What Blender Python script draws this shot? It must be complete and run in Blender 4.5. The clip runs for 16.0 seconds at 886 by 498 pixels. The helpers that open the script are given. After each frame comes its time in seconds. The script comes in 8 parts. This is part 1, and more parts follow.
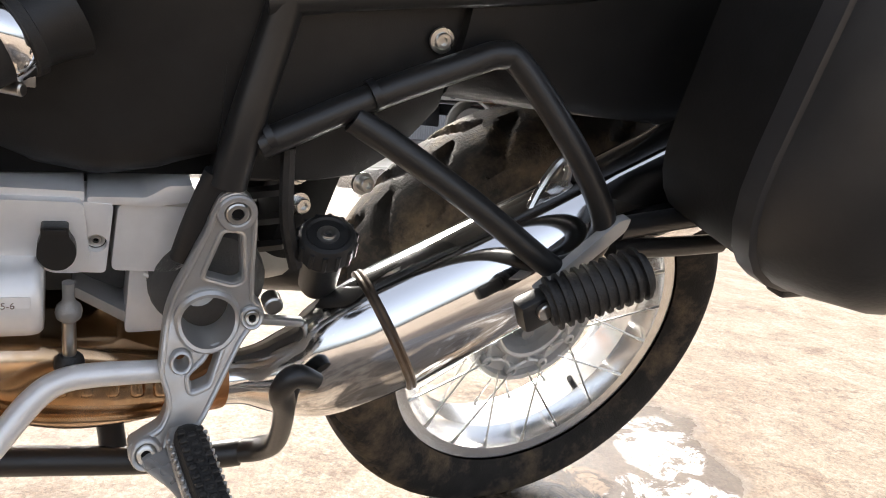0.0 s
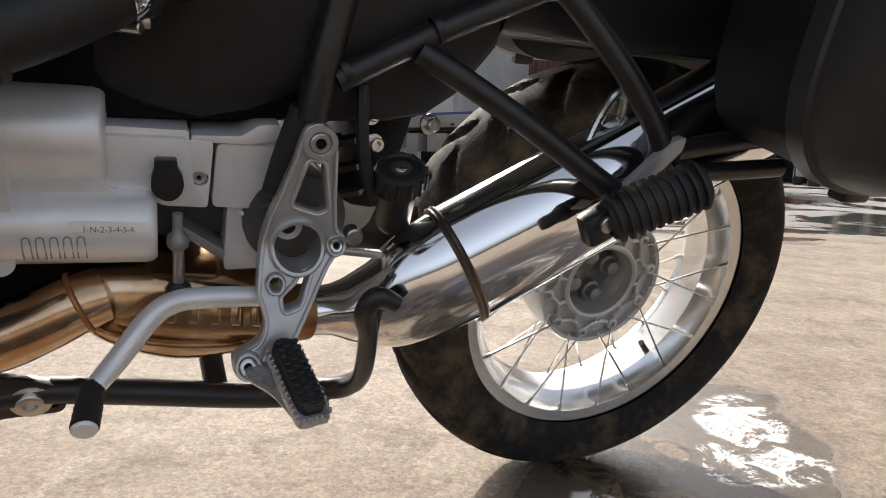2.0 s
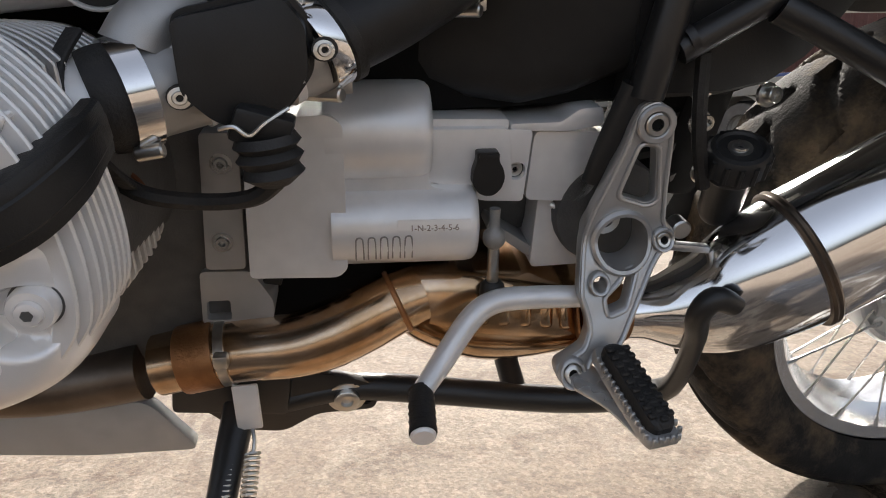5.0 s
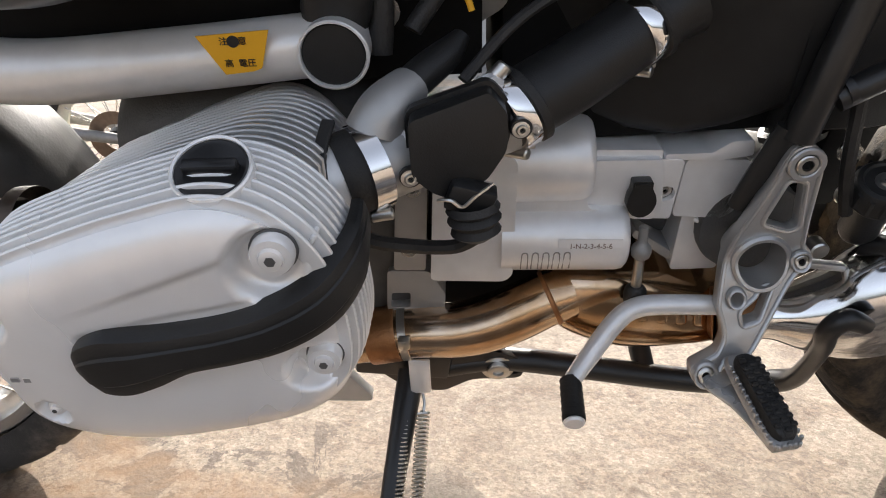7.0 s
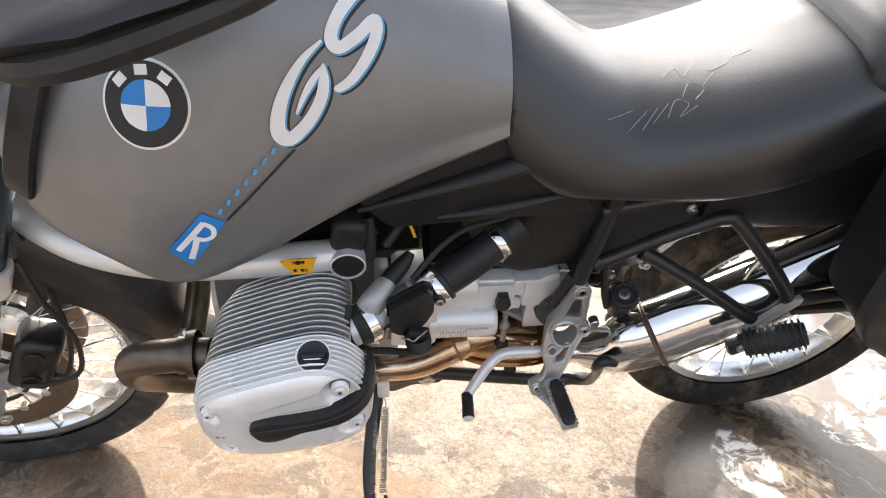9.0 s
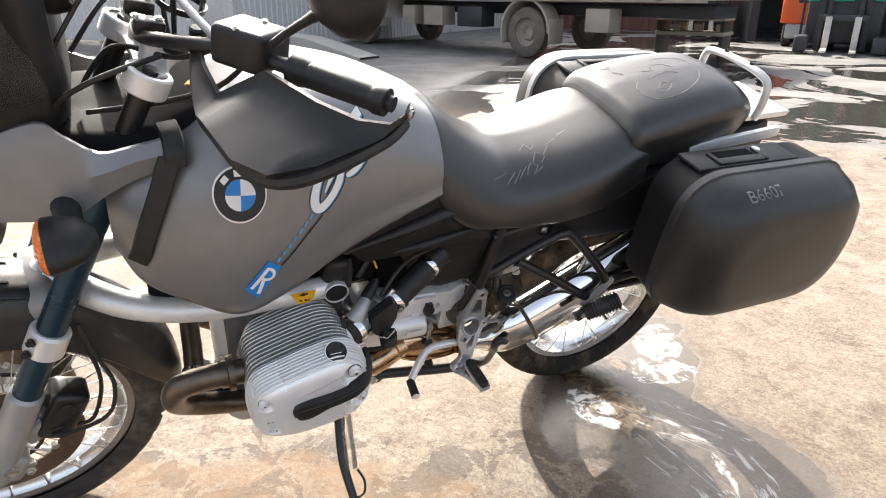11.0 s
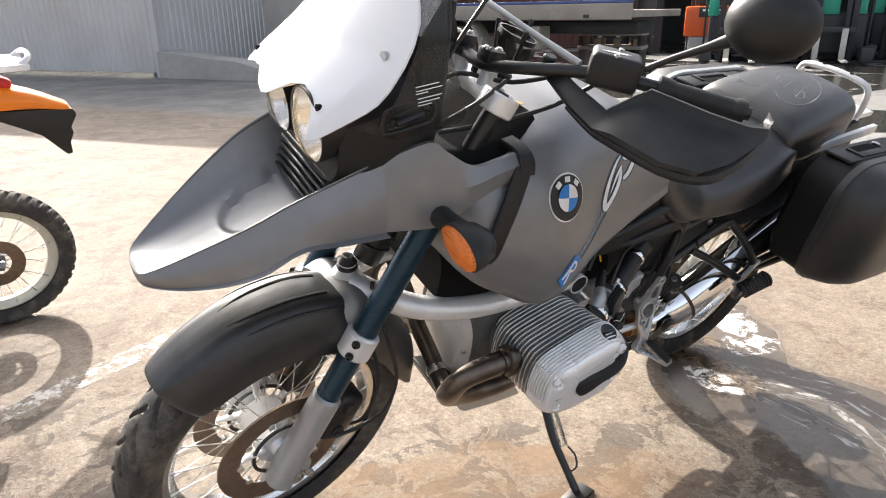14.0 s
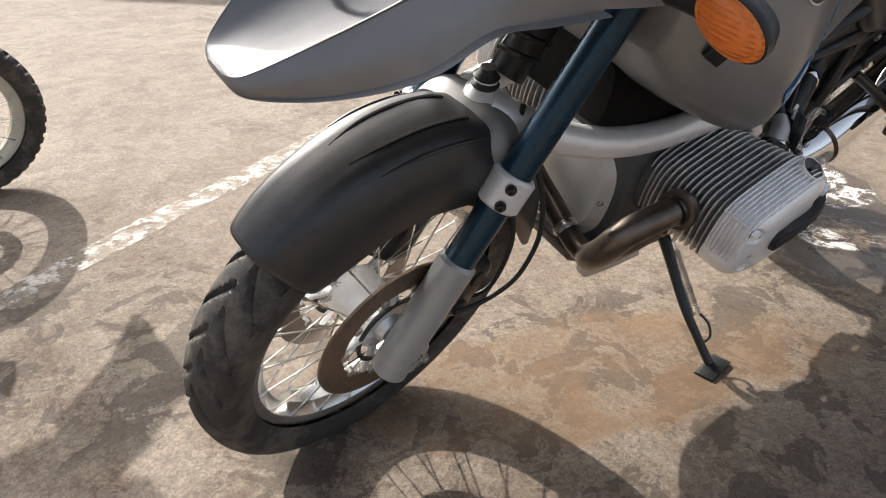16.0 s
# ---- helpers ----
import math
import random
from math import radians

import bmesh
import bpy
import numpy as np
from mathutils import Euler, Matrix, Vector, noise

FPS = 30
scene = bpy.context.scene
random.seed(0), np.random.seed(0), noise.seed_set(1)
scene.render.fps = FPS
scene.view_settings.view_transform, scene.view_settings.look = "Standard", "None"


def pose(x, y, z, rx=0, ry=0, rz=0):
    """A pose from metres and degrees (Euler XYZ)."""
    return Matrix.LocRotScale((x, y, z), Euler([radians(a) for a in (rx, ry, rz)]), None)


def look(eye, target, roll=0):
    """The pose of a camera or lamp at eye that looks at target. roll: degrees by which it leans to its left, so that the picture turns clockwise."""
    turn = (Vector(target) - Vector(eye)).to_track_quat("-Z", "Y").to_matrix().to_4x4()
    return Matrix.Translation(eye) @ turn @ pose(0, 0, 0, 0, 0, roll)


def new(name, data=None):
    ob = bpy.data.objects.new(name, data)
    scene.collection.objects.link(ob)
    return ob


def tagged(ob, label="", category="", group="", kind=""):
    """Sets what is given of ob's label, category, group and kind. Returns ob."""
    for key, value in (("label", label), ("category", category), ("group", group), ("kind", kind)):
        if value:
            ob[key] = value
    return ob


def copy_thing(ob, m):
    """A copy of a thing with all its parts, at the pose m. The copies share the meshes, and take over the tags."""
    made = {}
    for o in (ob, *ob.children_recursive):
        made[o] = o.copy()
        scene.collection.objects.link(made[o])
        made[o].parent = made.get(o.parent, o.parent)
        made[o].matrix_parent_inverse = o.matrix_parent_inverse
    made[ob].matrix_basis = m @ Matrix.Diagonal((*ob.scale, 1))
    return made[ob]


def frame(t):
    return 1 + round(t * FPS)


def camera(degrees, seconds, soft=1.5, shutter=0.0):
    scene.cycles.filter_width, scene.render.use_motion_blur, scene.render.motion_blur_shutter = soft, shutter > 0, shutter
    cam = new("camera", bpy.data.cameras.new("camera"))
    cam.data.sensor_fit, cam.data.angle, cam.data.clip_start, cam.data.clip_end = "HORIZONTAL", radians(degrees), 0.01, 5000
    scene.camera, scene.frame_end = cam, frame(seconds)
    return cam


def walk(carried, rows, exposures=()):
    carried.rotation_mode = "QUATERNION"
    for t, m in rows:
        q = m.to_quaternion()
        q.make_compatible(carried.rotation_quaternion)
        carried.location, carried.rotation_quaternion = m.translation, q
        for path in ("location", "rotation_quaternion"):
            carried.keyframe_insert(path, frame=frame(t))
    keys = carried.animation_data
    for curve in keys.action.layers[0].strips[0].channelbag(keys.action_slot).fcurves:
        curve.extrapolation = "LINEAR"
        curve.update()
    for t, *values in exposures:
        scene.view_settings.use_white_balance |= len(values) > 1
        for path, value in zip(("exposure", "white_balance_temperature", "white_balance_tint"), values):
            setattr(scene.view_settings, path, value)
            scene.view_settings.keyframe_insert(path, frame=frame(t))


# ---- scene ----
cam = camera(67.1, 16.0, 1.0)
PATH = [
    (0, (0.397, 0.8, 0.584), (0.015, 2.728, 0.218), 5.5),
    (0.5, (0.416, 0.8, 0.525), (0.02, 2.755, 0.376), 3.8),
    (1, (0.428, 0.767, 0.511), (-0.018, 2.71, 0.343), 3.3),
    (1.5, (0.433, 0.752, 0.508), (-0.061, 2.676, 0.274), 2.0),
    (2, (0.414, 0.744, 0.496), (-0.166, 2.637, 0.212), 1.6),
    (2.5, (0.375, 0.749, 0.497), (-0.363, 2.589, 0.23), 0.2),
    (3, (0.332, 0.767, 0.489), (-0.522, 2.551, 0.192), -1.7),
    (3.5, (0.309, 0.765, 0.49), (-0.655, 2.494, 0.201), -2.4),
    (3.7, (0.305, 0.761, 0.494), (-0.686, 2.474, 0.208), -2.0),
    (5.8, (0.265, 0.732, 0.499), (-0.865, 2.342, 0.138), -2.1),
    (6, (0.261, 0.721, 0.508), (-0.889, 2.316, 0.143), -2.1),
    (6.5, (0.273, 0.697, 0.531), (-0.957, 2.232, 0.168), -1.4),
    (7, (0.279, 0.667, 0.61), (-0.998, 2.083, 0.004), -1.7),
    (7.5, (0.274, 0.606, 0.735), (-1.009, 1.911, -0.072), -2.1),
    (8, (0.33, 0.527, 0.875), (-0.87, 1.798, -0.098), -1.1),
    (8.5, (0.401, 0.474, 0.968), (-0.695, 1.817, -0.029), 0.9),
    (9, (0.489, 0.357, 1.042), (-0.527, 1.841, 0.168), 0.0),
    (9.2, (0.538, 0.292, 1.063), (-0.412, 1.825, 0.199), -0.8),
    (11.3, (0.41, -0.207, 1.189), (-0.067, 1.603, 0.484), -0.1),
    (11.5, (0.36, -0.226, 1.191), (-0.094, 1.59, 0.489), -0.5),
    (12, (0.23, -0.274, 1.21), (-0.257, 1.541, 0.526), -3.3),
    (12.5, (0.116, -0.343, 1.222), (-0.4, 1.47, 0.555), -1.8),
    (13, (-0.015, -0.434, 1.246), (-0.396, 1.426, 0.617), -0.6),
    (13.5, (-0.121, -0.52, 1.243), (-0.417, 1.348, 0.592), -0.5),
    (14, (-0.223, -0.501, 1.213), (-0.481, 1.365, 0.541), -0.9),
    (14.5, (-0.326, -0.431, 1.181), (-0.51, 1.409, 0.42), -1.9),
    (15, (-0.413, -0.398, 1.153), (-0.646, 1.41, 0.329), -1.5),
    (15.5, (-0.49, -0.339, 1.091), (-0.682, 1.431, 0.178), -1.2),
    (16, (-0.599, -0.232, 1.002), (-0.721, 1.494, -0.001), -0.9),
]
EXPOSURES = [(0, 2.05), (0.5, 1.75), (1.5, 1.36), (2.5, 1.18), (3.7, 1.26), (6.0, 1.45), (7.0, 1.62), (8.0, 1.54), (8.5, 1.85), (9.2, 2.12), (11.3, 1.86), (13.0, 1.88), (14.5, 1.46), (16, 1.08)]
walk(cam, [(t, look(eye, target, roll)) for t, eye, target, roll in PATH], EXPOSURES)

# ---- daylight: a hazy afternoon sun from beyond the motorcycle ----
SUN_AZ, SUN_EL = 126.0, 33.5
toward = Vector((math.cos(radians(SUN_AZ)) * math.cos(radians(SUN_EL)), math.sin(radians(SUN_AZ)) * math.cos(radians(SUN_EL)), math.sin(radians(SUN_EL))))
world = bpy.data.worlds.new("sky")
scene.world = world
world.use_nodes = True
wn, wl = world.node_tree.nodes, world.node_tree.links
wn.clear()
sky = wn.new("ShaderNodeTexSky")
sky.sky_type = "NISHITA"
sky.sun_disc = False
sky.sun_elevation = radians(SUN_EL)
sky.sun_rotation = radians(90 - SUN_AZ)
sky.air_density, sky.dust_density, sky.ozone_density = 0.7, 6.5, 0.6
sky_bg = wn.new("ShaderNodeBackground")
sky_bg.inputs["Strength"].default_value = 0.135
sky_out = wn.new("ShaderNodeOutputWorld")
haze = wn.new("ShaderNodeHueSaturation")
haze.inputs["Saturation"].default_value = 0.5
wl.new(sky.outputs[0], haze.inputs["Color"])
wl.new(haze.outputs[0], sky_bg.inputs[0])
wl.new(sky_bg.outputs[0], sky_out.inputs[0])
sun = new("sun", bpy.data.lights.new("sun", "SUN"))
sun.data.energy, sun.data.angle, sun.data.color = 3.15, radians(0.6), (1.0, 0.94, 0.855)
sun.matrix_world = look(toward * 30, (0, 0, 0))

# ---- materials ----
def surf(name, base, rough=0.5, metal=0.0, var=0.12, scale=60.0, bump=0.0, coat=0.0, stain=None, stain_amount=0.0, spec=0.5, rvar=0.12, bscale=None):
    """A painted, moulded or cast surface: two scales of colour change, uneven gloss, fine relief, an optional dirt colour."""
    m = bpy.data.materials.new(name)
    m.use_nodes = True
    n, l = m.node_tree.nodes, m.node_tree.links
    b = n["Principled BSDF"]
    b.inputs["Metallic"].default_value = metal
    b.inputs["Specular IOR Level"].default_value = spec
    b.inputs["Coat Weight"].default_value = coat
    b.inputs["Coat Roughness"].default_value = 0.12
    tc = n.new("ShaderNodeTexCoord")
    fine, broad = n.new("ShaderNodeTexNoise"), n.new("ShaderNodeTexNoise")
    fine.inputs["Scale"].default_value, fine.inputs["Detail"].default_value = scale, 6
    broad.inputs["Scale"].default_value, broad.inputs["Detail"].default_value = scale / 9, 4
    for k in (fine, broad):
        l.new(tc.outputs["Object"], k.inputs["Vector"])
    add = n.new("ShaderNodeMath")
    add.operation = "ADD"
    l.new(fine.outputs["Fac"], add.inputs[0])
    l.new(broad.outputs["Fac"], add.inputs[1])
    ramp = n.new("ShaderNodeMapRange")
    ramp.inputs["From Min"].default_value, ramp.inputs["From Max"].default_value = 0.7, 1.3
    ramp.inputs["To Min"].default_value, ramp.inputs["To Max"].default_value = 1 - var, 1 + var
    l.new(add.outputs[0], ramp.inputs["Value"])
    mul = n.new("ShaderNodeVectorMath")
    mul.operation = "SCALE"
    mul.inputs[0].default_value = base
    l.new(ramp.outputs[0], mul.inputs["Scale"])
    colour = mul.outputs[0]
    if stain:
        patch = n.new("ShaderNodeTexNoise")
        patch.inputs["Scale"].default_value, patch.inputs["Detail"].default_value, patch.inputs["Roughness"].default_value = scale / 4, 8, 0.7
        l.new(tc.outputs["Object"], patch.inputs["Vector"])
        pr = n.new("ShaderNodeMapRange")
        pr.inputs["From Min"].default_value, pr.inputs["From Max"].default_value = 0.48, 0.68
        pr.inputs["To Max"].default_value = stain_amount
        l.new(patch.outputs["Fac"], pr.inputs["Value"])
        mix = n.new("ShaderNodeMix")
        mix.data_type = "RGBA"
        l.new(pr.outputs[0], mix.inputs["Factor"])
        l.new(colour, mix.inputs["A"])
        mix.inputs["B"].default_value = (*stain, 1)
        colour = mix.outputs["Result"]
    l.new(colour, b.inputs["Base Color"])
    rr = n.new("ShaderNodeMapRange")
    rr.inputs["From Min"].default_value, rr.inputs["From Max"].default_value = 0.3, 0.7
    rr.inputs["To Min"].default_value, rr.inputs["To Max"].default_value = max(0.02, rough - rvar * rough), min(1, rough + rvar * rough)
    l.new(broad.outputs["Fac"], rr.inputs["Value"])
    l.new(rr.outputs[0], b.inputs["Roughness"])
    if bump:
        bp = n.new("ShaderNodeBump")
        bp.inputs["Strength"].default_value, bp.inputs["Distance"].default_value = min(1.0, bump), 0.002
        grain = n.new("ShaderNodeTexNoise")
        grain.inputs["Scale"].default_value, grain.inputs["Detail"].default_value = bscale or scale * 8, 3
        l.new(tc.outputs["Object"], grain.inputs["Vector"])
        l.new(grain.outputs["Fac"], bp.inputs["Height"])
        l.new(bp.outputs[0], b.inputs["Normal"])
    return m


GREY_PAINT = surf("dark grey satin paint", (0.218, 0.220, 0.226), 0.38, 0.45, 0.07, 25, 0.06, coat=0.12, stain=(0.27, 0.255, 0.235), stain_amount=0.12)
FENDER_BLACK = surf("satin black fender plastic", (0.045, 0.045, 0.045), 0.34, 0.25, 0.2, 40, 0.12)
BLACK_PLASTIC = surf("black textured plastic", (0.016, 0.016, 0.016), 0.42, 0, 0.25, 45, 0.14, bscale=900, spec=0.38)
BLACK_GLOSS = surf("black case plastic", (0.014, 0.014, 0.015), 0.33, 0, 0.25, 30, 0.10)
BLACK_PAINT = surf("black powder coat", (0.018, 0.018, 0.018), 0.35, 0, 0.2, 50, 0.08)
RUBBER = surf("black rubber", (0.016, 0.0155, 0.015), 0.58, 0, 0.3, 60, 0.3, stain=(0.07, 0.062, 0.052), stain_amount=0.2)
TYRE = surf("dusty tyre rubber", (0.042, 0.039, 0.036), 0.8, 0, 0.3, 40, 0.5, stain=(0.22, 0.19, 0.15), stain_amount=0.6)
TYRE_MUD = surf("muddy tyre rubber", (0.024, 0.022, 0.020), 0.9, 0, 0.3, 40, 0.5, stain=(0.16, 0.115, 0.07), stain_amount=0.7, spec=0.2)
VINYL = surf("black seat vinyl", (0.019, 0.0187, 0.0187), 0.31, 0, 0.15, 30, 0.2, bscale=600, spec=0.75)
ALU_CAST = surf("cast aluminium, silver painted", (0.80, 0.80, 0.795), 0.31, 0.33, 0.07, 50, 0.10, bscale=1600, coat=0.1)
COVER_SILVER = surf("bright silver engine paint", (0.93, 0.93, 0.925), 0.27, 0.30, 0.05, 40, 0.08, bscale=1800, coat=0.15, stain=(0.52, 0.50, 0.47), stain_amount=0.12)
ALU_MID = surf("grey cast aluminium", (0.42, 0.42, 0.415), 0.38, 0.55, 0.08, 50, 0.12, bscale=1600)
COVER_GREY = surf("pale silver paint, dusty", (0.66, 0.645, 0.61), 0.45, 0.25, 0.08, 40, 0.08, stain=(0.36, 0.33, 0.28), stain_amount=0.4)
ALU_DULL = surf("dull cast aluminium", (0.30, 0.30, 0.295), 0.5, 0.5, 0.12, 60, 0.25, stain=(0.16, 0.14, 0.11), stain_amount=0.3)
ALU_RIM = surf("polished aluminium rim", (0.76, 0.76, 0.75), 0.24, 0.9, 0.06, 60, 0.05)
FIN_ALU = surf("silver finned cover", (0.66, 0.66, 0.65), 0.34, 0.6, 0.10, 50, 0.15, stain=(0.22, 0.20, 0.18), stain_amount=0.4)
CHROME = surf("chromed steel", (0.86, 0.86, 0.86), 0.085, 1.0, 0.02, 20, 0, rvar=0.4)
STEEL = surf("bright steel", (0.62, 0.61, 0.58), 0.28, 1.0, 0.1, 80)
HEAT_GOLD = surf("heat tinted steel", (0.50, 0.33, 0.19), 0.17, 1.0, 0.2, 22, 0, stain=(0.70, 0.62, 0.53), stain_amount=0.8)
HEAT_DARK = surf("browned header steel", (0.13, 0.105, 0.085), 0.33, 0.85, 0.3, 25, 0.1, stain=(0.22, 0.19, 0.16), stain_amount=0.6)
RUST = surf("rusty collar", (0.36, 0.17, 0.07), 0.38, 0.7, 0.3, 60, 0.3)
HUB_ALU = surf("cast hub aluminium", (0.60, 0.60, 0.59), 0.40, 0.4, 0.1, 60, 0.15, stain=(0.26, 0.24, 0.21), stain_amount=0.3)
DISC = surf("rusted brake disc", (0.20, 0.145, 0.105), 0.42, 0.6, 0.25, 60, 0.1)
FORK_BLUE = surf("dark blue anodised fork tube", (0.018, 0.048, 0.078), 0.28, 0.5, 0.15, 40, 0)
LEG_GREY = surf("silver grey fork leg", (0.42, 0.43, 0.43), 0.45, 0.4, 0.1, 50, 0.1, stain=(0.22, 0.2, 0.17), stain_amount=0.25)
WHITE_PLASTIC = surf("white screen plastic", (0.82, 0.82, 0.82), 0.25, 0, 0.02, 10)
AMBER = surf("amber lens", (0.85, 0.20, 0.015), 0.18, 0, 0.1, 120, 0.25, coat=0.4, bscale=260)
def moulded_grid(m, size, depth):
    """Fine crossed ridges moulded into a lens."""
    n, l = m.node_tree.nodes, m.node_tree.links
    tc = n.new("ShaderNodeTexCoord")
    waves = []
    for axis in ("X", "Z"):
        w = n.new("ShaderNodeTexWave")
        w.bands_direction = axis
        w.inputs["Scale"].default_value = size
        l.new(tc.outputs["Object"], w.inputs["Vector"])
        waves.append(w.outputs["Fac"])
    add = n.new("ShaderNodeMath")
    add.operation = "MINIMUM"
    l.new(waves[0], add.inputs[0])
    l.new(waves[1], add.inputs[1])
    bp = n.new("ShaderNodeBump")
    bp.inputs["Strength"].default_value, bp.inputs["Distance"].default_value = 1.0, depth
    l.new(add.outputs[0], bp.inputs["Height"])
    l.new(bp.outputs[0], n["Principled BSDF"].inputs["Normal"])


moulded_grid(AMBER, 52.0, 0.0022)
YELLOW = surf("yellow warning sticker", (0.88, 0.46, 0.02), 0.4, 0, 0.03, 30)
INK = surf("black print", (0.015, 0.015, 0.015), 0.5, 0, 0.05)
GREY_INK = surf("faded brown-grey print", (0.20, 0.16, 0.14), 0.5, 0, 0.05)
WHITE_INK = surf("white print", (0.82, 0.82, 0.82), 0.45, 0, 0.04)
CHALK = surf("white chalk marks", (0.29, 0.29, 0.28), 0.8, 0, 0.45, 90)
BLUE_INK = surf("bright blue print", (0.02, 0.22, 0.62), 0.4, 0, 0.05)
PALE_BLUE = surf("pale blue print", (0.10, 0.36, 0.62), 0.4, 0, 0.05)
COPPER = surf("brown wire", (0.20, 0.07, 0.03), 0.5)
ORANGE = surf("orange motocross plastic", (0.90, 0.24, 0.01), 0.35, 0, 0.05, 20)
WHITE_RIM = surf("pale cream rim", (0.62, 0.60, 0.50), 0.35, 0.2, 0.08)
# near-black: puts shade into the colour of recesses; also serves black screws
DARK = surf("near-black, recess shade and black parts", (0.010, 0.010, 0.010), 0.8, spec=0.08)


def glassy(name, tint, rough=0.02, alpha=None):
    m = bpy.data.materials.new(name)
    m.use_nodes = True
    n, l = m.node_tree.nodes, m.node_tree.links
    b = n["Principled BSDF"]
    b.inputs["Base Color"].default_value = (*tint, 1)
    b.inputs["Roughness"].default_value = rough
    if alpha is None:
        b.inputs["Transmission Weight"].default_value = 1.0
        b.inputs["IOR"].default_value = 1.45
    else:
        b.inputs["Alpha"].default_value = alpha
    return m


SMOKE = glassy("smoked screen", (0.035, 0.035, 0.035), 0.06, 0.40)
CLEAR = glassy("clear screen edge", (0.5, 0.5, 0.5), 0.04, 0.25)
LENS = glassy("ribbed headlamp glass", (0.7, 0.68, 0.62), 0.08, 0.08)
BULB = surf("lit lamp bulb", (0.9, 0.8, 0.6), 0.3)
BULB.node_tree.nodes["Principled BSDF"].inputs["Emission Color"].default_value = (1.0, 0.72, 0.40, 1)
BULB.node_tree.nodes["Principled BSDF"].inputs["Emission Strength"].default_value = 9.0
REFLECTOR = surf("bright lamp reflector", (0.86, 0.85, 0.82), 0.22, 1.0, 0.05, 40)


# ---- shaping helpers ----
def finish(name, bm, material, parent=None, label="", smooth=38):
    bmesh.ops.recalc_face_normals(bm, faces=bm.faces)
    me = bpy.data.meshes.new(name)
    bm.to_mesh(me)
    bm.free()
    me.materials.append(material)
    me.shade_smooth()
    me.set_sharp_from_angle(angle=radians(smooth))
    ob = new(name, me)
    if parent is not None:
        ob.parent = parent
    if label:
        ob["label"] = label
    return ob


part = finish


def thing(name, m, label, category, group=""):
    ob = new(name)
    ob.empty_display_size = 0.05
    ob.matrix_world = m
    return tagged(ob, label, category, group)


def soften(bm, width, angle=35, seg=2):
    edges = [e for e in bm.edges if len(e.link_faces) == 2 and e.calc_face_angle(0) > radians(angle)]
    if edges:
        bmesh.ops.bevel(bm, geom=edges, offset=width, segments=seg, affect="EDGES", profile=0.5, clamp_overlap=True)
    return bm


def box(size, loc=(0, 0, 0), turn=(0, 0, 0), bevel=0.004, seg=2, bm=None):
    b = bmesh.new()
    bmesh.ops.create_cube(b, size=1)
    bmesh.ops.scale(b, vec=size, verts=b.verts)
    if bevel:
        bmesh.ops.bevel(b, geom=list(b.edges), offset=min(bevel, min(size) * 0.45), segments=seg, affect="EDGES", profile=0.5)
    bmesh.ops.transform(b, matrix=pose(*loc, *turn), verts=b.verts)
    return join(bm, b)


def join(a, b):
    if a is None:
        return b
    tmp = bpy.data.meshes.new("tmp")
    b.to_mesh(tmp)
    b.free()
    a.from_mesh(tmp)
    bpy.data.meshes.remove(tmp)
    return a


def curve_points(pts, per=6, closed=False):
    """Catmull-Rom through the points; a point may carry more numbers (a radius)."""
    P = [np.array(p, float) for p in pts]
    n = len(P)
    if n == 2 and not closed:
        return [P[0] + (P[1] - P[0]) * k / 2 for k in range(3)]
    out = []
    for i in range(n if closed else n - 1):
        a, b, c, d = (P[(i + k) % n] if closed else P[min(max(i + k, 0), n - 1)] for k in (-1, 0, 1, 2))
        for k in range(per):
            t = k / per
            out.append(0.5 * (2 * b + (c - a) * t + (2 * a - 5 * b + 4 * c - d) * t * t + (3 * b - a - 3 * c + d) * t ** 3))
    if not closed:
        out.append(P[-1])
    return out


def skin(bm, rings, closed=True, caps=True):
    rows = [[bm.verts.new(p) for p in r] for r in rings]
    m = len(rings[0])
    for a, b in zip(rows, rows[1:]):
        for k in range(m if closed else m - 1):
            j = (k + 1) % m
            bm.faces.new((a[k], a[j], b[j], b[k]))
    if caps and closed:
        bm.faces.new(rows[0][::-1])
        bm.faces.new(rows[-1])
    return bm


def tube(pts, r, n=12, per=6, bm=None, flat=1.0, caps=True, closed=False):
    """A round bar along a smooth curve. r: one radius, or one for each point."""
    bm = bm or bmesh.new()
    rs = r if isinstance(r, (list, tuple)) else [r] * len(pts)
    C = curve_points([(*p, q) for p, q in zip(pts, rs)], per, closed)
    rings, up = [], None
    for i, c in enumerate(C):
        a, b = (C[i - 1], C[(i + 1) % len(C)]) if closed else (C[max(i - 1, 0)], C[min(i + 1, len(C) - 1)])
        d = Vector(b[:3] - a[:3]).normalized()
        if up is None:
            up = Vector((0, 0, 1)) if abs(d.z) < 0.9 else Vector((0, 1, 0))
        side = d.cross(up).normalized()
        up = side.cross(d).normalized()
        rings.append([Vector(c[:3]) + (side * math.cos(k * math.tau / n) + up * math.sin(k * math.tau / n) * flat) * c[3] for k in range(n)])
    if closed:
        rings.append(rings[0])
        skin(bm, rings, True, False)
        bmesh.ops.remove_doubles(bm, verts=bm.verts, dist=1e-6)
        return bm
    return skin(bm, rings, True, caps)


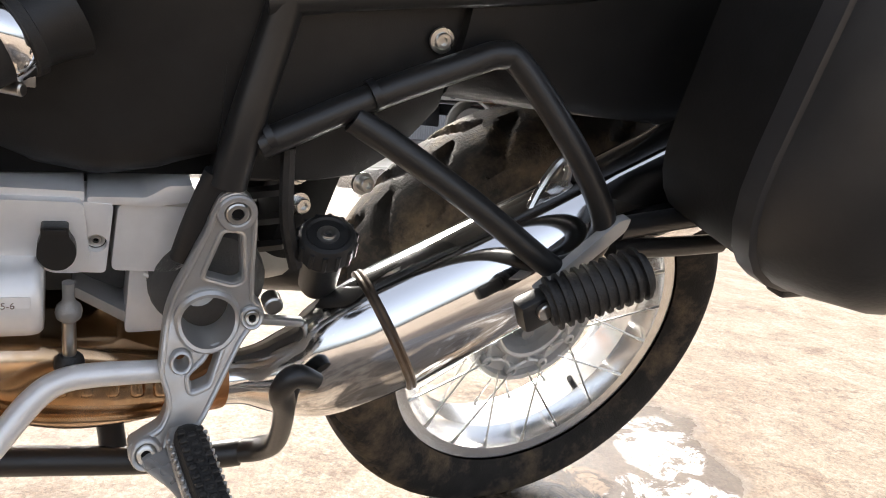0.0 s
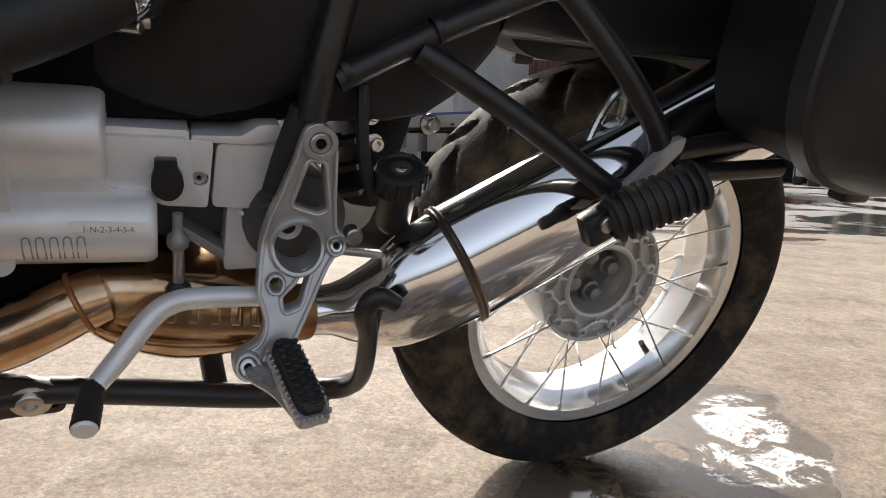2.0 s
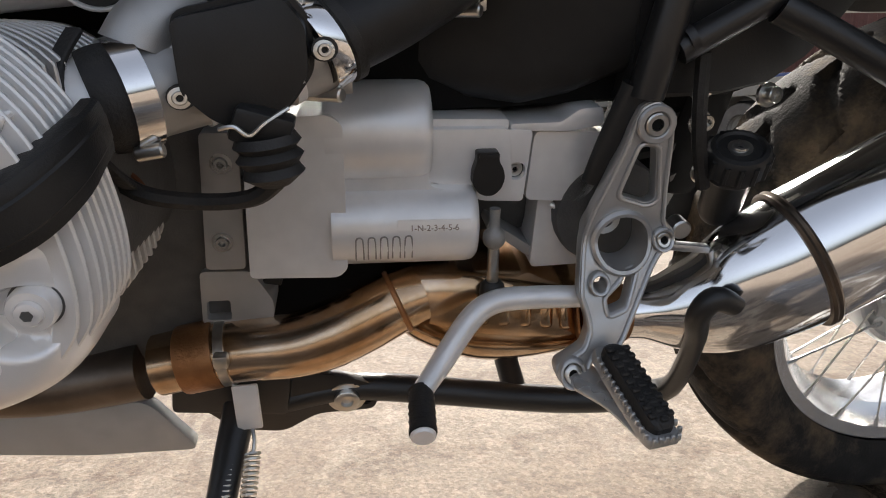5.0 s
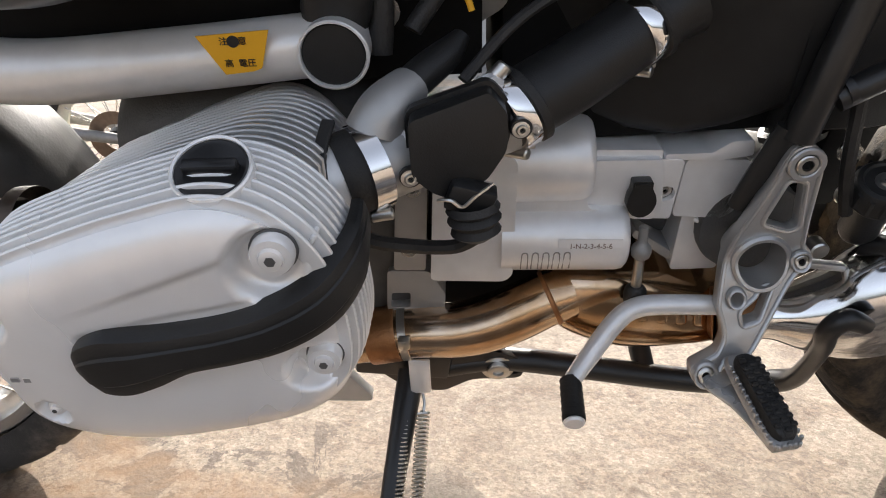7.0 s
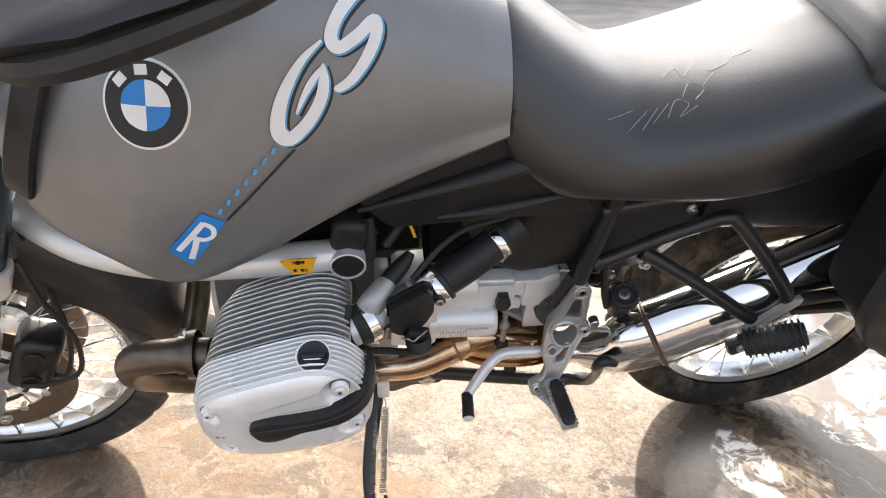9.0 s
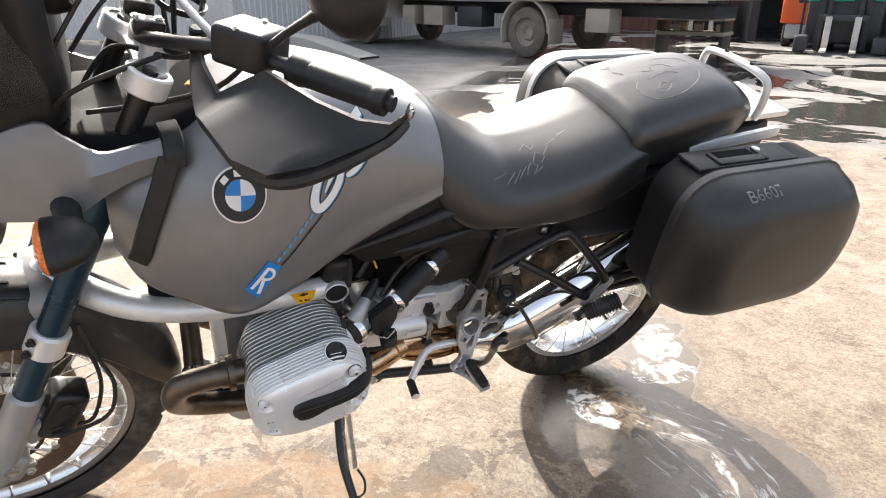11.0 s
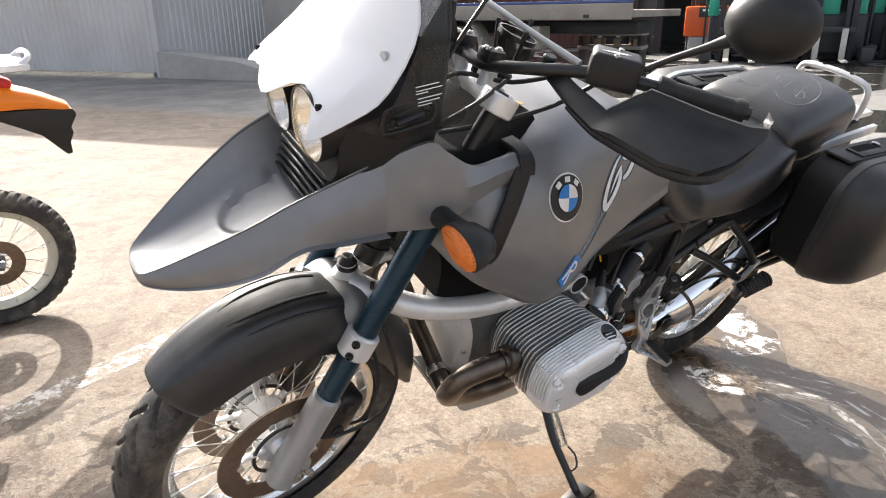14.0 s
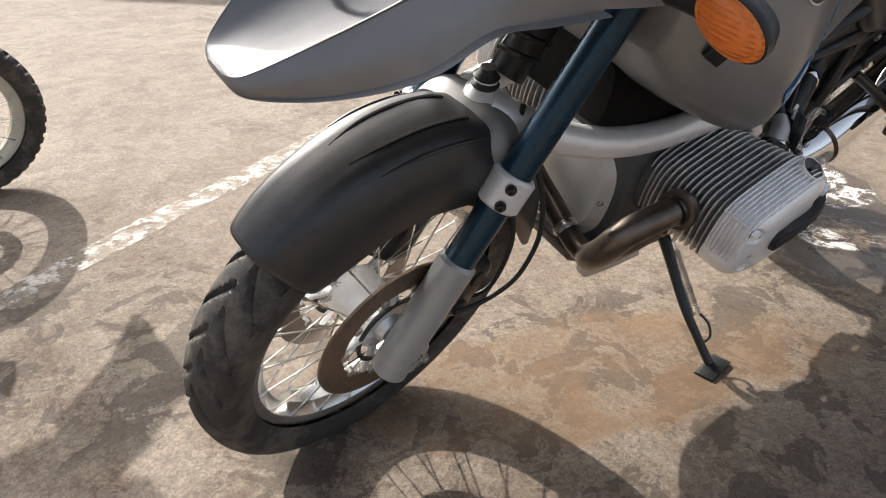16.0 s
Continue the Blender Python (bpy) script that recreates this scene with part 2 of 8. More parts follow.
def lathe(profile, centre, axis, n=48, bm=None, closed=False, wobble=None):
    """Turns (along, radius) pairs about the axis through centre."""
    bm = bm or bmesh.new()
    ax = Vector(axis).normalized()
    u = ax.orthogonal().normalized()
    if abs(ax.y) > 0.7:
        u = Vector((1, 0, 0)) - ax * ax.x
        u.normalize()
    v = ax.cross(u)
    rows = []
    for a, r in profile:
        if r < 1e-6:
            rows.append([bm.verts.new(Vector(centre) + ax * a)] * n)
            continue
        row = []
        for k in range(n):
            t = math.tau * k / n
            q = r + (wobble(a, r, t) if wobble else 0)
            row.append(bm.verts.new(Vector(centre) + ax * a + (u * math.cos(t) + v * math.sin(t)) * q))
        rows.append(row)
    pairs = list(zip(rows, rows[1:])) + ([(rows[-1], rows[0])] if closed else [])
    for a, b in pairs:
        for k in range(n):
            j = (k + 1) % n
            vs = []
            for w in (a[k], a[j], b[j], b[k]):
                if w not in vs:
                    vs.append(w)
            if len(vs) > 2:
                bm.faces.new(vs)
    return bm


def rod(a, b, r, n=16, bm=None, bevel=0.0):
    a, b = Vector(a), Vector(b)
    L = (b - a).length
    e = min(bevel, r * 0.5, L * 0.4)
    prof = [(0, 0), (0, r - e), (e, r), (L - e, r), (L, r - e), (L, 0)] if e else [(0, 0), (0, r), (L, r), (L, 0)]
    return lathe(prof, a, b - a, n, bm)


def plate(outline, holes, y0, y1, bevel=0.002, bm=None, seg=2):
    """An outline in the x-z plane with holes, given thickness along y."""
    b = bmesh.new()
    for loop in (outline, *holes):
        vs = [b.verts.new((x, y0, z)) for x, z in loop]
        for k in range(len(vs)):
            b.edges.new((vs[k], vs[(k + 1) % len(vs)]))
    bmesh.ops.triangle_fill(b, use_beauty=True, use_dissolve=False, edges=b.edges)
    bmesh.ops.recalc_face_normals(b, faces=b.faces)
    ext = bmesh.ops.extrude_face_region(b, geom=list(b.faces))
    bmesh.ops.translate(b, vec=(0, y1 - y0, 0), verts=[g for g in ext["geom"] if isinstance(g, bmesh.types.BMVert)])
    bmesh.ops.recalc_face_normals(b, faces=b.faces)
    if bevel:
        soften(b, bevel, 50, seg)
    return join(bm, b)


def ring2(cx, cz, r, n=20):
    return [(cx + r * math.cos(math.tau * k / n), cz + r * math.sin(math.tau * k / n)) for k in range(n)]


def rounded(poly, r, n=4):
    """Rounds the corners of a polygon in the plane."""
    out = []
    m = len(poly)
    for i in range(m):
        p, a, b = Vector(poly[i]), Vector(poly[i - 1]), Vector(poly[(i + 1) % m])
        da, db = (a - p), (b - p)
        q = min(r, da.length * 0.45, db.length * 0.45)
        s, e = p + da.normalized() * q, p + db.normalized() * q
        for k in range(n + 1):
            t = k / n
            out.append(tuple(s * (1 - t) ** 2 + p * 2 * t * (1 - t) + e * t * t))
    return out


def offset(poly, d):
    """A closed outline moved inwards (positive) or outwards."""
    out, n = [], len(poly)
    area = sum(poly[k][0] * poly[(k + 1) % n][1] - poly[(k + 1) % n][0] * poly[k][1] for k in range(n))
    for k in range(n):
        t = (Vector(poly[(k + 1) % n]) - Vector(poly[k - 1])).normalized()
        out.append(Vector(poly[k]) + Vector((-t.y, t.x)) * (d if area > 0 else -d))
    return out


def body(stations, per=5, across=4, ends=True, bm=None):
    """A symmetrical shell along x. Each station: x and half-sections (half width, z) from the top's middle to the bottom's middle."""
    bm = bm or bmesh.new()
    secs = []
    for x, pts in stations:
        half = curve_points(pts, across)
        loop = [(p[0], p[1]) for p in half]
        full = [(-y, z) for y, z in loop] + [(y, z) for y, z in loop[-2:0:-1]]
        secs.append(np.array([c for q in full for c in q] + [x]))
    smooth = curve_points(secs, per)
    rings = [[(s[-1], s[2 * k], s[2 * k + 1]) for k in range((len(s) - 1) // 2)] for s in smooth]
    skin(bm, rings, True, ends)
    bmesh.ops.remove_doubles(bm, verts=bm.verts, dist=2e-5)
    return bm


def strip(pts, width, thick, out, bm=None, per=5):
    """A flat band along a curve, its face turned towards out."""
    C = curve_points(pts, per)
    rings = []
    for i, c in enumerate(C):
        d = Vector(C[min(i + 1, len(C) - 1)] - C[max(i - 1, 0)]).normalized()
        w = d.cross(Vector(out)).normalized()
        n = w.cross(d).normalized()
        p = Vector(c)
        e = thick * 0.3
        rings.append([p + w * a + n * b for a, b in ((-width / 2, 0), (-width / 2, thick - e), (-width / 2 + e, thick), (width / 2 - e, thick), (width / 2, thick - e), (width / 2, 0))])
    return skin(bm or bmesh.new(), rings)


def bolt(centre, axis, r=0.008, h=0.006, bm=None):
    """A socket-head bolt with a washer."""
    bm = lathe([(-0.002, 0), (-0.002, r * 1.5), (0.001, r * 1.5), (0.0012, r), (h - 0.001, r), (h, r * 0.88), (h, r * 0.5), (h - 0.004, r * 0.45), (h - 0.004, 0)], centre, axis, 16, bm)
    return bm


def writing(body_text, size, m, depth=0.0006, align="CENTER", slant=0.0):
    """Letters in Blender's own font, as a thin raised mesh at the pose m."""
    cu = bpy.data.curves.new("writing", "FONT")
    cu.body, cu.size, cu.extrude, cu.align_x, cu.align_y, cu.shear = body_text, size, depth, align, "CENTER", slant
    ob = bpy.data.objects.new("writing", cu)
    scene.collection.objects.link(ob)
    me = bpy.data.meshes.new_from_object(ob.evaluated_get(bpy.context.evaluated_depsgraph_get()))
    b = bmesh.new()
    b.from_mesh(me)
    bmesh.ops.transform(b, matrix=m, verts=b.verts)
    bpy.data.objects.remove(ob)
    bpy.data.curves.remove(cu)
    bpy.data.meshes.remove(me)
    return b


def on_left(x, y, z, turn=0.0, tip=0.0):
    """A pose for flat marks on the motorcycle's left flank: their right is its tail."""
    return pose(x, y, z) @ Matrix.Rotation(radians(tip), 4, "X") @ Matrix.Rotation(radians(90), 4, "X") @ Matrix.Rotation(radians(turn), 4, "Z")


def helix(a, b, r, wire, turns, bm=None):
    a, b = Vector(a), Vector(b)
    d = b - a
    u = d.orthogonal().normalized()
    v = d.normalized().cross(u)
    n = int(turns * 8)
    pts = [a + d * (k / n) + (u * math.cos(k * math.tau / 8) + v * math.sin(k * math.tau / 8)) * r for k in range(n + 1)]
    return tube(pts, wire, 5, 1, bm)


# ---- the yard ----
def ground_material():
    m = bpy.data.materials.new("stained concrete yard")
    m.use_nodes = True
    n, l = m.node_tree.nodes, m.node_tree.links
    b = n["Principled BSDF"]
    tc = n.new("ShaderNodeTexCoord")
    P = tc.outputs["Object"]

    def noise_at(scale, detail=6, rough=0.6, warp=0.0):
        k = n.new("ShaderNodeTexNoise")
        k.inputs["Scale"].default_value, k.inputs["Detail"].default_value, k.inputs["Roughness"].default_value = scale, detail, rough
        k.inputs["Distortion"].default_value = warp
        l.new(P, k.inputs["Vector"])
        return k.outputs["Fac"]

    def span(v, a, c, lo=0.0, hi=1.0):
        k = n.new("ShaderNodeMapRange")
        k.interpolation_type = "SMOOTHSTEP"
        k.inputs["From Min"].default_value, k.inputs["From Max"].default_value = a, c
        k.inputs["To Min"].default_value, k.inputs["To Max"].default_value = lo, hi
        l.new(v, k.inputs["Value"])
        return k.outputs[0]

    def blend(f, A, B):
        k = n.new("ShaderNodeMix")
        k.data_type = "RGBA"
        if isinstance(f, float):
            k.inputs["Factor"].default_value = f
        else:
            l.new(f, k.inputs["Factor"])
        for s, v in (("A", A), ("B", B)):
            if isinstance(v, tuple):
                k.inputs[s].default_value = (*v, 1)
            else:
                l.new(v, k.inputs[s])
        return k.outputs["Result"]

    def math_of(op, a, c):
        k = n.new("ShaderNodeMath")
        k.operation = op
        for s, v in ((0, a), (1, c)):
            if isinstance(v, (int, float)):
                k.inputs[s].default_value = v
            else:
                l.new(v, k.inputs[s])
        return k.outputs[0]

    def blob(cx, cy, rx, ry, turn, ragged=0.35, scale=2.2, lo=0.85, hi=1.05):
        """A stain with a ragged edge: 1 inside, 0 outside."""
        mp = n.new("ShaderNodeMapping")
        mp.vector_type = "TEXTURE"
        mp.inputs["Location"].default_value = (cx, cy, 0)
        mp.inputs["Rotation"].default_value = (0, 0, radians(turn))
        mp.inputs["Scale"].default_value = (rx, ry, 1)
        l.new(P, mp.inputs["Vector"])
        ln = n.new("ShaderNodeVectorMath")
        ln.operation = "LENGTH"
        l.new(mp.outputs[0], ln.inputs[0])
        w = math_of("ADD", ln.outputs["Value"], math_of("MULTIPLY", math_of("SUBTRACT", noise_at(scale, 6, 0.65, 0.4), 0.5), ragged * 2))
        return span(w, lo, hi, 1.0, 0.0)

    tan, pale, brown = (0.375, 0.279, 0.202), (0.485, 0.386, 0.292), (0.215, 0.140, 0.088)
    c = blend(span(noise_at(1.1, 7, 0.7, 0.5), 0.36, 0.64), tan, pale)
    c = blend(span(noise_at(2.6, 9, 0.72, 0.8), 0.53, 0.64, 0.0, 0.75), c, brown)
    c = blend(span(noise_at(6.0, 9, 0.72, 0.6), 0.52, 0.62, 0.0, 0.5), c, (0.25, 0.175, 0.115))
    c = blend(math_of("MULTIPLY", span(noise_at(19.0, 7, 0.7, 0.5), 0.56, 0.60, 0.0, 0.7), span(noise_at(1.3, 4, 0.6), 0.45, 0.6)), c, (0.19, 0.125, 0.075))
    c = blend(span(noise_at(1.7, 9, 0.75, 1.0), 0.57, 0.62, 0.0, 0.5), c, (0.21, 0.14, 0.09))
    c = blend(span(noise_at(9.0, 8, 0.75, 0.3), 0.49, 0.60, 0.0, 0.45), c, (0.60, 0.51, 0.41))
    c = blend(span(noise_at(30.0, 8, 0.75), 0.54, 0.64, 0.0, 0.45), c, (0.22, 0.165, 0.12))
    c = blend(span(noise_at(160.0, 4, 0.8), 0.48, 0.66, 0.0, 0.30), c, (0.22, 0.165, 0.12))
    c = blend(span(noise_at(210.0, 3, 0.8), 0.54, 0.68, 0.0, 0.28), c, (0.70, 0.64, 0.54))
    c = blend(span(noise_at(55.0, 8, 0.8, 0.3), 0.50, 0.64, 0.0, 0.38), c, (0.26, 0.195, 0.14))
    c = blend(span(noise_at(80.0, 8, 0.8, 0.3), 0.54, 0.64, 0.0, 0.24), c, (0.68, 0.60, 0.48))
    # the worn skin of the concrete, peeled off in patches
    c = blend(math_of("MULTIPLY", span(noise_at(3.4, 10, 0.72, 0.5), 0.500, 0.518), span(noise_at(0.8, 3, 0.5), 0.40, 0.60, 0.15, 0.55)), c, (0.60, 0.505, 0.40))
    c = blend(span(noise_at(5.2, 10, 0.74, 0.4), 0.560, 0.575, 0.0, 0.35), c, (0.235, 0.170, 0.118))
    # aggregate grains in the concrete
    grains = []
    for size, lo, hi in ((95.0, 0.86, 1.12), (230.0, 0.80, 1.18)):
        vo = n.new("ShaderNodeTexVoronoi")
        vo.inputs["Scale"].default_value = size
        l.new(P, vo.inputs["Vector"])
        sp = n.new("ShaderNodeSeparateColor")
        l.new(vo.outputs["Color"], sp.inputs[0])
        grains.append(span(sp.outputs[0], 0.0, 1.0, lo, hi))
    k = n.new("ShaderNodeVectorMath")
    k.operation = "SCALE"
    l.new(math_of("MULTIPLY", math_of("MULTIPLY", grains[0], grains[1]), 0.415), k.inputs["Scale"])
    l.new(c, k.inputs[0])
    c = k.outputs[0]
    # water that has run from under the rear wheel, and old drips
    wet = blob(0.50, 1.82, 0.52, 0.25, 80, 0.4, 2.6)
    wet = math_of("MAXIMUM", wet, blob(0.66, 1.50, 0.40, 0.27, -25, 0.45, 2.6))
    wet = math_of("MAXIMUM", wet, blob(0.78, 1.05, 0.50, 0.22, 105, 0.6, 2.0))
    sep = n.new("ShaderNodeSeparateXYZ")
    l.new(P, sep.inputs[0])
    puddle = math_of("MULTIPLY", span(noise_at(0.42, 7, 0.62, 1.2), 0.475, 0.505), math_of("MULTIPLY", span(sep.outputs["Y"], 4.2, 6.2), span(sep.outputs["X"], -3.5, -1.0)))
    wet = math_of("MAXIMUM", wet, puddle)
    drips = math_of("MULTIPLY", span(noise_at(6.5, 8, 0.66, 0.5), 0.520, 0.535), math_of("MAXIMUM", blob(-0.15, 0.85, 1.05, 0.50, 8, 0.3, 1.5), math_of("MAXIMUM", blob(-1.55, 0.95, 0.55, 0.40, 20, 0.4, 1.5), blob(0.42, 1.38, 0.34, 0.26, 0, 0.4, 2.5))))
    c = blend(math_of("MULTIPLY", wet, 0.72), c, (0.085, 0.072, 0.06))
    c = blend(math_of("MULTIPLY", drips, 0.62), c, (0.040, 0.031, 0.023))
    rusty = math_of("MULTIPLY", math_of("MAXIMUM", blob(-0.45, 0.92, 0.50, 0.20, 12, 0.5, 3.0), blob(-0.15, 1.05, 0.40, 0.16, 5, 0.5, 3.5)), span(noise_at(4.5, 8, 0.7, 0.6), 0.38, 0.60, 0.15, 0.75))
    c = blend(rusty, c, (0.165, 0.098, 0.048))
    # deep brown water; white suds, with the water's sky and sun glints painted in
    pool = math_of("MAXIMUM", blob(0.48, 1.66, 0.19, 0.09, -60, 0.5, 7.0), blob(0.40, 1.84, 0.14, 0.09, 40, 0.5, 7.0))
    mud = blend(span(noise_at(16.0, 8, 0.75, 1.5), 0.44, 0.60), (0.045, 0.032, 0.020), (0.20, 0.145, 0.095))
    c = blend(math_of("MULTIPLY", pool, 0.9), c, mud)
    suds_glint_at = math_of("MAXIMUM", blob(0.61, 2.10, 0.15, 0.08, 85, 0.5, 5.0), blob(0.61, 1.90, 0.12, 0.09, 30, 0.5, 6.0))
    suds_glint_at = math_of("MAXIMUM", suds_glint_at, blob(0.42, 1.62, 0.11, 0.06, -45, 0.6, 9.0))
    suds_glint = math_of("MULTIPLY", suds_glint_at, span(noise_at(13.0, 9, 0.78, 0.7), 0.47, 0.55, 0.0, 0.80))
    # suds drawn out into streaks by the running water
    for cx, cy, rx, ry, turn in ((0.68, 1.60, 0.24, 0.09, -24), (0.83, 1.38, 0.20, 0.09, -72), (0.66, 1.42, 0.20, 0.07, -48), (0.80, 1.02, 0.30, 0.08, -100)):
        mp = n.new("ShaderNodeMapping")
        mp.vector_type = "TEXTURE"
        mp.inputs["Rotation"].default_value = (0, 0, radians(turn))
        mp.inputs["Scale"].default_value = (0.26, 0.045, 1)
        l.new(P, mp.inputs["Vector"])
        k = n.new("ShaderNodeTexNoise")
        k.inputs["Scale"].default_value, k.inputs["Detail"].default_value, k.inputs["Roughness"].default_value, k.inputs["Distortion"].default_value = 1.3, 8, 0.7, 1.4
        l.new(mp.outputs[0], k.inputs["Vector"])
        suds_glint = math_of("MAXIMUM", suds_glint, math_of("MULTIPLY", blob(cx, cy, rx, ry, turn, 0.6, 5.0), span(k.outputs["Fac"], 0.53, 0.62, 0.0, 0.42)))
    # one white serves both the suds and the painted glints on the water
    c = blend(suds_glint, c, (0.80, 0.79, 0.76))
    # the yard turns to dark tarmac further off
    far = math_of("ADD", math_of("ADD", sep.outputs["Y"], math_of("MULTIPLY", sep.outputs["X"], 0.27)), math_of("MULTIPLY", noise_at(0.9, 6, 0.7), 0.8))
    tar = blend(span(noise_at(1.4, 8, 0.7, 0.4), 0.35, 0.7), (0.125, 0.122, 0.118), (0.21, 0.204, 0.196))
    tar = blend(math_of("MULTIPLY", puddle, 0.85), tar, (0.030, 0.026, 0.021))
    c = blend(span(far, 6.6, 7.3), c, tar)
    l.new(c, b.inputs["Base Color"])
    l.new(math_of("MAXIMUM", math_of("SUBTRACT", span(math_of("MAXIMUM", wet, pool), 0.2, 0.9, 0.85, 0.24), math_of("MULTIPLY", puddle, 0.14)), math_of("MULTIPLY", suds_glint, 0.6)), b.inputs["Roughness"])
    bp = n.new("ShaderNodeBump")
    bp.inputs["Distance"].default_value = 0.004
    l.new(span(wet, 0.3, 0.9, 0.55, 0.20), bp.inputs["Strength"])
    l.new(math_of("ADD", math_of("ADD", math_of("MULTIPLY", noise_at(70.0, 8, 0.75), 1.4), math_of("MULTIPLY", grains[0], 0.25)), math_of("MULTIPLY", noise_at(14.0, 5, 0.6), 1.5)), bp.inputs["Height"])
    l.new(bp.outputs[0], b.inputs["Normal"])
    return m


gb = bmesh.new()
bmesh.ops.create_grid(gb, x_segments=60, y_segments=60, size=400)
ground = tagged(finish("ground", gb, ground_material()), "stained tan concrete yard with wet patches", "ground", kind="structure")


def worn_paint():
    m = surf("worn white road paint", (0.70, 0.67, 0.60), 0.8, 0, 0.15, 60, 0.4)
    n, l = m.node_tree.nodes, m.node_tree.links
    k = n.new("ShaderNodeTexNoise")
    k.inputs["Scale"].default_value, k.inputs["Detail"].default_value, k.inputs["Roughness"].default_value = 16, 8, 0.75
    tc = n.new("ShaderNodeTexCoord")
    l.new(tc.outputs["Object"], k.inputs["Vector"])
    r = n.new("ShaderNodeMapRange")
    r.inputs["From Min"].default_value, r.inputs["From Max"].default_value = 0.43, 0.60
    r.inputs["To Min"].default_value, r.inputs["To Max"].default_value = 0.0, 0.75
    l.new(k.outputs["Fac"], r.inputs["Value"])
    l.new(r.outputs[0], n["Principled BSDF"].inputs["Alpha"])
    return m


line_bm = bmesh.new()
A, B = Vector((-2.75, -0.62, 0.003)), Vector((-1.19, 2.62, 0.003))
side = (B - A).cross(Vector((0, 0, 1))).normalized() * 0.055
N = 30
rows = [[line_bm.verts.new(A + (B - A) * (k / N) + side * s * (1 + 0.12 * math.sin(k * 7.3 + s))) for s in (-1, 1)] for k in range(N + 1)]
for a, b in zip(rows, rows[1:]):
    line_bm.faces.new((a[0], a[1], b[1], b[0]))
tagged(finish("road_marking", line_bm, worn_paint()), "worn white painted line on the concrete", "road marking", kind="structure")


# ---- the motorcycle: x runs to its tail, y to its right, z up; it leans on its side stand ----
LEAN_DEG = 17.0
BIKE_AT, BIKE_TURN = (0.2687, 1.7989), 40.34
bike = thing("motorcycle", pose(*BIKE_AT, 0.0, LEAN_DEG, 0, BIKE_TURN), "dark grey touring enduro motorcycle on its side stand", "motorcycle")
REAR = Vector((0.034, 0.030, 0.325))
FRONT = Vector((-1.504, -0.014, 0.335))
STEER = Matrix.Translation(FRONT) @ Matrix.Rotation(radians(7.4), 4, Vector((math.sin(radians(26)), 0, math.cos(radians(26))))) @ Matrix.Translation(-FRONT)


def bpart(name, bm, material, parent=None, label="", smooth=38):
    return finish(name, bm, material, parent or bike, label, smooth)


SETTLED = set()


def tpart(name, bm, material, parent=None, label="", smooth=38):
    """A part given in its true place along the frame."""
    ob = finish(name, bm, material, parent or bike, label, smooth)
    SETTLED.add(ob)
    return ob


def spart(name, bm, material, parent=None, label="", smooth=38):
    """A part that turns with the handlebar."""
    bmesh.ops.transform(bm, matrix=STEER, verts=bm.verts)
    return finish(name, bm, material, parent or bike, label, smooth)


def tyre_mesh(centre, R, half, bead_r, groove):
    prof = []
    for k in range(45):
        t = -1 + 2 * k / 44
        a = t * radians(118)
        y = half * math.sin(a) / math.sin(radians(90)) if abs(a) < radians(90) else half * math.sin(a)
        crown = R - (R - bead_r) * 0.42 * (1 - math.cos(a)) if abs(a) < radians(90) else None
        if crown is None:
            s = (abs(a) - radians(90)) / radians(28)
            crown = R - (R - bead_r) * (0.42 + 0.58 * s)
            y = math.copysign(half * (1 - 0.22 * s * s), a)
        prof.append((y, crown))
    return lathe(prof, centre, (0, 1, 0), 432, wobble=groove)


def slash(count, depth, half, slant, width, floor):
    def f(a, r, t):
        u = abs(a) / half
        if u > 0.93 or u < 0.05 or r < floor:
            return 0
        ph = (t * count / math.tau + (slant * u if a < 0 else slant * u + 0.5)) % 1
        e = min(ph, width - ph) / 0.06 if ph < width else 0
        return -depth * min(1.0, max(0.0, e))
    return f


def build_wheel(name, c, R, half, lip, rim_half, mat_t, groove, label, hub_r, hub_half, mk, spokes):
    w = mk(name, lathe([(-rim_half, lip), (-rim_half + 0.003, lip + 0.004), (-rim_half + 0.007, lip), (-rim_half + 0.010, lip - 0.012), (-rim_half * 0.62, lip - 0.016), (-rim_half * 0.45, lip - 0.028),
                        (rim_half * 0.45, lip - 0.028), (rim_half * 0.62, lip - 0.016), (rim_half - 0.010, lip - 0.012), (rim_half - 0.007, lip), (rim_half - 0.003, lip + 0.004), (rim_half, lip),
                        (rim_half - 0.004, lip - 0.016), (rim_half * 0.6, lip - 0.022), (rim_half * 0.42, lip - 0.035), (-rim_half * 0.42, lip - 0.035), (-rim_half * 0.6, lip - 0.022), (-rim_half + 0.004, lip - 0.016)],
                       c, (0, 1, 0), 96, closed=True), ALU_RIM, None, label)
    mk("tyre", tyre_mesh(c, R, half, lip, groove), mat_t, w, "worn black rubber tyre")
    for k in range(spokes):
        s = -1 if k % 2 else 1
        lean = 1 if (k // 2) % 2 else -1
        t0 = math.tau * k / spokes
        t1 = t0 + lean * 0.30
        a = c + Vector((math.cos(t1) * hub_r, s * hub_half, math.sin(t1) * hub_r))
        b = c + Vector((math.cos(t0) * (lip - 0.014), s * (rim_half - 0.006), math.sin(t0) * (lip - 0.014)))
        sp = rod(a, b, 0.0016, 6)
        d = (b - a).normalized()
        sp = rod(b - d * 0.016, b - d * 0.002, 0.0029, 6, sp)
        mk("spoke", sp, STEEL, w)
    return w


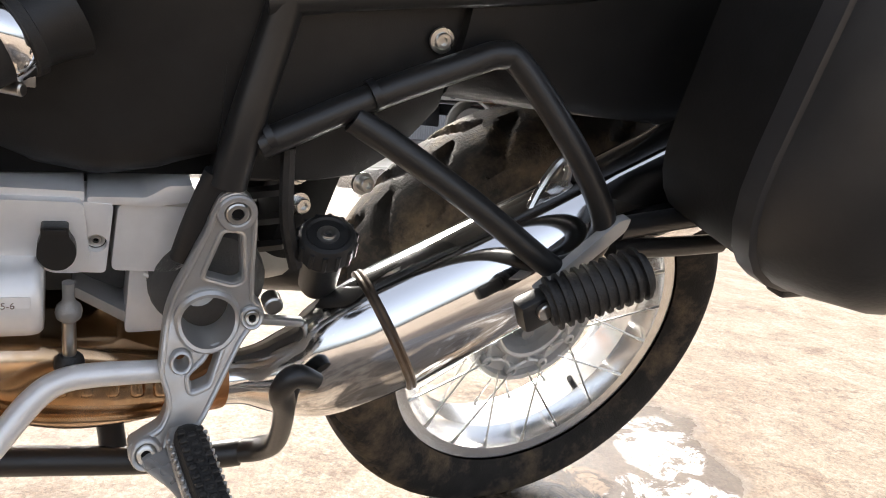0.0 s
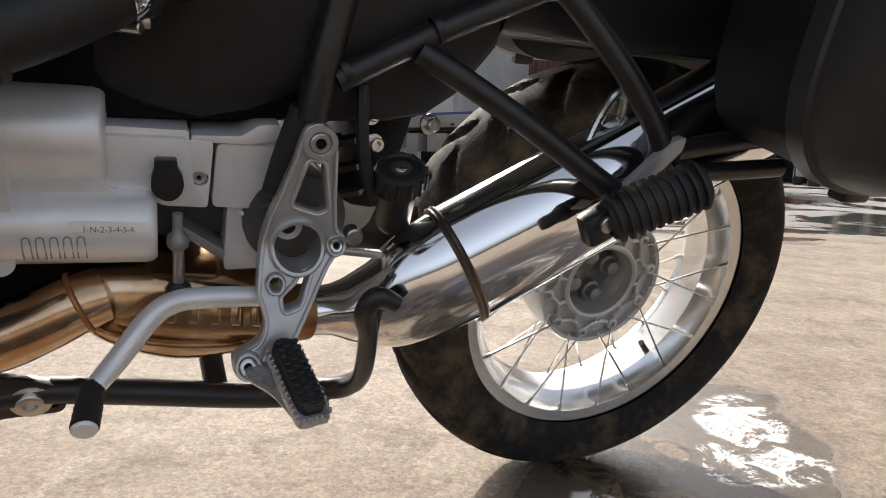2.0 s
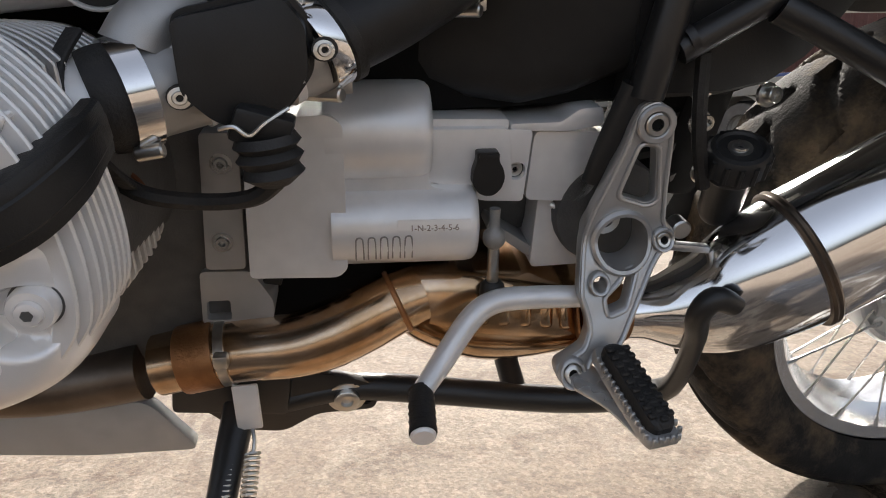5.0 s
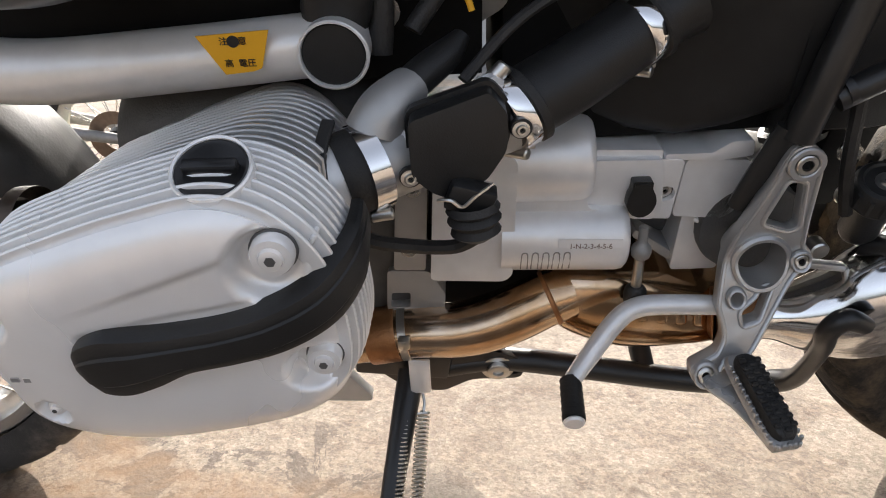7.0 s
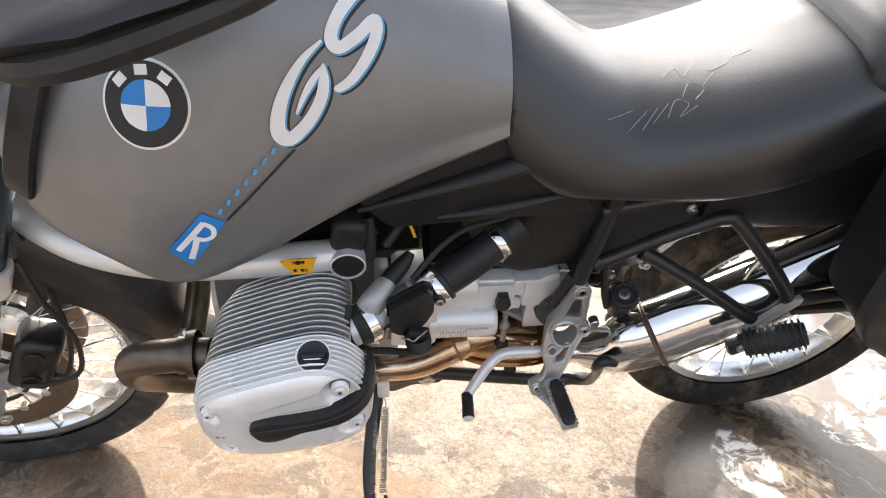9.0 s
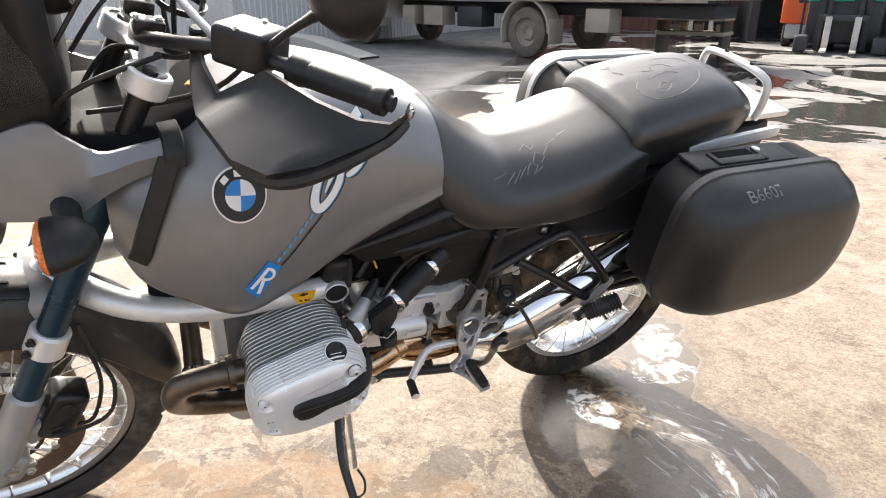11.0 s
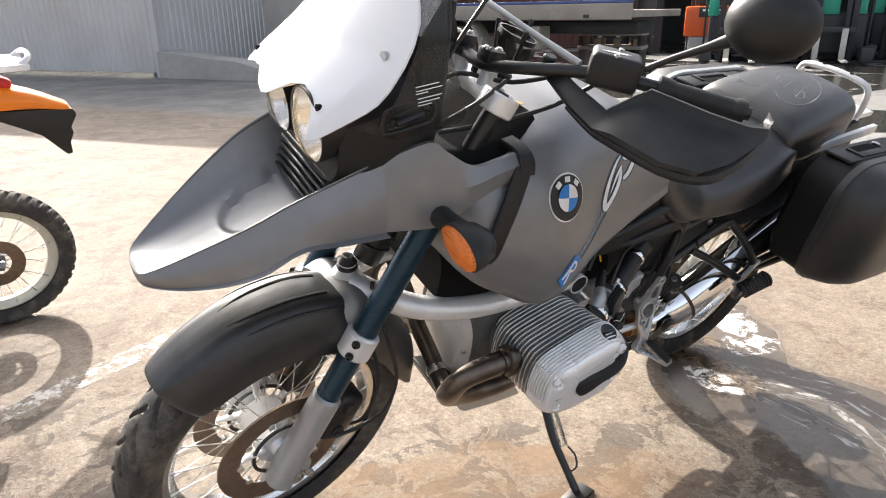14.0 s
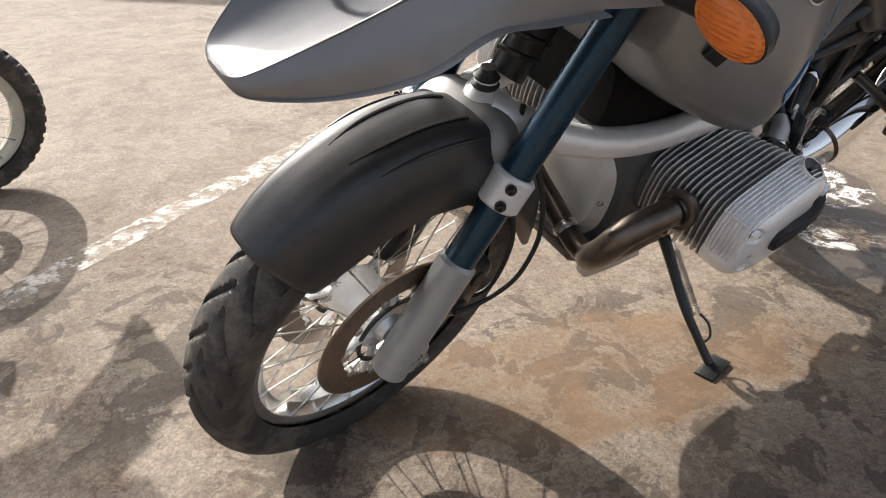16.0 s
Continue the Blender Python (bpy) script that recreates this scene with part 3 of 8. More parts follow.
# rear wheel
rear_wheel = build_wheel("rear_wheel", REAR, 0.323, 0.077, 0.231, 0.056, TYRE_MUD, slash(22, 0.009, 0.075, 0.8, 0.34, 0.272), "bright aluminium spoked rear rim", 0.088, 0.03, tpart, 40)
tpart("hub", lathe([(0.02, 0), (0.02, 0.050), (-0.012, 0.056), (-0.016, 0.060), (-0.016, 0.094), (-0.026, 0.097), (-0.028, 0.102), (-0.022, 0.106), (0.03, 0.106), (0.03, 0)], REAR, (0, 1, 0), 60), HUB_ALU, rear_wheel, "ribbed cast aluminium hub")
tpart("hub_web", lathe([(-0.012, 0.052), (-0.027, 0.054), (-0.029, 0.058), (-0.027, 0.062), (-0.012, 0.064)], REAR, (0, 1, 0), 60, closed=True), HUB_ALU, rear_wheel)
round_hub = lambda t, r, y: REAR + Vector((math.cos(t) * r, y, math.sin(t) * r))
for k in range(10):
    t = math.tau * k / 10 + 0.2
    h = math.tau / 20
    tpart("hub_boss", lathe([(-0.016, 0.0095), (-0.0255, 0.009), (-0.027, 0.007), (-0.027, 0.0045), (-0.021, 0.0042), (-0.021, 0)], round_hub(t, 0.088, 0), (0, 1, 0), 12), HUB_ALU, rear_wheel)
    tpart("hub_bolt", bolt(round_hub(t, 0.088, -0.021), (0, -1, 0), 0.0028, 0.003), STEEL, rear_wheel)
    # webs from boss to boss, bent inwards, and one web in to the inner ring
    tpart("hub_rib", tube([round_hub(t, 0.088, -0.021), round_hub(t + h * 0.7, 0.074, -0.022), round_hub(t + h * 1.3, 0.074, -0.022), round_hub(t + 2 * h, 0.088, -0.021)], 0.0036, 6, 1), HUB_ALU, rear_wheel)
    tpart("hub_rib", tube([round_hub(t + h, 0.074, -0.022), round_hub(t + h, 0.058, -0.024)], 0.0034, 6, 1), HUB_ALU, rear_wheel)
for k in range(4):
    t = math.tau * k / 4 + 0.35
    tpart("wheel_nut", lathe([(0.02, 0.016), (0.006, 0.016), (0.004, 0.012), (-0.008, 0.011), (-0.010, 0.008), (-0.010, 0)], round_hub(t, 0.034, 0), (0, 1, 0), 18), ALU_DULL, rear_wheel)
tpart("valve_stem", rod(REAR + Vector((0.148, -0.01, -0.152)), REAR + Vector((0.124, -0.014, -0.126)), 0.005, 10), RUBBER, rear_wheel)
bpart("final_drive", lathe([(0.02, 0), (0.02, 0.075), (0.05, 0.085), (0.11, 0.06), (0.115, 0)], REAR, (0, 1, 0), 32), ALU_DULL)
bpart("swing_arm", tube([(-0.02, 0.09, 0.325), (-0.25, 0.10, 0.36), (-0.48, 0.09, 0.40)], [0.05, 0.045, 0.05], 14), BLACK_PAINT)

# front wheel
front_wheel = build_wheel("front_wheel", FRONT, 0.338, 0.056, 0.259, 0.036, TYRE, slash(27, 0.0085, 0.055, 1.15, 0.24, 0.286), "aluminium spoked front rim", 0.045, 0.045, spart, 40)
spart("hub", lathe([(-0.07, 0), (-0.07, 0.022), (-0.055, 0.03), (-0.05, 0.055), (-0.04, 0.05), (0.04, 0.05), (0.05, 0.055), (0.055, 0.03), (0.07, 0.022), (0.07, 0)], FRONT, (0, 1, 0), 32), ALU_CAST, front_wheel, "silver cast aluminium hub")
for s in (-1, 1):
    d = lathe([(s * 0.062, 0.104), (s * 0.062, 0.1525), (s * 0.067, 0.1525), (s * 0.067, 0.104)], FRONT, (0, 1, 0), 64, closed=True)
    disc = spart("brake_disc", d, DISC, front_wheel, "rust-brown perforated brake disc")
    spart("disc_carrier", lathe([(s * 0.061, 0.066), (s * 0.061, 0.074), (s * 0.0655, 0.074), (s * 0.0655, 0.066)], FRONT, (0, 1, 0), 40, closed=True), BLACK_PAINT, front_wheel)
    for k in range(10):
        t = math.tau * k / 10
        spart("disc_rivet", rod(FRONT + Vector((math.cos(t) * 0.102, s * 0.058, math.sin(t) * 0.102)), FRONT + Vector((math.cos(t) * 0.102, s * 0.071, math.sin(t) * 0.102)), 0.008, 12, bevel=0.001), STEEL, front_wheel)
    for k in range(5):
        t = math.tau * k / 5 + 0.3
        spart("carrier_spoke", tube([FRONT + Vector((math.cos(t) * 0.045, s * 0.055, math.sin(t) * 0.045)), FRONT + Vector((math.cos(t + 0.15) * 0.102, s * 0.063, math.sin(t + 0.15) * 0.102))], [0.010, 0.007], 8, flat=0.6), ALU_CAST, front_wheel)

# fork: grey lower legs, dark blue tubes, clamps
fd = Vector((0.305, 0, 0.643)).normalized()
for s in (-1, 1):
    y = FRONT.y + s * 0.106
    base = Vector((-1.518, y, 0.325))
    at = lambda z: base + fd * ((z - 0.325) / fd.z)
    leg = spart("fork_leg", rod(at(0.285), at(0.515), 0.033, 24, bevel=0.006), LEG_GREY, None, "silver grey fork lower leg")
    spart("axle_clamp", box((0.075, 0.05, 0.075), (-1.508, y + s * 0.002, 0.318), (0, 25, 0), 0.016, 3), LEG_GREY, leg)
    spart("axle_bolt", bolt((-1.503, y + s * 0.028, 0.322), (0, s, 0), 0.011, 0.008), STEEL, leg)
    spart("pinch_bolt", bolt((-1.47, y + s * 0.02, 0.295), (0, s, 0), 0.007, 0.008), STEEL, leg)
    tb = spart("fork_tube", rod(at(0.505), at(0.95), 0.0265, 28), FORK_BLUE, None, "dark blue fork tube")
    spart("upper_tube", rod(at(0.94), at(1.15), 0.0185, 24), BLACK_PAINT, tb)
    cl = spart("fork_clamp", rod(at(0.615), at(0.668), 0.0365, 28, bevel=0.005), ALU_CAST, None, "silver fork brace clamp")
    for dz in (0.628, 0.655):
        spart("clamp_screw", bolt(at(dz) + Vector((-0.030, s * 0.024, 0.012)), (-0.75, s * 0.6, 0.2), 0.006, 0.008), BLACK_PAINT, cl)
    # caliper behind the leg
    cal = spart("brake_caliper", box((0.075, 0.075, 0.13), (-1.385, FRONT.y + s * 0.078, 0.41), (0, 28, 0), 0.018, 3), BLACK_PAINT, None, "black four-piston brake caliper")
    spart("caliper_mount", box((0.075, 0.018, 0.045), (-1.43, FRONT.y + s * 0.098, 0.385), (0, -25, 0), 0.006), LEG_GREY, cal)
    for q in (-0.03, 0.03):
        spart("piston_cap", rod(Vector((-1.385 + q * 0.45, FRONT.y + s * 0.112, 0.41 + q)), Vector((-1.385 + q * 0.45, FRONT.y + s * 0.120, 0.41 + q)), 0.017, 18, bevel=0.002), BLACK_PLASTIC, cal)
    spart("brake_hose", tube([(-1.37, FRONT.y + s * 0.10, 0.37), (-1.33, FRONT.y + s * 0.12, 0.40), (-1.30, FRONT.y + s * 0.11, 0.50), (-1.315, FRONT.y + s * 0.07, 0.62), (-1.31, FRONT.y + s * 0.05, 0.74)], 0.0045, 8), RUBBER)
spart("fork_brace", body([(-1.388, [(0, 0.722), (0.05, 0.716), (0.080, 0.700), (0.088, 0.672), (0.06, 0.678), (0, 0.69)]), (-1.355, [(0, 0.735), (0.06, 0.728), (0.095, 0.695), (0.10, 0.655), (0.07, 0.67), (0, 0.70)]), (-1.325, [(0, 0.730), (0.06, 0.722), (0.095, 0.685), (0.10, 0.65), (0.07, 0.665), (0, 0.695)])], 4, 4), ALU_DULL, None, "silver cast fork brace")

# front fender: a deep U over the tyre
def fender_bm():
    st = []
    for deg, r, hw, drop in ((130.5, 0.362, 0.050, 0.072), (128.5, 0.367, 0.067, 0.085), (118, 0.376, 0.077, 0.092), (104, 0.386, 0.082, 0.095), (92, 0.392, 0.084, 0.10), (80, 0.394, 0.084, 0.105), (66, 0.388, 0.082, 0.10), (50, 0.380, 0.081, 0.095), (34, 0.372, 0.08, 0.08), (18, 0.364, 0.076, 0.06), (6, 0.357, 0.068, 0.02)):
        t = radians(deg)
        ring = []
        sec = [(-hw, -drop), (-hw * 1.02, -drop * 0.6), (-hw * 0.93, -drop * 0.22), (-hw * 0.62, 0.012), (-hw * 0.25, 0.018), (0, 0.019)]
        sec = sec + [(-y, d) for y, d in sec[-2::-1]]
        sec = [tuple(p) for p in curve_points(sec, 3)]
        inner = [(y * 0.95, d - 0.004) for y, d in sec[::-1]]
        for y, d in sec + inner:
            ring.extend((FRONT.x + math.cos(t) * (r + d), FRONT.y + y, FRONT.z + math.sin(t) * (r + d)))
        st.append(np.array(ring))
    sm = curve_points(st, 4)
    return skin(bmesh.new(), [[tuple(s[3 * k:3 * k + 3]) for k in range(len(s) // 3)] for s in sm])


fender = spart("front_fender", fender_bm(), FENDER_BLACK, None, "matt black front fender over the wheel")


def on_fender(pts, lift=0.001):
    """Points (x, y) dropped onto the fender."""
    out = []
    for x, y in pts:
        hit, place, normal, _ = fender.ray_cast(Vector((x, y, 1.2)), Vector((0, 0, -1)))
        if hit:
            out.append(tuple(place + normal * lift))
    return out


for a in (-1, 1):
    q = lambda x, y: tuple((STEER @ Vector((x, FRONT.y + a * y, 0.72)))[:2])
    bpart("fender_ridge", tube(on_fender([q(-1.585, 0.058), q(-1.54, 0.061), q(-1.48, 0.063), q(-1.42, 0.062), q(-1.385, 0.060)], 0.0005), [0.001, 0.003, 0.0036, 0.003, 0.002], 8, 4), FENDER_BLACK, fender)
    bpart("fender_slit", tube(on_fender([q(-1.61, 0.022), q(-1.56, 0.028), q(-1.50, 0.030), q(-1.44, 0.030), q(-1.405, 0.028)], 0.0), [0.001, 0.003, 0.004, 0.0045, 0.004], 8, 4, flat=0.5), DARK, fender)

# ---- bodywork ----
tank = bpart("tank", body([
    (-1.205, [(0, 1.0), (0.10, 1.0), (0.16, 0.985), (0.19, 0.94), (0.185, 0.88), (0.15, 0.86), (0, 0.86)]),
    (-1.17, [(0, 1.035), (0.10, 1.035), (0.17, 1.02), (0.215, 0.95), (0.235, 0.87), (0.20, 0.808), (0, 0.80)]),
    (-1.10, [(0, 1.05), (0.11, 1.05), (0.18, 1.040), (0.232, 0.97), (0.264, 0.86), (0.235, 0.772), (0, 0.75)]),
    (-1.02, [(0, 1.092), (0.12, 1.09), (0.19, 1.068), (0.248, 0.98), (0.288, 0.835), (0.250, 0.738), (0, 0.715)]),
    (-0.93, [(0, 1.115), (0.12, 1.11), (0.19, 1.07), (0.238, 0.975), (0.266, 0.84), (0.228, 0.752), (0, 0.735)]),
    (-0.84, [(0, 1.11), (0.11, 1.10), (0.175, 1.06), (0.213, 0.97), (0.226, 0.862), (0.202, 0.788), (0, 0.775)]),
    (-0.74, [(0, 1.085), (0.09, 1.08), (0.15, 1.045), (0.190, 0.975), (0.200, 0.888), (0.184, 0.836), (0, 0.82)]),
    (-0.62, [(0, 1.03), (0.08, 1.025), (0.13, 1.0), (0.167, 0.955), (0.174, 0.912), (0.164, 0.884), (0, 0.87)])], 6, 5), GREY_PAINT, None, "dark grey satin painted fuel tank")

seat = bpart("rider_seat", body([
    (-0.640, [(0, 1.030), (0.06, 1.022), (0.105, 0.990), (0.128, 0.945), (0.12, 0.915), (0, 0.91)]),
    (-0.612, [(0, 1.032), (0.08, 1.016), (0.140, 0.968), (0.174, 0.890), (0.155, 0.845), (0, 0.84)]),
    (-0.54, [(0, 0.976), (0.085, 0.962), (0.150, 0.915), (0.190, 0.840), (0.165, 0.785), (0, 0.780)]),
    (-0.46, [(0, 0.926), (0.085, 0.914), (0.150, 0.876), (0.186, 0.820), (0.168, 0.774), (0, 0.770)]),
    (-0.40, [(0, 0.916), (0.09, 0.905), (0.160, 0.872), (0.192, 0.820), (0.170, 0.768), (0, 0.766)]),
    (-0.30, [(0, 0.932), (0.11, 0.922), (0.180, 0.888), (0.202, 0.832), (0.174, 0.770), (0, 0.768)]),
    (-0.19, [(0, 0.966), (0.12, 0.956), (0.184, 0.918), (0.196, 0.860), (0.175, 0.806), (0, 0.800)]),
    (-0.10, [(0, 0.984), (0.11, 0.974), (0.165, 0.938), (0.172, 0.890), (0.16, 0.850), (0, 0.850)])], 6, 6), VINYL, None, "black vinyl rider seat with chalk marks")
pillion = bpart("pillion_seat", body([
    (-0.150, [(0, 0.985), (0.11, 0.978), (0.15, 0.960), (0.155, 0.935), (0.145, 0.905), (0, 0.905)]),
    (-0.128, [(0, 1.018), (0.12, 1.008), (0.165, 0.975), (0.17, 0.930), (0.155, 0.892), (0, 0.892)]),
    (-0.04, [(0, 1.042), (0.12, 1.032), (0.168, 0.992), (0.172, 0.935), (0.155, 0.888), (0, 0.888)]),
    (0.06, [(0, 1.058), (0.11, 1.048), (0.158, 1.010), (0.162, 0.955), (0.145, 0.908), (0, 0.908)]),
    (0.16, [(0, 1.060), (0.10, 1.050), (0.143, 1.015), (0.147, 0.960), (0.13, 0.928), (0, 0.928)]),
    (0.232, [(0, 1.025), (0.08, 1.015), (0.112, 0.995), (0.117, 0.970), (0.10, 0.955), (0, 0.955)])], 6, 6), VINYL, None, "black vinyl pillion seat with chalk marks")

# beak: an upper front fender with sharp edges
def beak_station(x, c0, y1, z1, yr, zr, ym, zm, yl, zl, under):
    return (x, [(0, c0), (y1, z1), (yr, zr), (yr, zr), (ym, zm), (yl, zl), (yl, zl), (0, under)])


beak_bm = body([
    beak_station(-1.743, 0.850, 0.010, 0.850, 0.018, 0.849, 0.020, 0.846, 0.018, 0.842, 0.841),
    beak_station(-1.728, 0.857, 0.030, 0.857, 0.048, 0.861, 0.056, 0.850, 0.052, 0.837, 0.838),
    beak_station(-1.66, 0.874, 0.055, 0.879, 0.085, 0.906, 0.105, 0.880, 0.108, 0.856, 0.854),
    beak_station(-1.58, 0.903, 0.075, 0.911, 0.118, 0.958, 0.142, 0.922, 0.155, 0.893, 0.882),
    beak_station(-1.51, 0.930, 0.085, 0.942, 0.136, 1.003, 0.158, 0.967, 0.172, 0.938, 0.908),
    beak_station(-1.44, 0.950, 0.090, 0.962, 0.145, 1.035, 0.172, 0.988, 0.182, 0.945, 0.922),
    beak_station(-1.36, 0.962, 0.095, 0.965, 0.150, 1.066, 0.180, 1.005, 0.190, 0.950, 0.93)], 16, 7)
for v in beak_bm.verts:
    # a flat-bottomed scoop sunk into the top, open towards the lamps
    x, y, z = v.co
    edge = -1.598 + 7.0 * y * y + 4000 * y ** 4 * 0.5
    mid = float(np.interp(x, [-1.743, -1.66, -1.58, -1.51, -1.44, -1.36], [0.85, 0.874, 0.903, 0.930, 0.950, 0.962]))
    if z > mid - 0.006 and abs(y) < 0.085:
        f = min(1, max(0, (x - edge) / 0.022))
        v.co.z -= 0.011 * f * f * (3 - 2 * f)
beak = bpart("beak", beak_bm, GREY_PAINT, None, "grey pointed beak fairing", 30)


def wing(s):
    """The side panel from the beak back to the tank strap."""
    st = []
    for x, zu, yu, zm, ym, zl, yl in ((-1.37, 1.063, 0.148, 1.01, 0.176, 0.952, 0.188), (-1.28, 1.097, 0.160, 1.03, 0.190, 0.952, 0.205), (-1.245, 1.080, 0.176, 1.02, 0.200, 0.960, 0.208), (-1.20, 1.056, 0.192, 1.03, 0.21, 0.992, 0.212), (-1.15, 1.064, 0.195, 1.047, 0.212, 1.018, 0.212), (-1.090, 1.074, 0.190, 1.057, 0.208, 1.030, 0.208)):
        o = [(yu, zu), (ym, zm), (yl, zl)]
        i = [(y - 0.008, z) for y, z in o[::-1]]
        ring = []
        for y, z in o[:1] + o + o[-1:] + i[:1] + i + i[-1:]:
            ring.extend((x, s * y, z))
        st.append(np.array(ring))
    sm = curve_points(st, 4)
    return skin(bmesh.new(), [[tuple(q[3 * k:3 * k + 3]) for k in range(len(q) // 3)] for q in sm])


for s in (-1, 1):
    w = bpart("side_fairing", wing(s), GREY_PAINT, None, "grey side fairing panel", 18)
    strap = bpart("tank_strap", strip([(-1.098, s * 0.145, 1.070), (-1.094, s * 0.180, 1.068), (-1.093, s * 0.204, 1.057), (-1.094, s * 0.212, 1.035)], 0.034, 0.010, (0, s * 0.6, 0.8)), BLACK_PLASTIC, None, "black plastic strap round the tank", 25)
    bpart("strap_band", strip([(-1.101, s * 0.209, 1.047), (-1.125, s * 0.226, 0.990), (-1.148, s * 0.237, 0.938), (-1.162, s * 0.241, 0.900), (-1.170, s * 0.235, 0.880)], 0.034, 0.009, (-0.25, s, 0.25)), BLACK_PLASTIC, strap, "", 25)
    ax = Vector((-0.98, s * 0.10, -0.03)).normalized()
    mid = Vector((-1.274, s * 0.300, 0.974))
    oval = Matrix.Translation(mid) @ Matrix.Rotation(radians(-s * 16), 4, "X") @ Matrix.Diagonal((1, 1.20, 0.68, 1)) @ Matrix.Translation(-mid)
    shell = lathe([(-0.058, 0), (-0.055, 0.016), (-0.038, 0.032), (-0.010, 0.041), (0.010, 0.0425), (0.012, 0.041), (0.012, 0)], mid, ax, 32)
    bmesh.ops.transform(shell, matrix=oval, verts=shell.verts)
    ind = bpart("indicator", shell, BLACK_PLASTIC, None, "black turn indicator on a short stalk")
    glass = lathe([(0.0118, 0.0405), (0.017, 0.0390), (0.022, 0.030), (0.025, 0.015), (0.0255, 0)], mid, ax, 32)
    bmesh.ops.transform(glass, matrix=oval, verts=glass.verts)
    bpart("lens", glass, AMBER, ind, "amber indicator lens")
    bpart("stalk", tube([(-1.262, s * 0.18, 0.970), (-1.258, s * 0.22, 0.972), (-1.252, s * 0.28, 0.974)], [0.026, 0.02, 0.022], 12), BLACK_PLASTIC, ind)

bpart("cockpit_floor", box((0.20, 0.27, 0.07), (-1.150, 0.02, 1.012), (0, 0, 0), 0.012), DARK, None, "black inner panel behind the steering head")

# side cases
CASE_BODY = surf("matt black case plastic", (0.010, 0.010, 0.010), 0.6, 0, 0.2, 40, 0.12, spec=0.2)
CASE_LID = surf("satin black case plastic", (0.024, 0.024, 0.024), 0.40, 0, 0.2, 30, 0.12)
BAND_GREY = surf("dark grey lid band", (0.030, 0.030, 0.031), 0.35, 0, 0.1, 30)
def case_bm(rings, s):
    out = []
    for y, cx, cz, hx, hz, r in rings:
        loop = rounded([(cx - hx, cz - hz), (cx + hx, cz - hz), (cx + hx, cz + hz), (cx - hx, cz + hz)], r, 7)
        out.append([(x, s * y, z) for x, z in loop])
    return skin(bmesh.new(), out)


def laid_on(target, flat_bm, toward):
    """Drops flat lettering onto a curved part along a direction."""
    d = Vector(toward).normalized()
    for v in flat_bm.verts:
        hit, place, normal, _ = target.ray_cast(v.co - d * 0.15, d)
        if hit:
            v.co = place + normal * 0.0008
    return flat_bm


for s in (-1, 1):
    case = bpart("side_case", case_bm([(0.200, 0.115, 0.770, 0.215, 0.155, 0.09), (0.222, 0.115, 0.770, 0.240, 0.180, 0.10), (0.318, 0.115, 0.770, 0.246, 0.186, 0.11), (0.322, 0.115, 0.770, 0.240, 0.180, 0.11)], s), CASE_BODY, None, "black plastic touring side case")
    lid = bpart("case_lid", case_bm([(0.323, 0.115, 0.770, 0.242, 0.182, 0.11), (0.328, 0.115, 0.770, 0.249, 0.190, 0.115), (0.350, 0.115, 0.770, 0.249, 0.189, 0.12), (0.395, 0.117, 0.771, 0.242, 0.180, 0.13), (0.430, 0.119, 0.772, 0.224, 0.162, 0.13), (0.450, 0.120, 0.773, 0.196, 0.136, 0.12), (0.457, 0.121, 0.774, 0.155, 0.098, 0.09)], s), CASE_LID, case)
    bpart("lid_band", case_bm([(0.315, 0.115, 0.770, 0.246, 0.187, 0.112), (0.318, 0.115, 0.770, 0.2525, 0.1935, 0.118), (0.336, 0.115, 0.770, 0.2525, 0.1935, 0.118), (0.340, 0.115, 0.770, 0.247, 0.188, 0.115)], s), BAND_GREY if s < 0 else LEG_GREY, case)
    bpart("handle_plate", box((0.30, 0.078, 0.010), (0.07, s * 0.264, 0.953), (0, 0, 0), 0.004, 2), BLACK_PLASTIC, case)
    # flat dark patch: the hollow's shade is painted on, nothing is sunk
    bpart("handle_recess", box((0.105, 0.040, 0.002), (0.055, s * 0.262, 0.9585), (0, 0, 0), 0.0008, 1), DARK, case)
    bpart("case_handle", box((0.128, 0.022, 0.006), (0.055, s * 0.286, 0.9600), (-s * 3, 0, 0), 0.002, 2), BLACK_PLASTIC, case, "flat black carrying handle")
    for x in (-0.012, 0.122):
        bpart("handle_pivot", box((0.012, 0.050, 0.006), (x, s * 0.272, 0.9600), (0, 0, 0), 0.002), BLACK_PLASTIC, case)
    bpart("lock", rod((0.128, s * 0.252, 0.957), (0.128, s * 0.252, 0.963), 0.011, 18, bevel=0.001), STEEL, case, "round steel lock barrel")
    for x in (-0.02, 0.26):
        bpart("lid_catch", box((0.035, 0.02, 0.03), (x, s * 0.322, 0.582), (0, 0, 0), 0.004), BLACK_PLASTIC, case)
    if s < 0:
        text = writing("B6607", 0.040, on_left(0.020, -0.395, 0.935, 4, -48), 0.0002)
        bpart("chalk_number", laid_on(lid, text, (0, 0.66, -0.75)), CHALK, case, "white chalk number on the lid")
        bpart("badge", rod((0.305, -0.425, 0.70), (0.309, -0.433, 0.70), 0.011, 18), WHITE_INK, case)
        bpart("badge_plate", box((0.06, 0.004, 0.022), (0.325, -0.418, 0.735), (0, -20, -20), 0.001), BLACK_GLOSS, case)

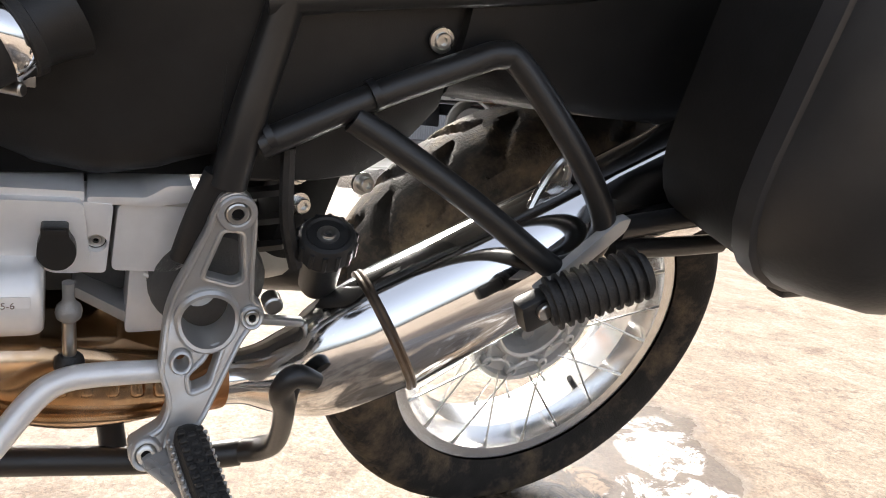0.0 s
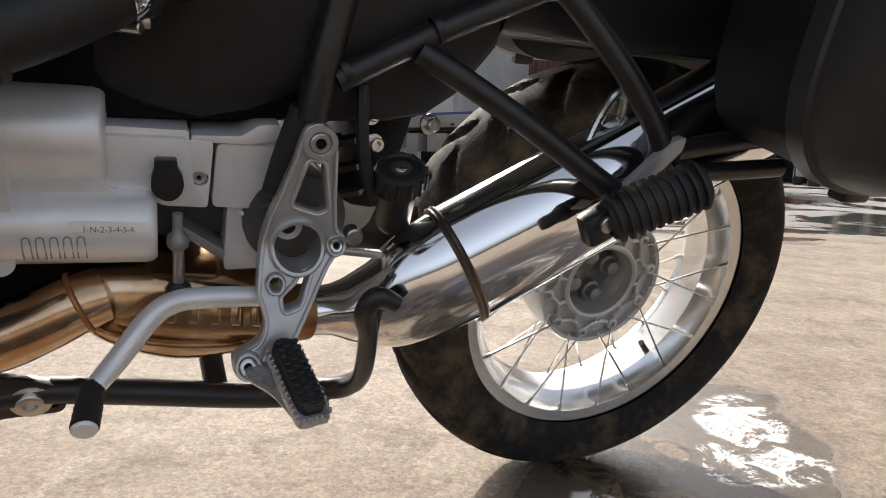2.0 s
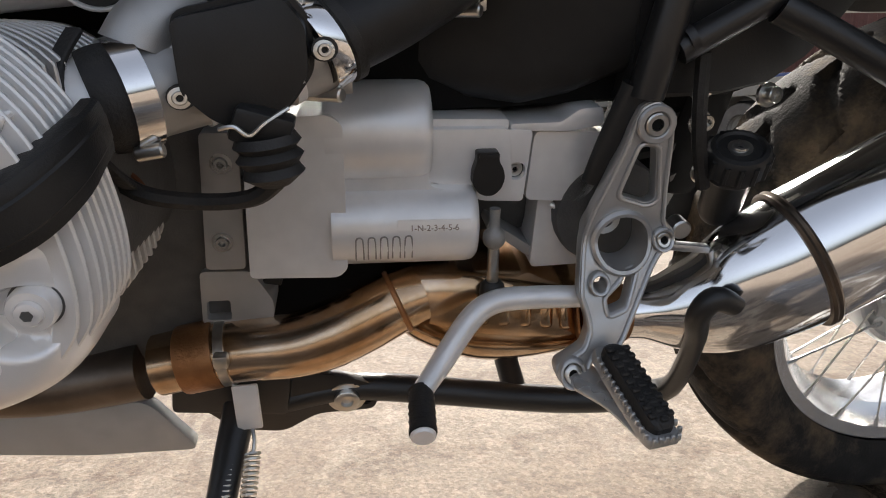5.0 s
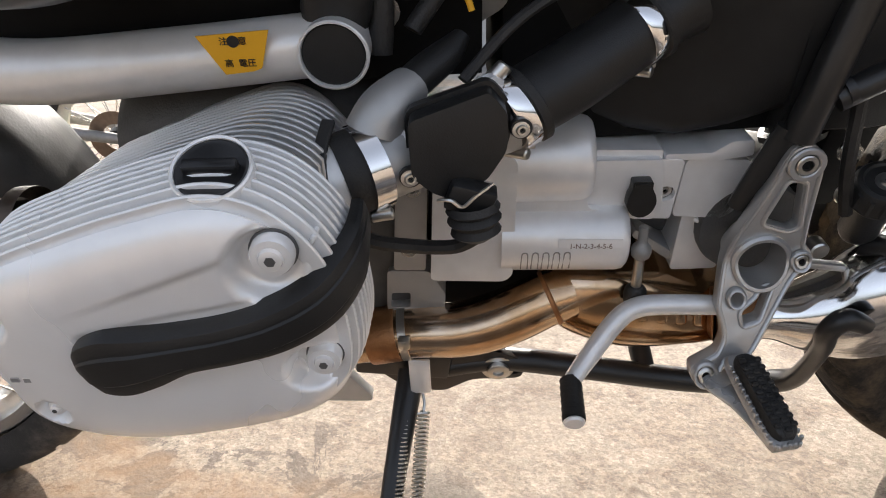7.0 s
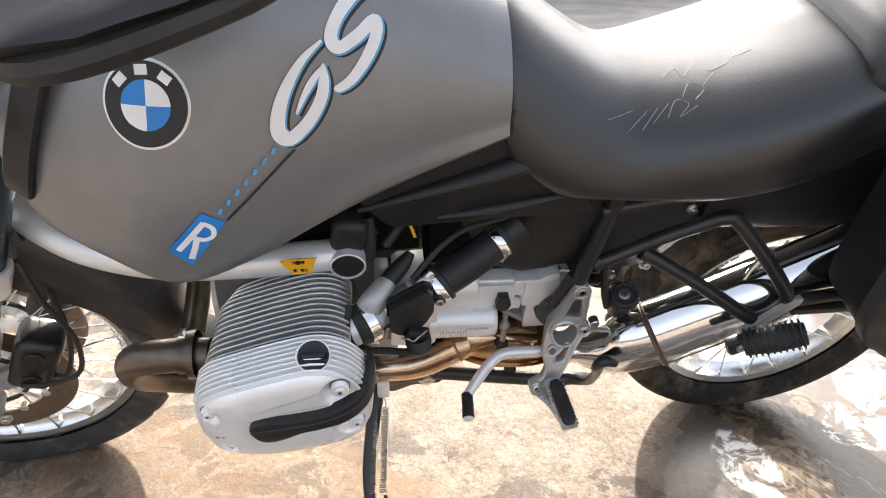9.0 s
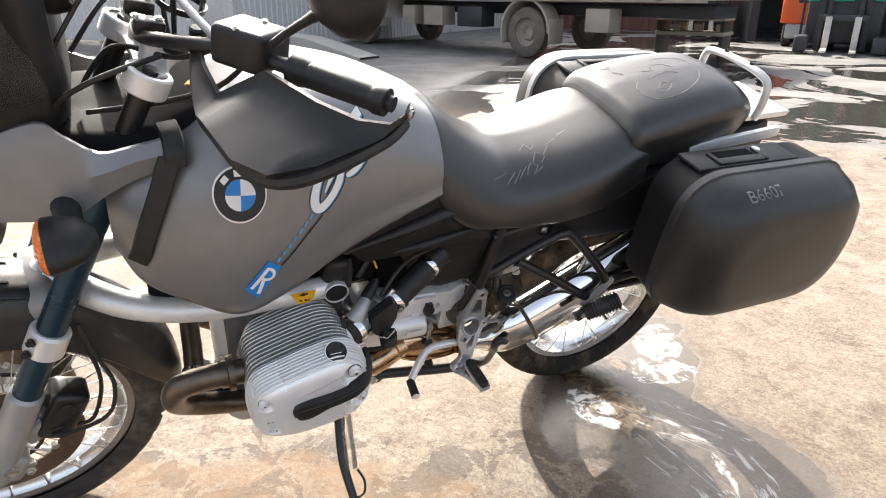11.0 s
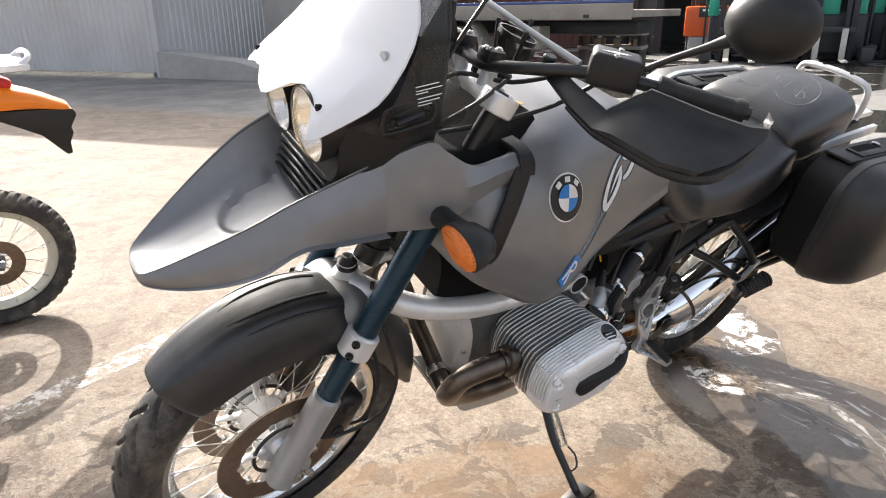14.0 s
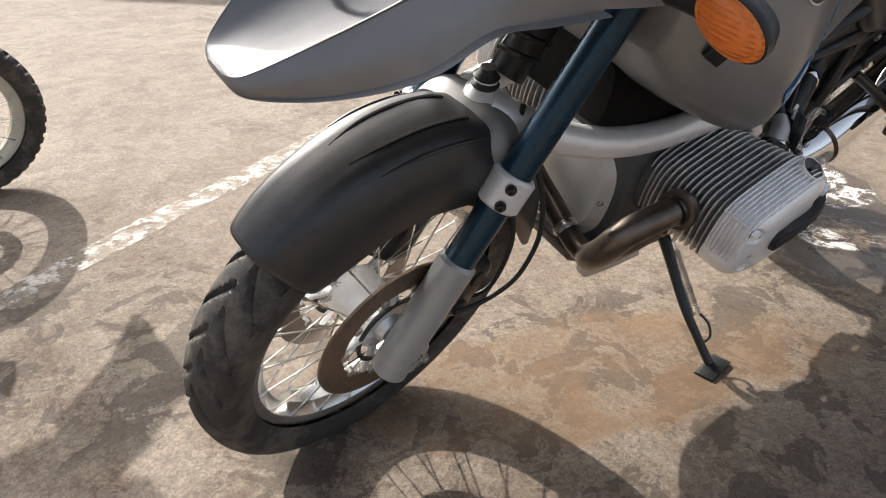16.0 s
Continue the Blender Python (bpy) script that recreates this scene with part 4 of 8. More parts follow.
# rear rack and grab rail
rack = bpart("rear_rack", plate(rounded([(0.06, 0.935), (0.40, 0.948), (0.41, 0.962), (0.06, 0.955)], 0.006), [], -0.095, 0.095, 0.004), ALU_CAST, None, "silver rear luggage rack")
rail = tpart("grab_rail", tube([(0.287, -0.117, 0.960), (0.294, -0.117, 1.005), (0.294, -0.110, 1.046), (0.291, -0.088, 1.062), (0.290, -0.03, 1.068), (0.290, 0.03, 1.067), (0.291, 0.088, 1.060), (0.294, 0.112, 1.045), (0.294, 0.119, 1.0), (0.287, 0.119, 0.960)], 0.0115, 14, flat=0.8), HUB_ALU, rack, "silver grab rail")
for y in (-0.045, 0.045):
    tpart("rail_screw", rod((0.290, y, 1.072), (0.290, y, 1.0785), 0.006, 12), DARK, rail)
bpart("rack_strip", plate(rounded([(-0.14, 0.890), (0.30, 0.935), (0.30, 0.960), (0.05, 0.935), (-0.14, 0.905)], 0.006), [], -0.168, -0.155, 0.004), ALU_CAST, rack)
# screen and lamps
def screen_x(y, z):
    brow = 0.022 * min(1, max(0, (1.245 - z) / 0.07)) * min(1, max(0, (0.19 - abs(y)) / 0.04))
    return -1.519 + 0.93 * (z - 1.13) - 0.5 * (z - 1.13) ** 2 + 1.6 * y * y - brow


def screen_bm(ny=72, nz=26, thick=0.004):
    """A curved white shield whose lower edge arches over both lamps."""
    low = [(-0.150, 1.134), (-0.147, 1.130), (-0.142, 1.130), (-0.136, 1.136), (-0.121, 1.150), (-0.104, 1.166), (-0.085, 1.180), (-0.063, 1.187), (-0.045, 1.181), (-0.0325, 1.166), (-0.020, 1.154), (-0.010, 1.151), (0.012, 1.156), (0.045, 1.170), (0.075, 1.165), (0.095, 1.158), (0.115, 1.150), (0.138, 1.150), (0.150, 1.158)]
    out = []
    for j in range(nz + 1):
        a, b = [], []
        for i in range(ny + 1):
            u = i / ny
            yb = -0.150 + 0.300 * u
            zb = float(np.interp(yb, [p[0] for p in low], [p[1] for p in low]))
            z = zb + (1.374 - zb) * (1 - (1 - j / nz) ** 1.25)
            wide = float(np.interp(z, [1.10, 1.13, 1.16, 1.185, 1.21, 1.24, 1.27, 1.30, 1.325, 1.345, 1.358, 1.367, 1.372, 1.374], [0.155, 0.160, 0.176, 0.188, 0.189, 0.184, 0.175, 0.160, 0.139, 0.113, 0.087, 0.060, 0.035, 0.015]))
            y = (2 * u - 1) * wide
            a.append((screen_x(y, z), y - 0.008, z))
            b.append((screen_x(y, z) + thick, y - 0.008, z))
        out.append(a + b[::-1])
    return skin(bmesh.new(), out)


screen = bpart("windscreen", screen_bm(), WHITE_PLASTIC, None, "white front screen above the headlamps")
for y, z, mt in ((-0.140, 1.170, DARK), (-0.155, 1.249, LEG_GREY), (0.124, 1.170, DARK), (0.139, 1.249, LEG_GREY)):
    x = screen_x(y + 0.008, z)
    bpart("screen_screw", rod((x + 0.006, y, z), (x - 0.002, y - 0.001, z + 0.001), 0.0055 if mt is DARK else 0.008, 14), mt, screen)
def screen_side_bm(s, thick=0.003):
    """The smoked wing between the white shield's edge and its own free rear edge."""
    fore = [(-1.445, 0.171, 1.150), (-1.395, 0.203, 1.185), (-1.358, 0.188, 1.24), (-1.324, 0.165, 1.30), (-1.281, 0.126, 1.385)]
    aft = [(-1.36, 0.180, 1.124), (-1.255, 0.192, 1.150), (-1.252, 0.192, 1.190), (-1.285, 0.176, 1.275), (-1.272, 0.12, 1.392)]
    A, B = curve_points(fore, 4), curve_points(aft, 4)
    rings = []
    for a, b in zip(A, B):
        o = [a + (b - a) * k / 6 for k in range(7)]
        rings.append([(p[0], s * p[1] - 0.008, p[2]) for p in o] + [(p[0], s * (p[1] - thick) - 0.008, p[2]) for p in o[::-1]])
    return skin(bmesh.new(), rings)


def clear_screen_bm(ny=40, nz=12, thick=0.003):
    """The clear upper screen behind the white shield."""
    out = []
    for j in range(nz + 1):
        z = 1.285 + 0.185 * j / nz
        wide = float(np.interp(z, [1.285, 1.33, 1.36, 1.42, 1.455, 1.47], [0.168, 0.162, 0.154, 0.134, 0.108, 0.075]))
        ys = [(2 * i / ny - 1) * wide for i in range(ny + 1)]
        out.append([(screen_x(y, z) + 0.006, y - 0.008, z) for y in ys] + [(screen_x(y, z) + 0.006 + thick, y - 0.008, z) for y in ys[::-1]])
    return skin(bmesh.new(), out)


bpart("clear_screen", clear_screen_bm(), CLEAR, screen, "clear plastic upper screen", 60)
for s in (-1, 1):
    side = bpart("screen_side", screen_side_bm(s), SMOKE, None, "smoked wraparound screen side", 70)
    if s < 0:
        for k, (w, dx) in enumerate(((0.050, 0.0), (0.056, 0.003), (0.026, -0.01), (0.052, 0.004), (0.046, 0.002), (0.030, -0.006))):
            bpart("print_line", box((w * 0.8, 0.0008, 0.0014), (-1.330 + dx + k * 0.001, -0.2070 - k * 0.0002, 1.222 - 0.0062 * k), (0, -10, -3), 0), WHITE_INK, side)
    loop = [(-1.398, 1.152), (-1.397, 1.176), (-1.385, 1.186), (-1.325, 1.194), (-1.310, 1.186), (-1.309, 1.168), (-1.322, 1.158), (-1.385, 1.147)]
    bpart("mount_rim", tube([(x, s * 0.196 - 0.008, z) for x, z in loop], 0.0035, 8, 4, closed=True), BLACK_PLASTIC, side)
    pocket = bpart("screen_mount", tube([(-1.375, s * 0.190 - 0.008, 1.162), (-1.330, s * 0.190 - 0.008, 1.176)], 0.013, 12, flat=0.5), BLACK_PLASTIC, side)
    for x, z in ((-1.381, 1.162), (-1.321, 1.179)):
        bpart("mount_screw", bolt((x, s * 0.196 - 0.008, z), (0, s, 0), 0.0042, 0.004), BLACK_PAINT, side)
bpart("dash_panel", body([(-1.30, [(0, 1.36), (0.10, 1.35), (0.13, 1.30), (0.145, 1.14), (0.12, 1.06), (0, 1.05)]), (-1.26, [(0, 1.37), (0.10, 1.36), (0.13, 1.31), (0.145, 1.14), (0.12, 1.06), (0, 1.05)]), (-1.235, [(0, 1.34), (0.08, 1.33), (0.11, 1.28), (0.12, 1.16), (0.10, 1.08), (0, 1.07)])], 3, 3), BLACK_PLASTIC, None, "black dashboard panel behind the screen")
for y in (-0.05, 0.05):
    g = bpart("gauge", lathe([(0, 0), (0, 0.042), (0.02, 0.045), (0.035, 0.043), (0.035, 0.039), (0.030, 0.038), (0.030, 0)], (-1.245, y, 1.26), (0.9, 0, 0.35), 28), BLACK_PLASTIC, None, "round black gauge")
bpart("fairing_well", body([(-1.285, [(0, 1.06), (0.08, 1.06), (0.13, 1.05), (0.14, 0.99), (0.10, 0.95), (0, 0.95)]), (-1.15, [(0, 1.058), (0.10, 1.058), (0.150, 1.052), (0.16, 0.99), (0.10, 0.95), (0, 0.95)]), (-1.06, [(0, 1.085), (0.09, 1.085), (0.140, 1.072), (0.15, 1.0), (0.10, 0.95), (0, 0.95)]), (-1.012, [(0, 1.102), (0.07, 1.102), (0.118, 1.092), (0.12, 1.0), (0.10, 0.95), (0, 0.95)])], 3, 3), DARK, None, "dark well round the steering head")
for s in (-1, 1):
    bpart("screen_strut", tube([(-1.262, s * 0.10, 1.15), (-1.20, s * 0.085, 1.24), (-1.14, s * 0.075, 1.32)], 0.004, 8), BLACK_PAINT)
for y, r, z in ((-0.094, 0.060, 1.122), (0.034, 0.052, 1.110)):
    lx = -1.470
    ax = (-1, 0, -0.12)
    hl = bpart("headlamp", lathe([(0.07, 0), (0.06, r * 0.6), (0.035, r * 0.92), (0.010, r * 1.03), (-0.004, r * 1.05), (-0.004, r)], (lx, y, z), (1, 0, 0.12), 40), BLACK_PLASTIC, None, "round headlamp in a black shell")
    bpart("reflector", lathe([(-0.002, r), (0.02, r * 0.86), (0.045, r * 0.5), (0.055, 0)], (lx, y, z), (1, 0, 0.12), 40), REFLECTOR, hl, "bright lamp reflector")
    bpart("lens", lathe([(0.0, r), (0.006, r * 0.9), (0.010, r * 0.7), (0.013, r * 0.4), (0.014, 0)], (lx - 0.003, y, z), ax, 40), LENS, hl, "ribbed clear glass lens")
    n_rib = int(r / 0.0045)
    for k in range(-n_rib + 1, n_rib):
        q = k * 0.0045
        h = math.sqrt(max(0, r * r - q * q)) * 0.96
        dx = lx - 0.003 - 0.014 * (1 - (q / r) ** 2)
        bpart("lens_rib", tube([(dx + 0.0126 + h * 0.12, y + q, z - h), (dx + 0.004, y + q, z - h * 0.6), (dx, y + q, z), (dx + 0.004, y + q, z + h * 0.6), (dx + 0.0126 - h * 0.12, y + q, z + h)], 0.0013, 5, 2), LENS, hl)
    bpart("bulb", lathe([(-0.01, 0.010), (0.018, 0.010), (0.026, 0.007), (0.028, 0)], (lx + 0.035, y, z), ax, 14), BULB if y < 0 else STEEL, hl, "lit warm bulb" if y < 0 else "")
bpart("lamp_housing", body([(-1.44, [(0, 1.18), (0.10, 1.18), (0.14, 1.14), (0.145, 1.06), (0.10, 1.02), (0, 1.01)]), (-1.36, [(0, 1.22), (0.11, 1.21), (0.15, 1.16), (0.15, 1.05), (0.10, 1.0), (0, 0.99)]), (-1.28, [(0, 1.22), (0.11, 1.21), (0.14, 1.16), (0.14, 1.08), (0.10, 1.04), (0, 1.03)])], 4, 4), BLACK_PLASTIC, None, "black headlamp housing")
for k in range(6):
    bpart("grille_slat", box((0.010, 0.20, 0.006), (-1.452 + 0.003 * k, -0.005, 0.958 + 0.014 * k), (0, 20, 0), 0.002, 1), FENDER_BLACK)

# handlebar, guards, mirrors (turned with the fork)
for s in (-1, 1):
    Y = lambda y: s * y
    bar = spart("handlebar", tube([(-1.115, 0, 1.19), (-1.12, Y(0.06), 1.192), (-1.09, Y(0.14), 1.215), (-1.02, Y(0.24), 1.24), (-0.955, Y(0.33), 1.243), (-0.868, Y(0.445), 1.24)], 0.0115, 14), BLACK_PAINT, None, "black handlebar half")
    spart("grip", lathe([(0, 0.0115), (0.002, 0.022), (0.02, 0.021), (0.03, 0.0182)] + [(0.03 + 0.004 * k, 0.0186 if k % 2 else 0.0179) for k in range(26)] + [(0.136, 0.021), (0.150, 0.020), (0.150, 0)], (-0.965, Y(0.318), 1.243), (0.095, Y(0.125), -0.003), 20), RUBBER, bar, "ribbed black rubber grip")
    GUARD = ((0.150, -1.052, 1.232, -1.062, 1.204, 0.004), (0.235, -1.068, 1.220, -1.082, 1.186, 0.006), (0.302, -1.066, 1.208, -1.090, 1.176, 0.008), (0.338, -1.010, 1.254, -1.085, 1.174, 0.014), (0.43, -0.972, 1.250, -1.070, 1.172, 0.018), (0.482, -0.935, 1.246, -1.040, 1.178, 0.018), (0.498, -0.90, 1.244, -0.985, 1.192, 0.012), (0.49, -0.876, 1.250, -0.90, 1.216, 0.005), (0.472, -0.862, 1.254, -0.866, 1.228, 0.003))
    st = []
    for y, xu, zu, xl, zl, bow in GUARD:
        o = [(xu, y, zu), (xu - bow * 0.9, y + bow * 0.5, zu * 0.7 + zl * 0.3), (xl - bow, y + bow * 0.7, zu * 0.25 + zl * 0.75), (xl, y, zl)]
        i = [(x + 0.006, q - 0.004, z) for x, q, z in o[::-1]]
        ring = []
        for p in curve_points(o, 3) + curve_points(i, 3):
            ring.extend((p[0], s * p[1], p[2]))
        st.append(np.array(ring))
    sm = [a + (b - a) * k / 3 for a, b in zip(st, st[1:]) for k in range(3)] + [st[-1]]
    spart("hand_guard", skin(bmesh.new(), [[tuple(q[3 * k:3 * k + 3]) for k in range(len(q) // 3)] for q in sm]), BLACK_PLASTIC, bar, "black plastic hand guard", 45)
    spart("guard_rim", tube([(p[3], s * (p[0] + p[5] * 0.4), p[4]) for p in GUARD[1:]], [0.005, 0.007, 0.009, 0.011, 0.011, 0.011, 0.010, 0.010], 8, 3), RUBBER, bar)
    spart("guard_end", rod((-1.050, s * 0.142, 1.205), (-1.050, s * 0.146, 1.238), 0.013, 16, bevel=0.003), BLACK_PLASTIC, bar)
    spart("bar_end_screw", bolt((-0.858, s * 0.474, 1.240), (0.6, s * 0.8, 0), 0.006, 0.004), STEEL, bar)
    res = spart("fluid_reservoir", box((0.078, 0.088, 0.058), (-1.0, Y(0.248), 1.250), (0, 6, -s * 38), 0.010, 3), BLACK_PLASTIC, bar, "black brake fluid reservoir")
    for q in (-0.028, 0.028):
        spart("screw", bolt((-1.0 + q * 0.9, Y(0.248) - q * s * 0.5, 1.2795 - q * 0.1), (0, 0, 1), 0.0035, 0.003), STEEL, res)
    for k in range(4):
        spart("lid_print", box((0.002, 0.030, 0.0006), (-1.018 + 0.008 * k, Y(0.245) + s * 0.002 * k, 1.2815 - 0.0008 * k), (0, 6, -s * 38), 0), WHITE_INK, res)
    mbm = lathe([(-0.036, 0), (-0.034, 0.025), (-0.025, 0.048), (-0.010, 0.062), (0.002, 0.066), (0.006, 0.064), (0.006, 0)], (0, 0, 0), (1, -s * 0.25, 0), 40)
    bmesh.ops.transform(mbm, matrix=Matrix.Translation((-0.945, Y(0.447), 1.400)) @ Matrix.Rotation(radians(s * 14), 4, "X") @ Matrix.Diagonal((1, 1.04, 0.86, 1)), verts=mbm.verts)
    mir = spart("mirror", mbm, BLACK_PLASTIC, None, "black round mirror back on a stem")
    spart("mirror_stem", tube([(-0.985, Y(0.30), 1.272), (-0.975, Y(0.33), 1.30), (-0.960, Y(0.375), 1.337), (-0.945, Y(0.41), 1.365)], [0.0065, 0.0060, 0.0075, 0.014], 10), BLACK_PAINT, mir)
yoke_bm = plate(rounded([(-1.155, -0.115), (-1.100, -0.115), (-1.085, -0.05), (-1.062, -0.02), (-1.062, 0.02), (-1.085, 0.05), (-1.100, 0.115), (-1.155, 0.115), (-1.135, 0.04), (-1.135, -0.04)], 0.014), [], 0, 0.022, 0.005)
for v in yoke_bm.verts:
    v.co = Vector((v.co.x, v.co.z + FRONT.y, 1.132 + v.co.y))
yoke = spart("top_yoke", yoke_bm, ALU_CAST, None, "silver top fork yoke")
for s in (-1, 1):
    foot = Vector((-1.137, FRONT.y + s * 0.106, 1.128))
    spart("clamp_ring", lathe([(0, 0.027), (0, 0.034), (0.003, 0.0365), (0.034, 0.0365), (0.037, 0.034), (0.037, 0.027)], foot, fd, 30, closed=True), ALU_CAST, yoke)
    spart("fork_cap", lathe([(0.030, 0), (0.030, 0.0265), (0.034, 0.026), (0.034, 0.013), (0.040, 0.012), (0.040, 0)], foot, fd, 26), BLACK_GLOSS, yoke, "dark fork cap")
    riser = spart("bar_riser", lathe([(0, 0.022), (0.02, 0.019), (0.030, 0.019), (0.030, 0)], (-1.108, FRONT.y + s * 0.042, 1.150), (0.1, 0, 1), 20), ALU_CAST, yoke)
    spart("bar_clamp", box((0.048, 0.034, 0.026), (-1.106, FRONT.y + s * 0.042, 1.206), (0, 12, 0), 0.006), BLACK_GLOSS, yoke)
    for q in (-0.017, 0.017):
        spart("clamp_screw", bolt((-1.106 + q, FRONT.y + s * 0.042, 1.2195 - q * 0.2), (0.2, 0, 1), 0.005, 0.004), STEEL, yoke)
spart("ignition_lock", lathe([(0, 0), (0, 0.018), (0.012, 0.018), (0.015, 0.015), (0.015, 0.006), (0.030, 0.005), (0.030, 0)], (-1.085, FRONT.y, 1.153), (0.15, 0, 1), 18), BLACK_PLASTIC, yoke)
spart("cross_brace", tube([(-1.040, -0.205, 1.246), (-1.062, -0.10, 1.262), (-1.078, 0.036, 1.280), (-1.062, 0.17, 1.270), (-1.042, 0.22, 1.25)], 0.0065, 12), LEG_GREY, None, "grey handlebar cross brace")
spart("switch_block", box((0.06, 0.07, 0.05), (-1.03, FRONT.y + 0.285, 1.25), (0, 0, 35), 0.012, 3), BLACK_PLASTIC, None, "black switch block")
hold = spart("cup_holder", lathe([(0, 0.036), (0, 0.039), (0.010, 0.040), (0.010, 0.036)], (-1.055, -0.058, 1.236), (0.25, -0.1, 0.97), 32, closed=True), BLACK_GLOSS, None, "black wire bottle holder")
for q in (0.3, 2.2, 4.2):
    spart("holder_wire", tube([(-1.055 + 0.038 * math.cos(q), -0.058 + 0.038 * math.sin(q), 1.246), (-1.05 + 0.043 * math.cos(q), -0.058 + 0.043 * math.sin(q), 1.262), (-1.055 + 0.036 * math.cos(q), -0.058 + 0.036 * math.sin(q), 1.225), (-1.062 + 0.022 * math.cos(q), -0.058 + 0.022 * math.sin(q), 1.185), (-1.068, -0.058, 1.172)], 0.0042, 6), BLACK_GLOSS, hold)
spart("holder_base", lathe([(0, 0), (0, 0.022), (0.008, 0.024), (0.012, 0.020), (0.012, 0)], (-1.072, -0.055, 1.162), (0.25, 0, 0.97), 20), BLACK_PLASTIC, hold)
for k, pts in enumerate(([(-1.10, -0.10, 1.175), (-1.20, -0.14, 1.165), (-1.26, -0.12, 1.12), (-1.25, -0.06, 1.05)], [(-1.02, -0.19, 1.225), (-1.08, -0.10, 1.17), (-1.16, -0.02, 1.16), (-1.22, 0.0, 1.08)], [(-0.99, -0.24, 1.235), (-1.03, -0.17, 1.150), (-1.12, -0.12, 1.105), (-1.22, -0.08, 1.08)], [(-1.05, 0.16, 1.21), (-1.14, 0.10, 1.20), (-1.22, 0.06, 1.12)])):
    spart("control_cable", tube(pts, 0.0045, 8), RUBBER)
tag = plate([(-1.06, 1.0), (-1.02, 1.0), (-1.04, 1.035)], [], 0, 0.002, 0)
for v in tag.verts:
    v.co = Vector((v.co.x, v.co.z - 1.085, 1.112 + v.co.y))
bpart("warning_tag", tag, YELLOW, None, "yellow warning sticker")

# ---- engine, left side ----
def skin_rings(rings, caps=True):
    return skin(bmesh.new(), rings, True, caps)


# aluminium darkened in its colour for the shade between fins and behind covers
SHADED_ALU = surf("cast aluminium darkened for shade in gaps", (0.10, 0.10, 0.098), 0.6, 0.3, 0.2, 60, 0.3)
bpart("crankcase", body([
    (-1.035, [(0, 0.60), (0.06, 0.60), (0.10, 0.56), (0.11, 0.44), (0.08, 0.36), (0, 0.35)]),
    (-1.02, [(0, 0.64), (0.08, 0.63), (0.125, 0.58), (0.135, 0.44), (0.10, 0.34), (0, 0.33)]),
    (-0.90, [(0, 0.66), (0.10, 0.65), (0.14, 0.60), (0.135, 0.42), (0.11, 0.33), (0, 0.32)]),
    (-0.785, [(0, 0.62), (0.10, 0.61), (0.12, 0.56), (0.12, 0.45), (0.10, 0.37), (0, 0.36)])], 3, 4), SHADED_ALU, None, "dull silver cast crankcase")
front_cover = bpart("front_cover", body([(-1.055, [(0, 0.56), (0.05, 0.555), (0.085, 0.51), (0.085, 0.43), (0.05, 0.385), (0, 0.38)]), (-1.035, [(0, 0.585), (0.06, 0.58), (0.105, 0.53), (0.105, 0.42), (0.06, 0.36), (0, 0.355)])], 3, 4), COVER_GREY, None, "pale silver front engine cover")
for k in range(8):
    t = math.tau * k / 8
    bpart("cover_screw", bolt((-1.045, 0.096 * math.cos(t), 0.475 + 0.098 * math.sin(t)), (-1, 0, 0), 0.005, 0.006), STEEL, front_cover)


EDGE = [(-1.018, 0.600), (-1.022, 0.555), (-1.014, 0.508), (-0.985, 0.487), (-0.935, 0.479), (-0.870, 0.488), (-0.822, 0.502), (-0.798, 0.522), (-0.788, 0.555), (-0.789, 0.595), (-0.799, 0.634), (-0.824, 0.663), (-0.857, 0.673), (-0.90, 0.664), (-0.945, 0.650), (-1.0, 0.628)]
MIDDLE = (-0.905, 0.575)


def cover_loop(k=1.0, grow=0.0, per=12, drop=0.0, slim=1.0):
    """The head's outline, drawn towards its middle by k and widened by grow."""
    C = [Vector((p[0], p[1])) for p in curve_points(EDGE, per, True)]
    out = []
    for i, p in enumerate(C):
        d = (C[(i + 1) % len(C)] - C[i - 1]).normalized()
        q = p + Vector((-d.y, d.x)) * -grow
        out.append((MIDDLE[0] + (q.x - MIDDLE[0]) * k * slim, MIDDLE[1] + (q.y - MIDDLE[1]) * k - drop))
    return out


def ease(a, b, v):
    t = min(1.0, max(0.0, (v - a) / (b - a)))
    return t * t * (3 - 2 * t)


# bolt recesses in the cover: middle, half sizes, depth of the floor, bolt middle and radius
BOWLS = ((-0.8305, 0.6290, 0.0190, 0.0205, 0.3560, -0.826, 0.6360, 0.0122), (-0.8125, 0.5530, 0.0175, 0.0155, 0.3540, -0.8085, 0.5590, 0.0105), (-1.0000, 0.5965, 0.0125, 0.0125, 0.3540, -1.000, 0.5990, 0.0092), (-0.9830, 0.5230, 0.0095, 0.0095, 0.3560, -0.981, 0.5255, 0.0060))


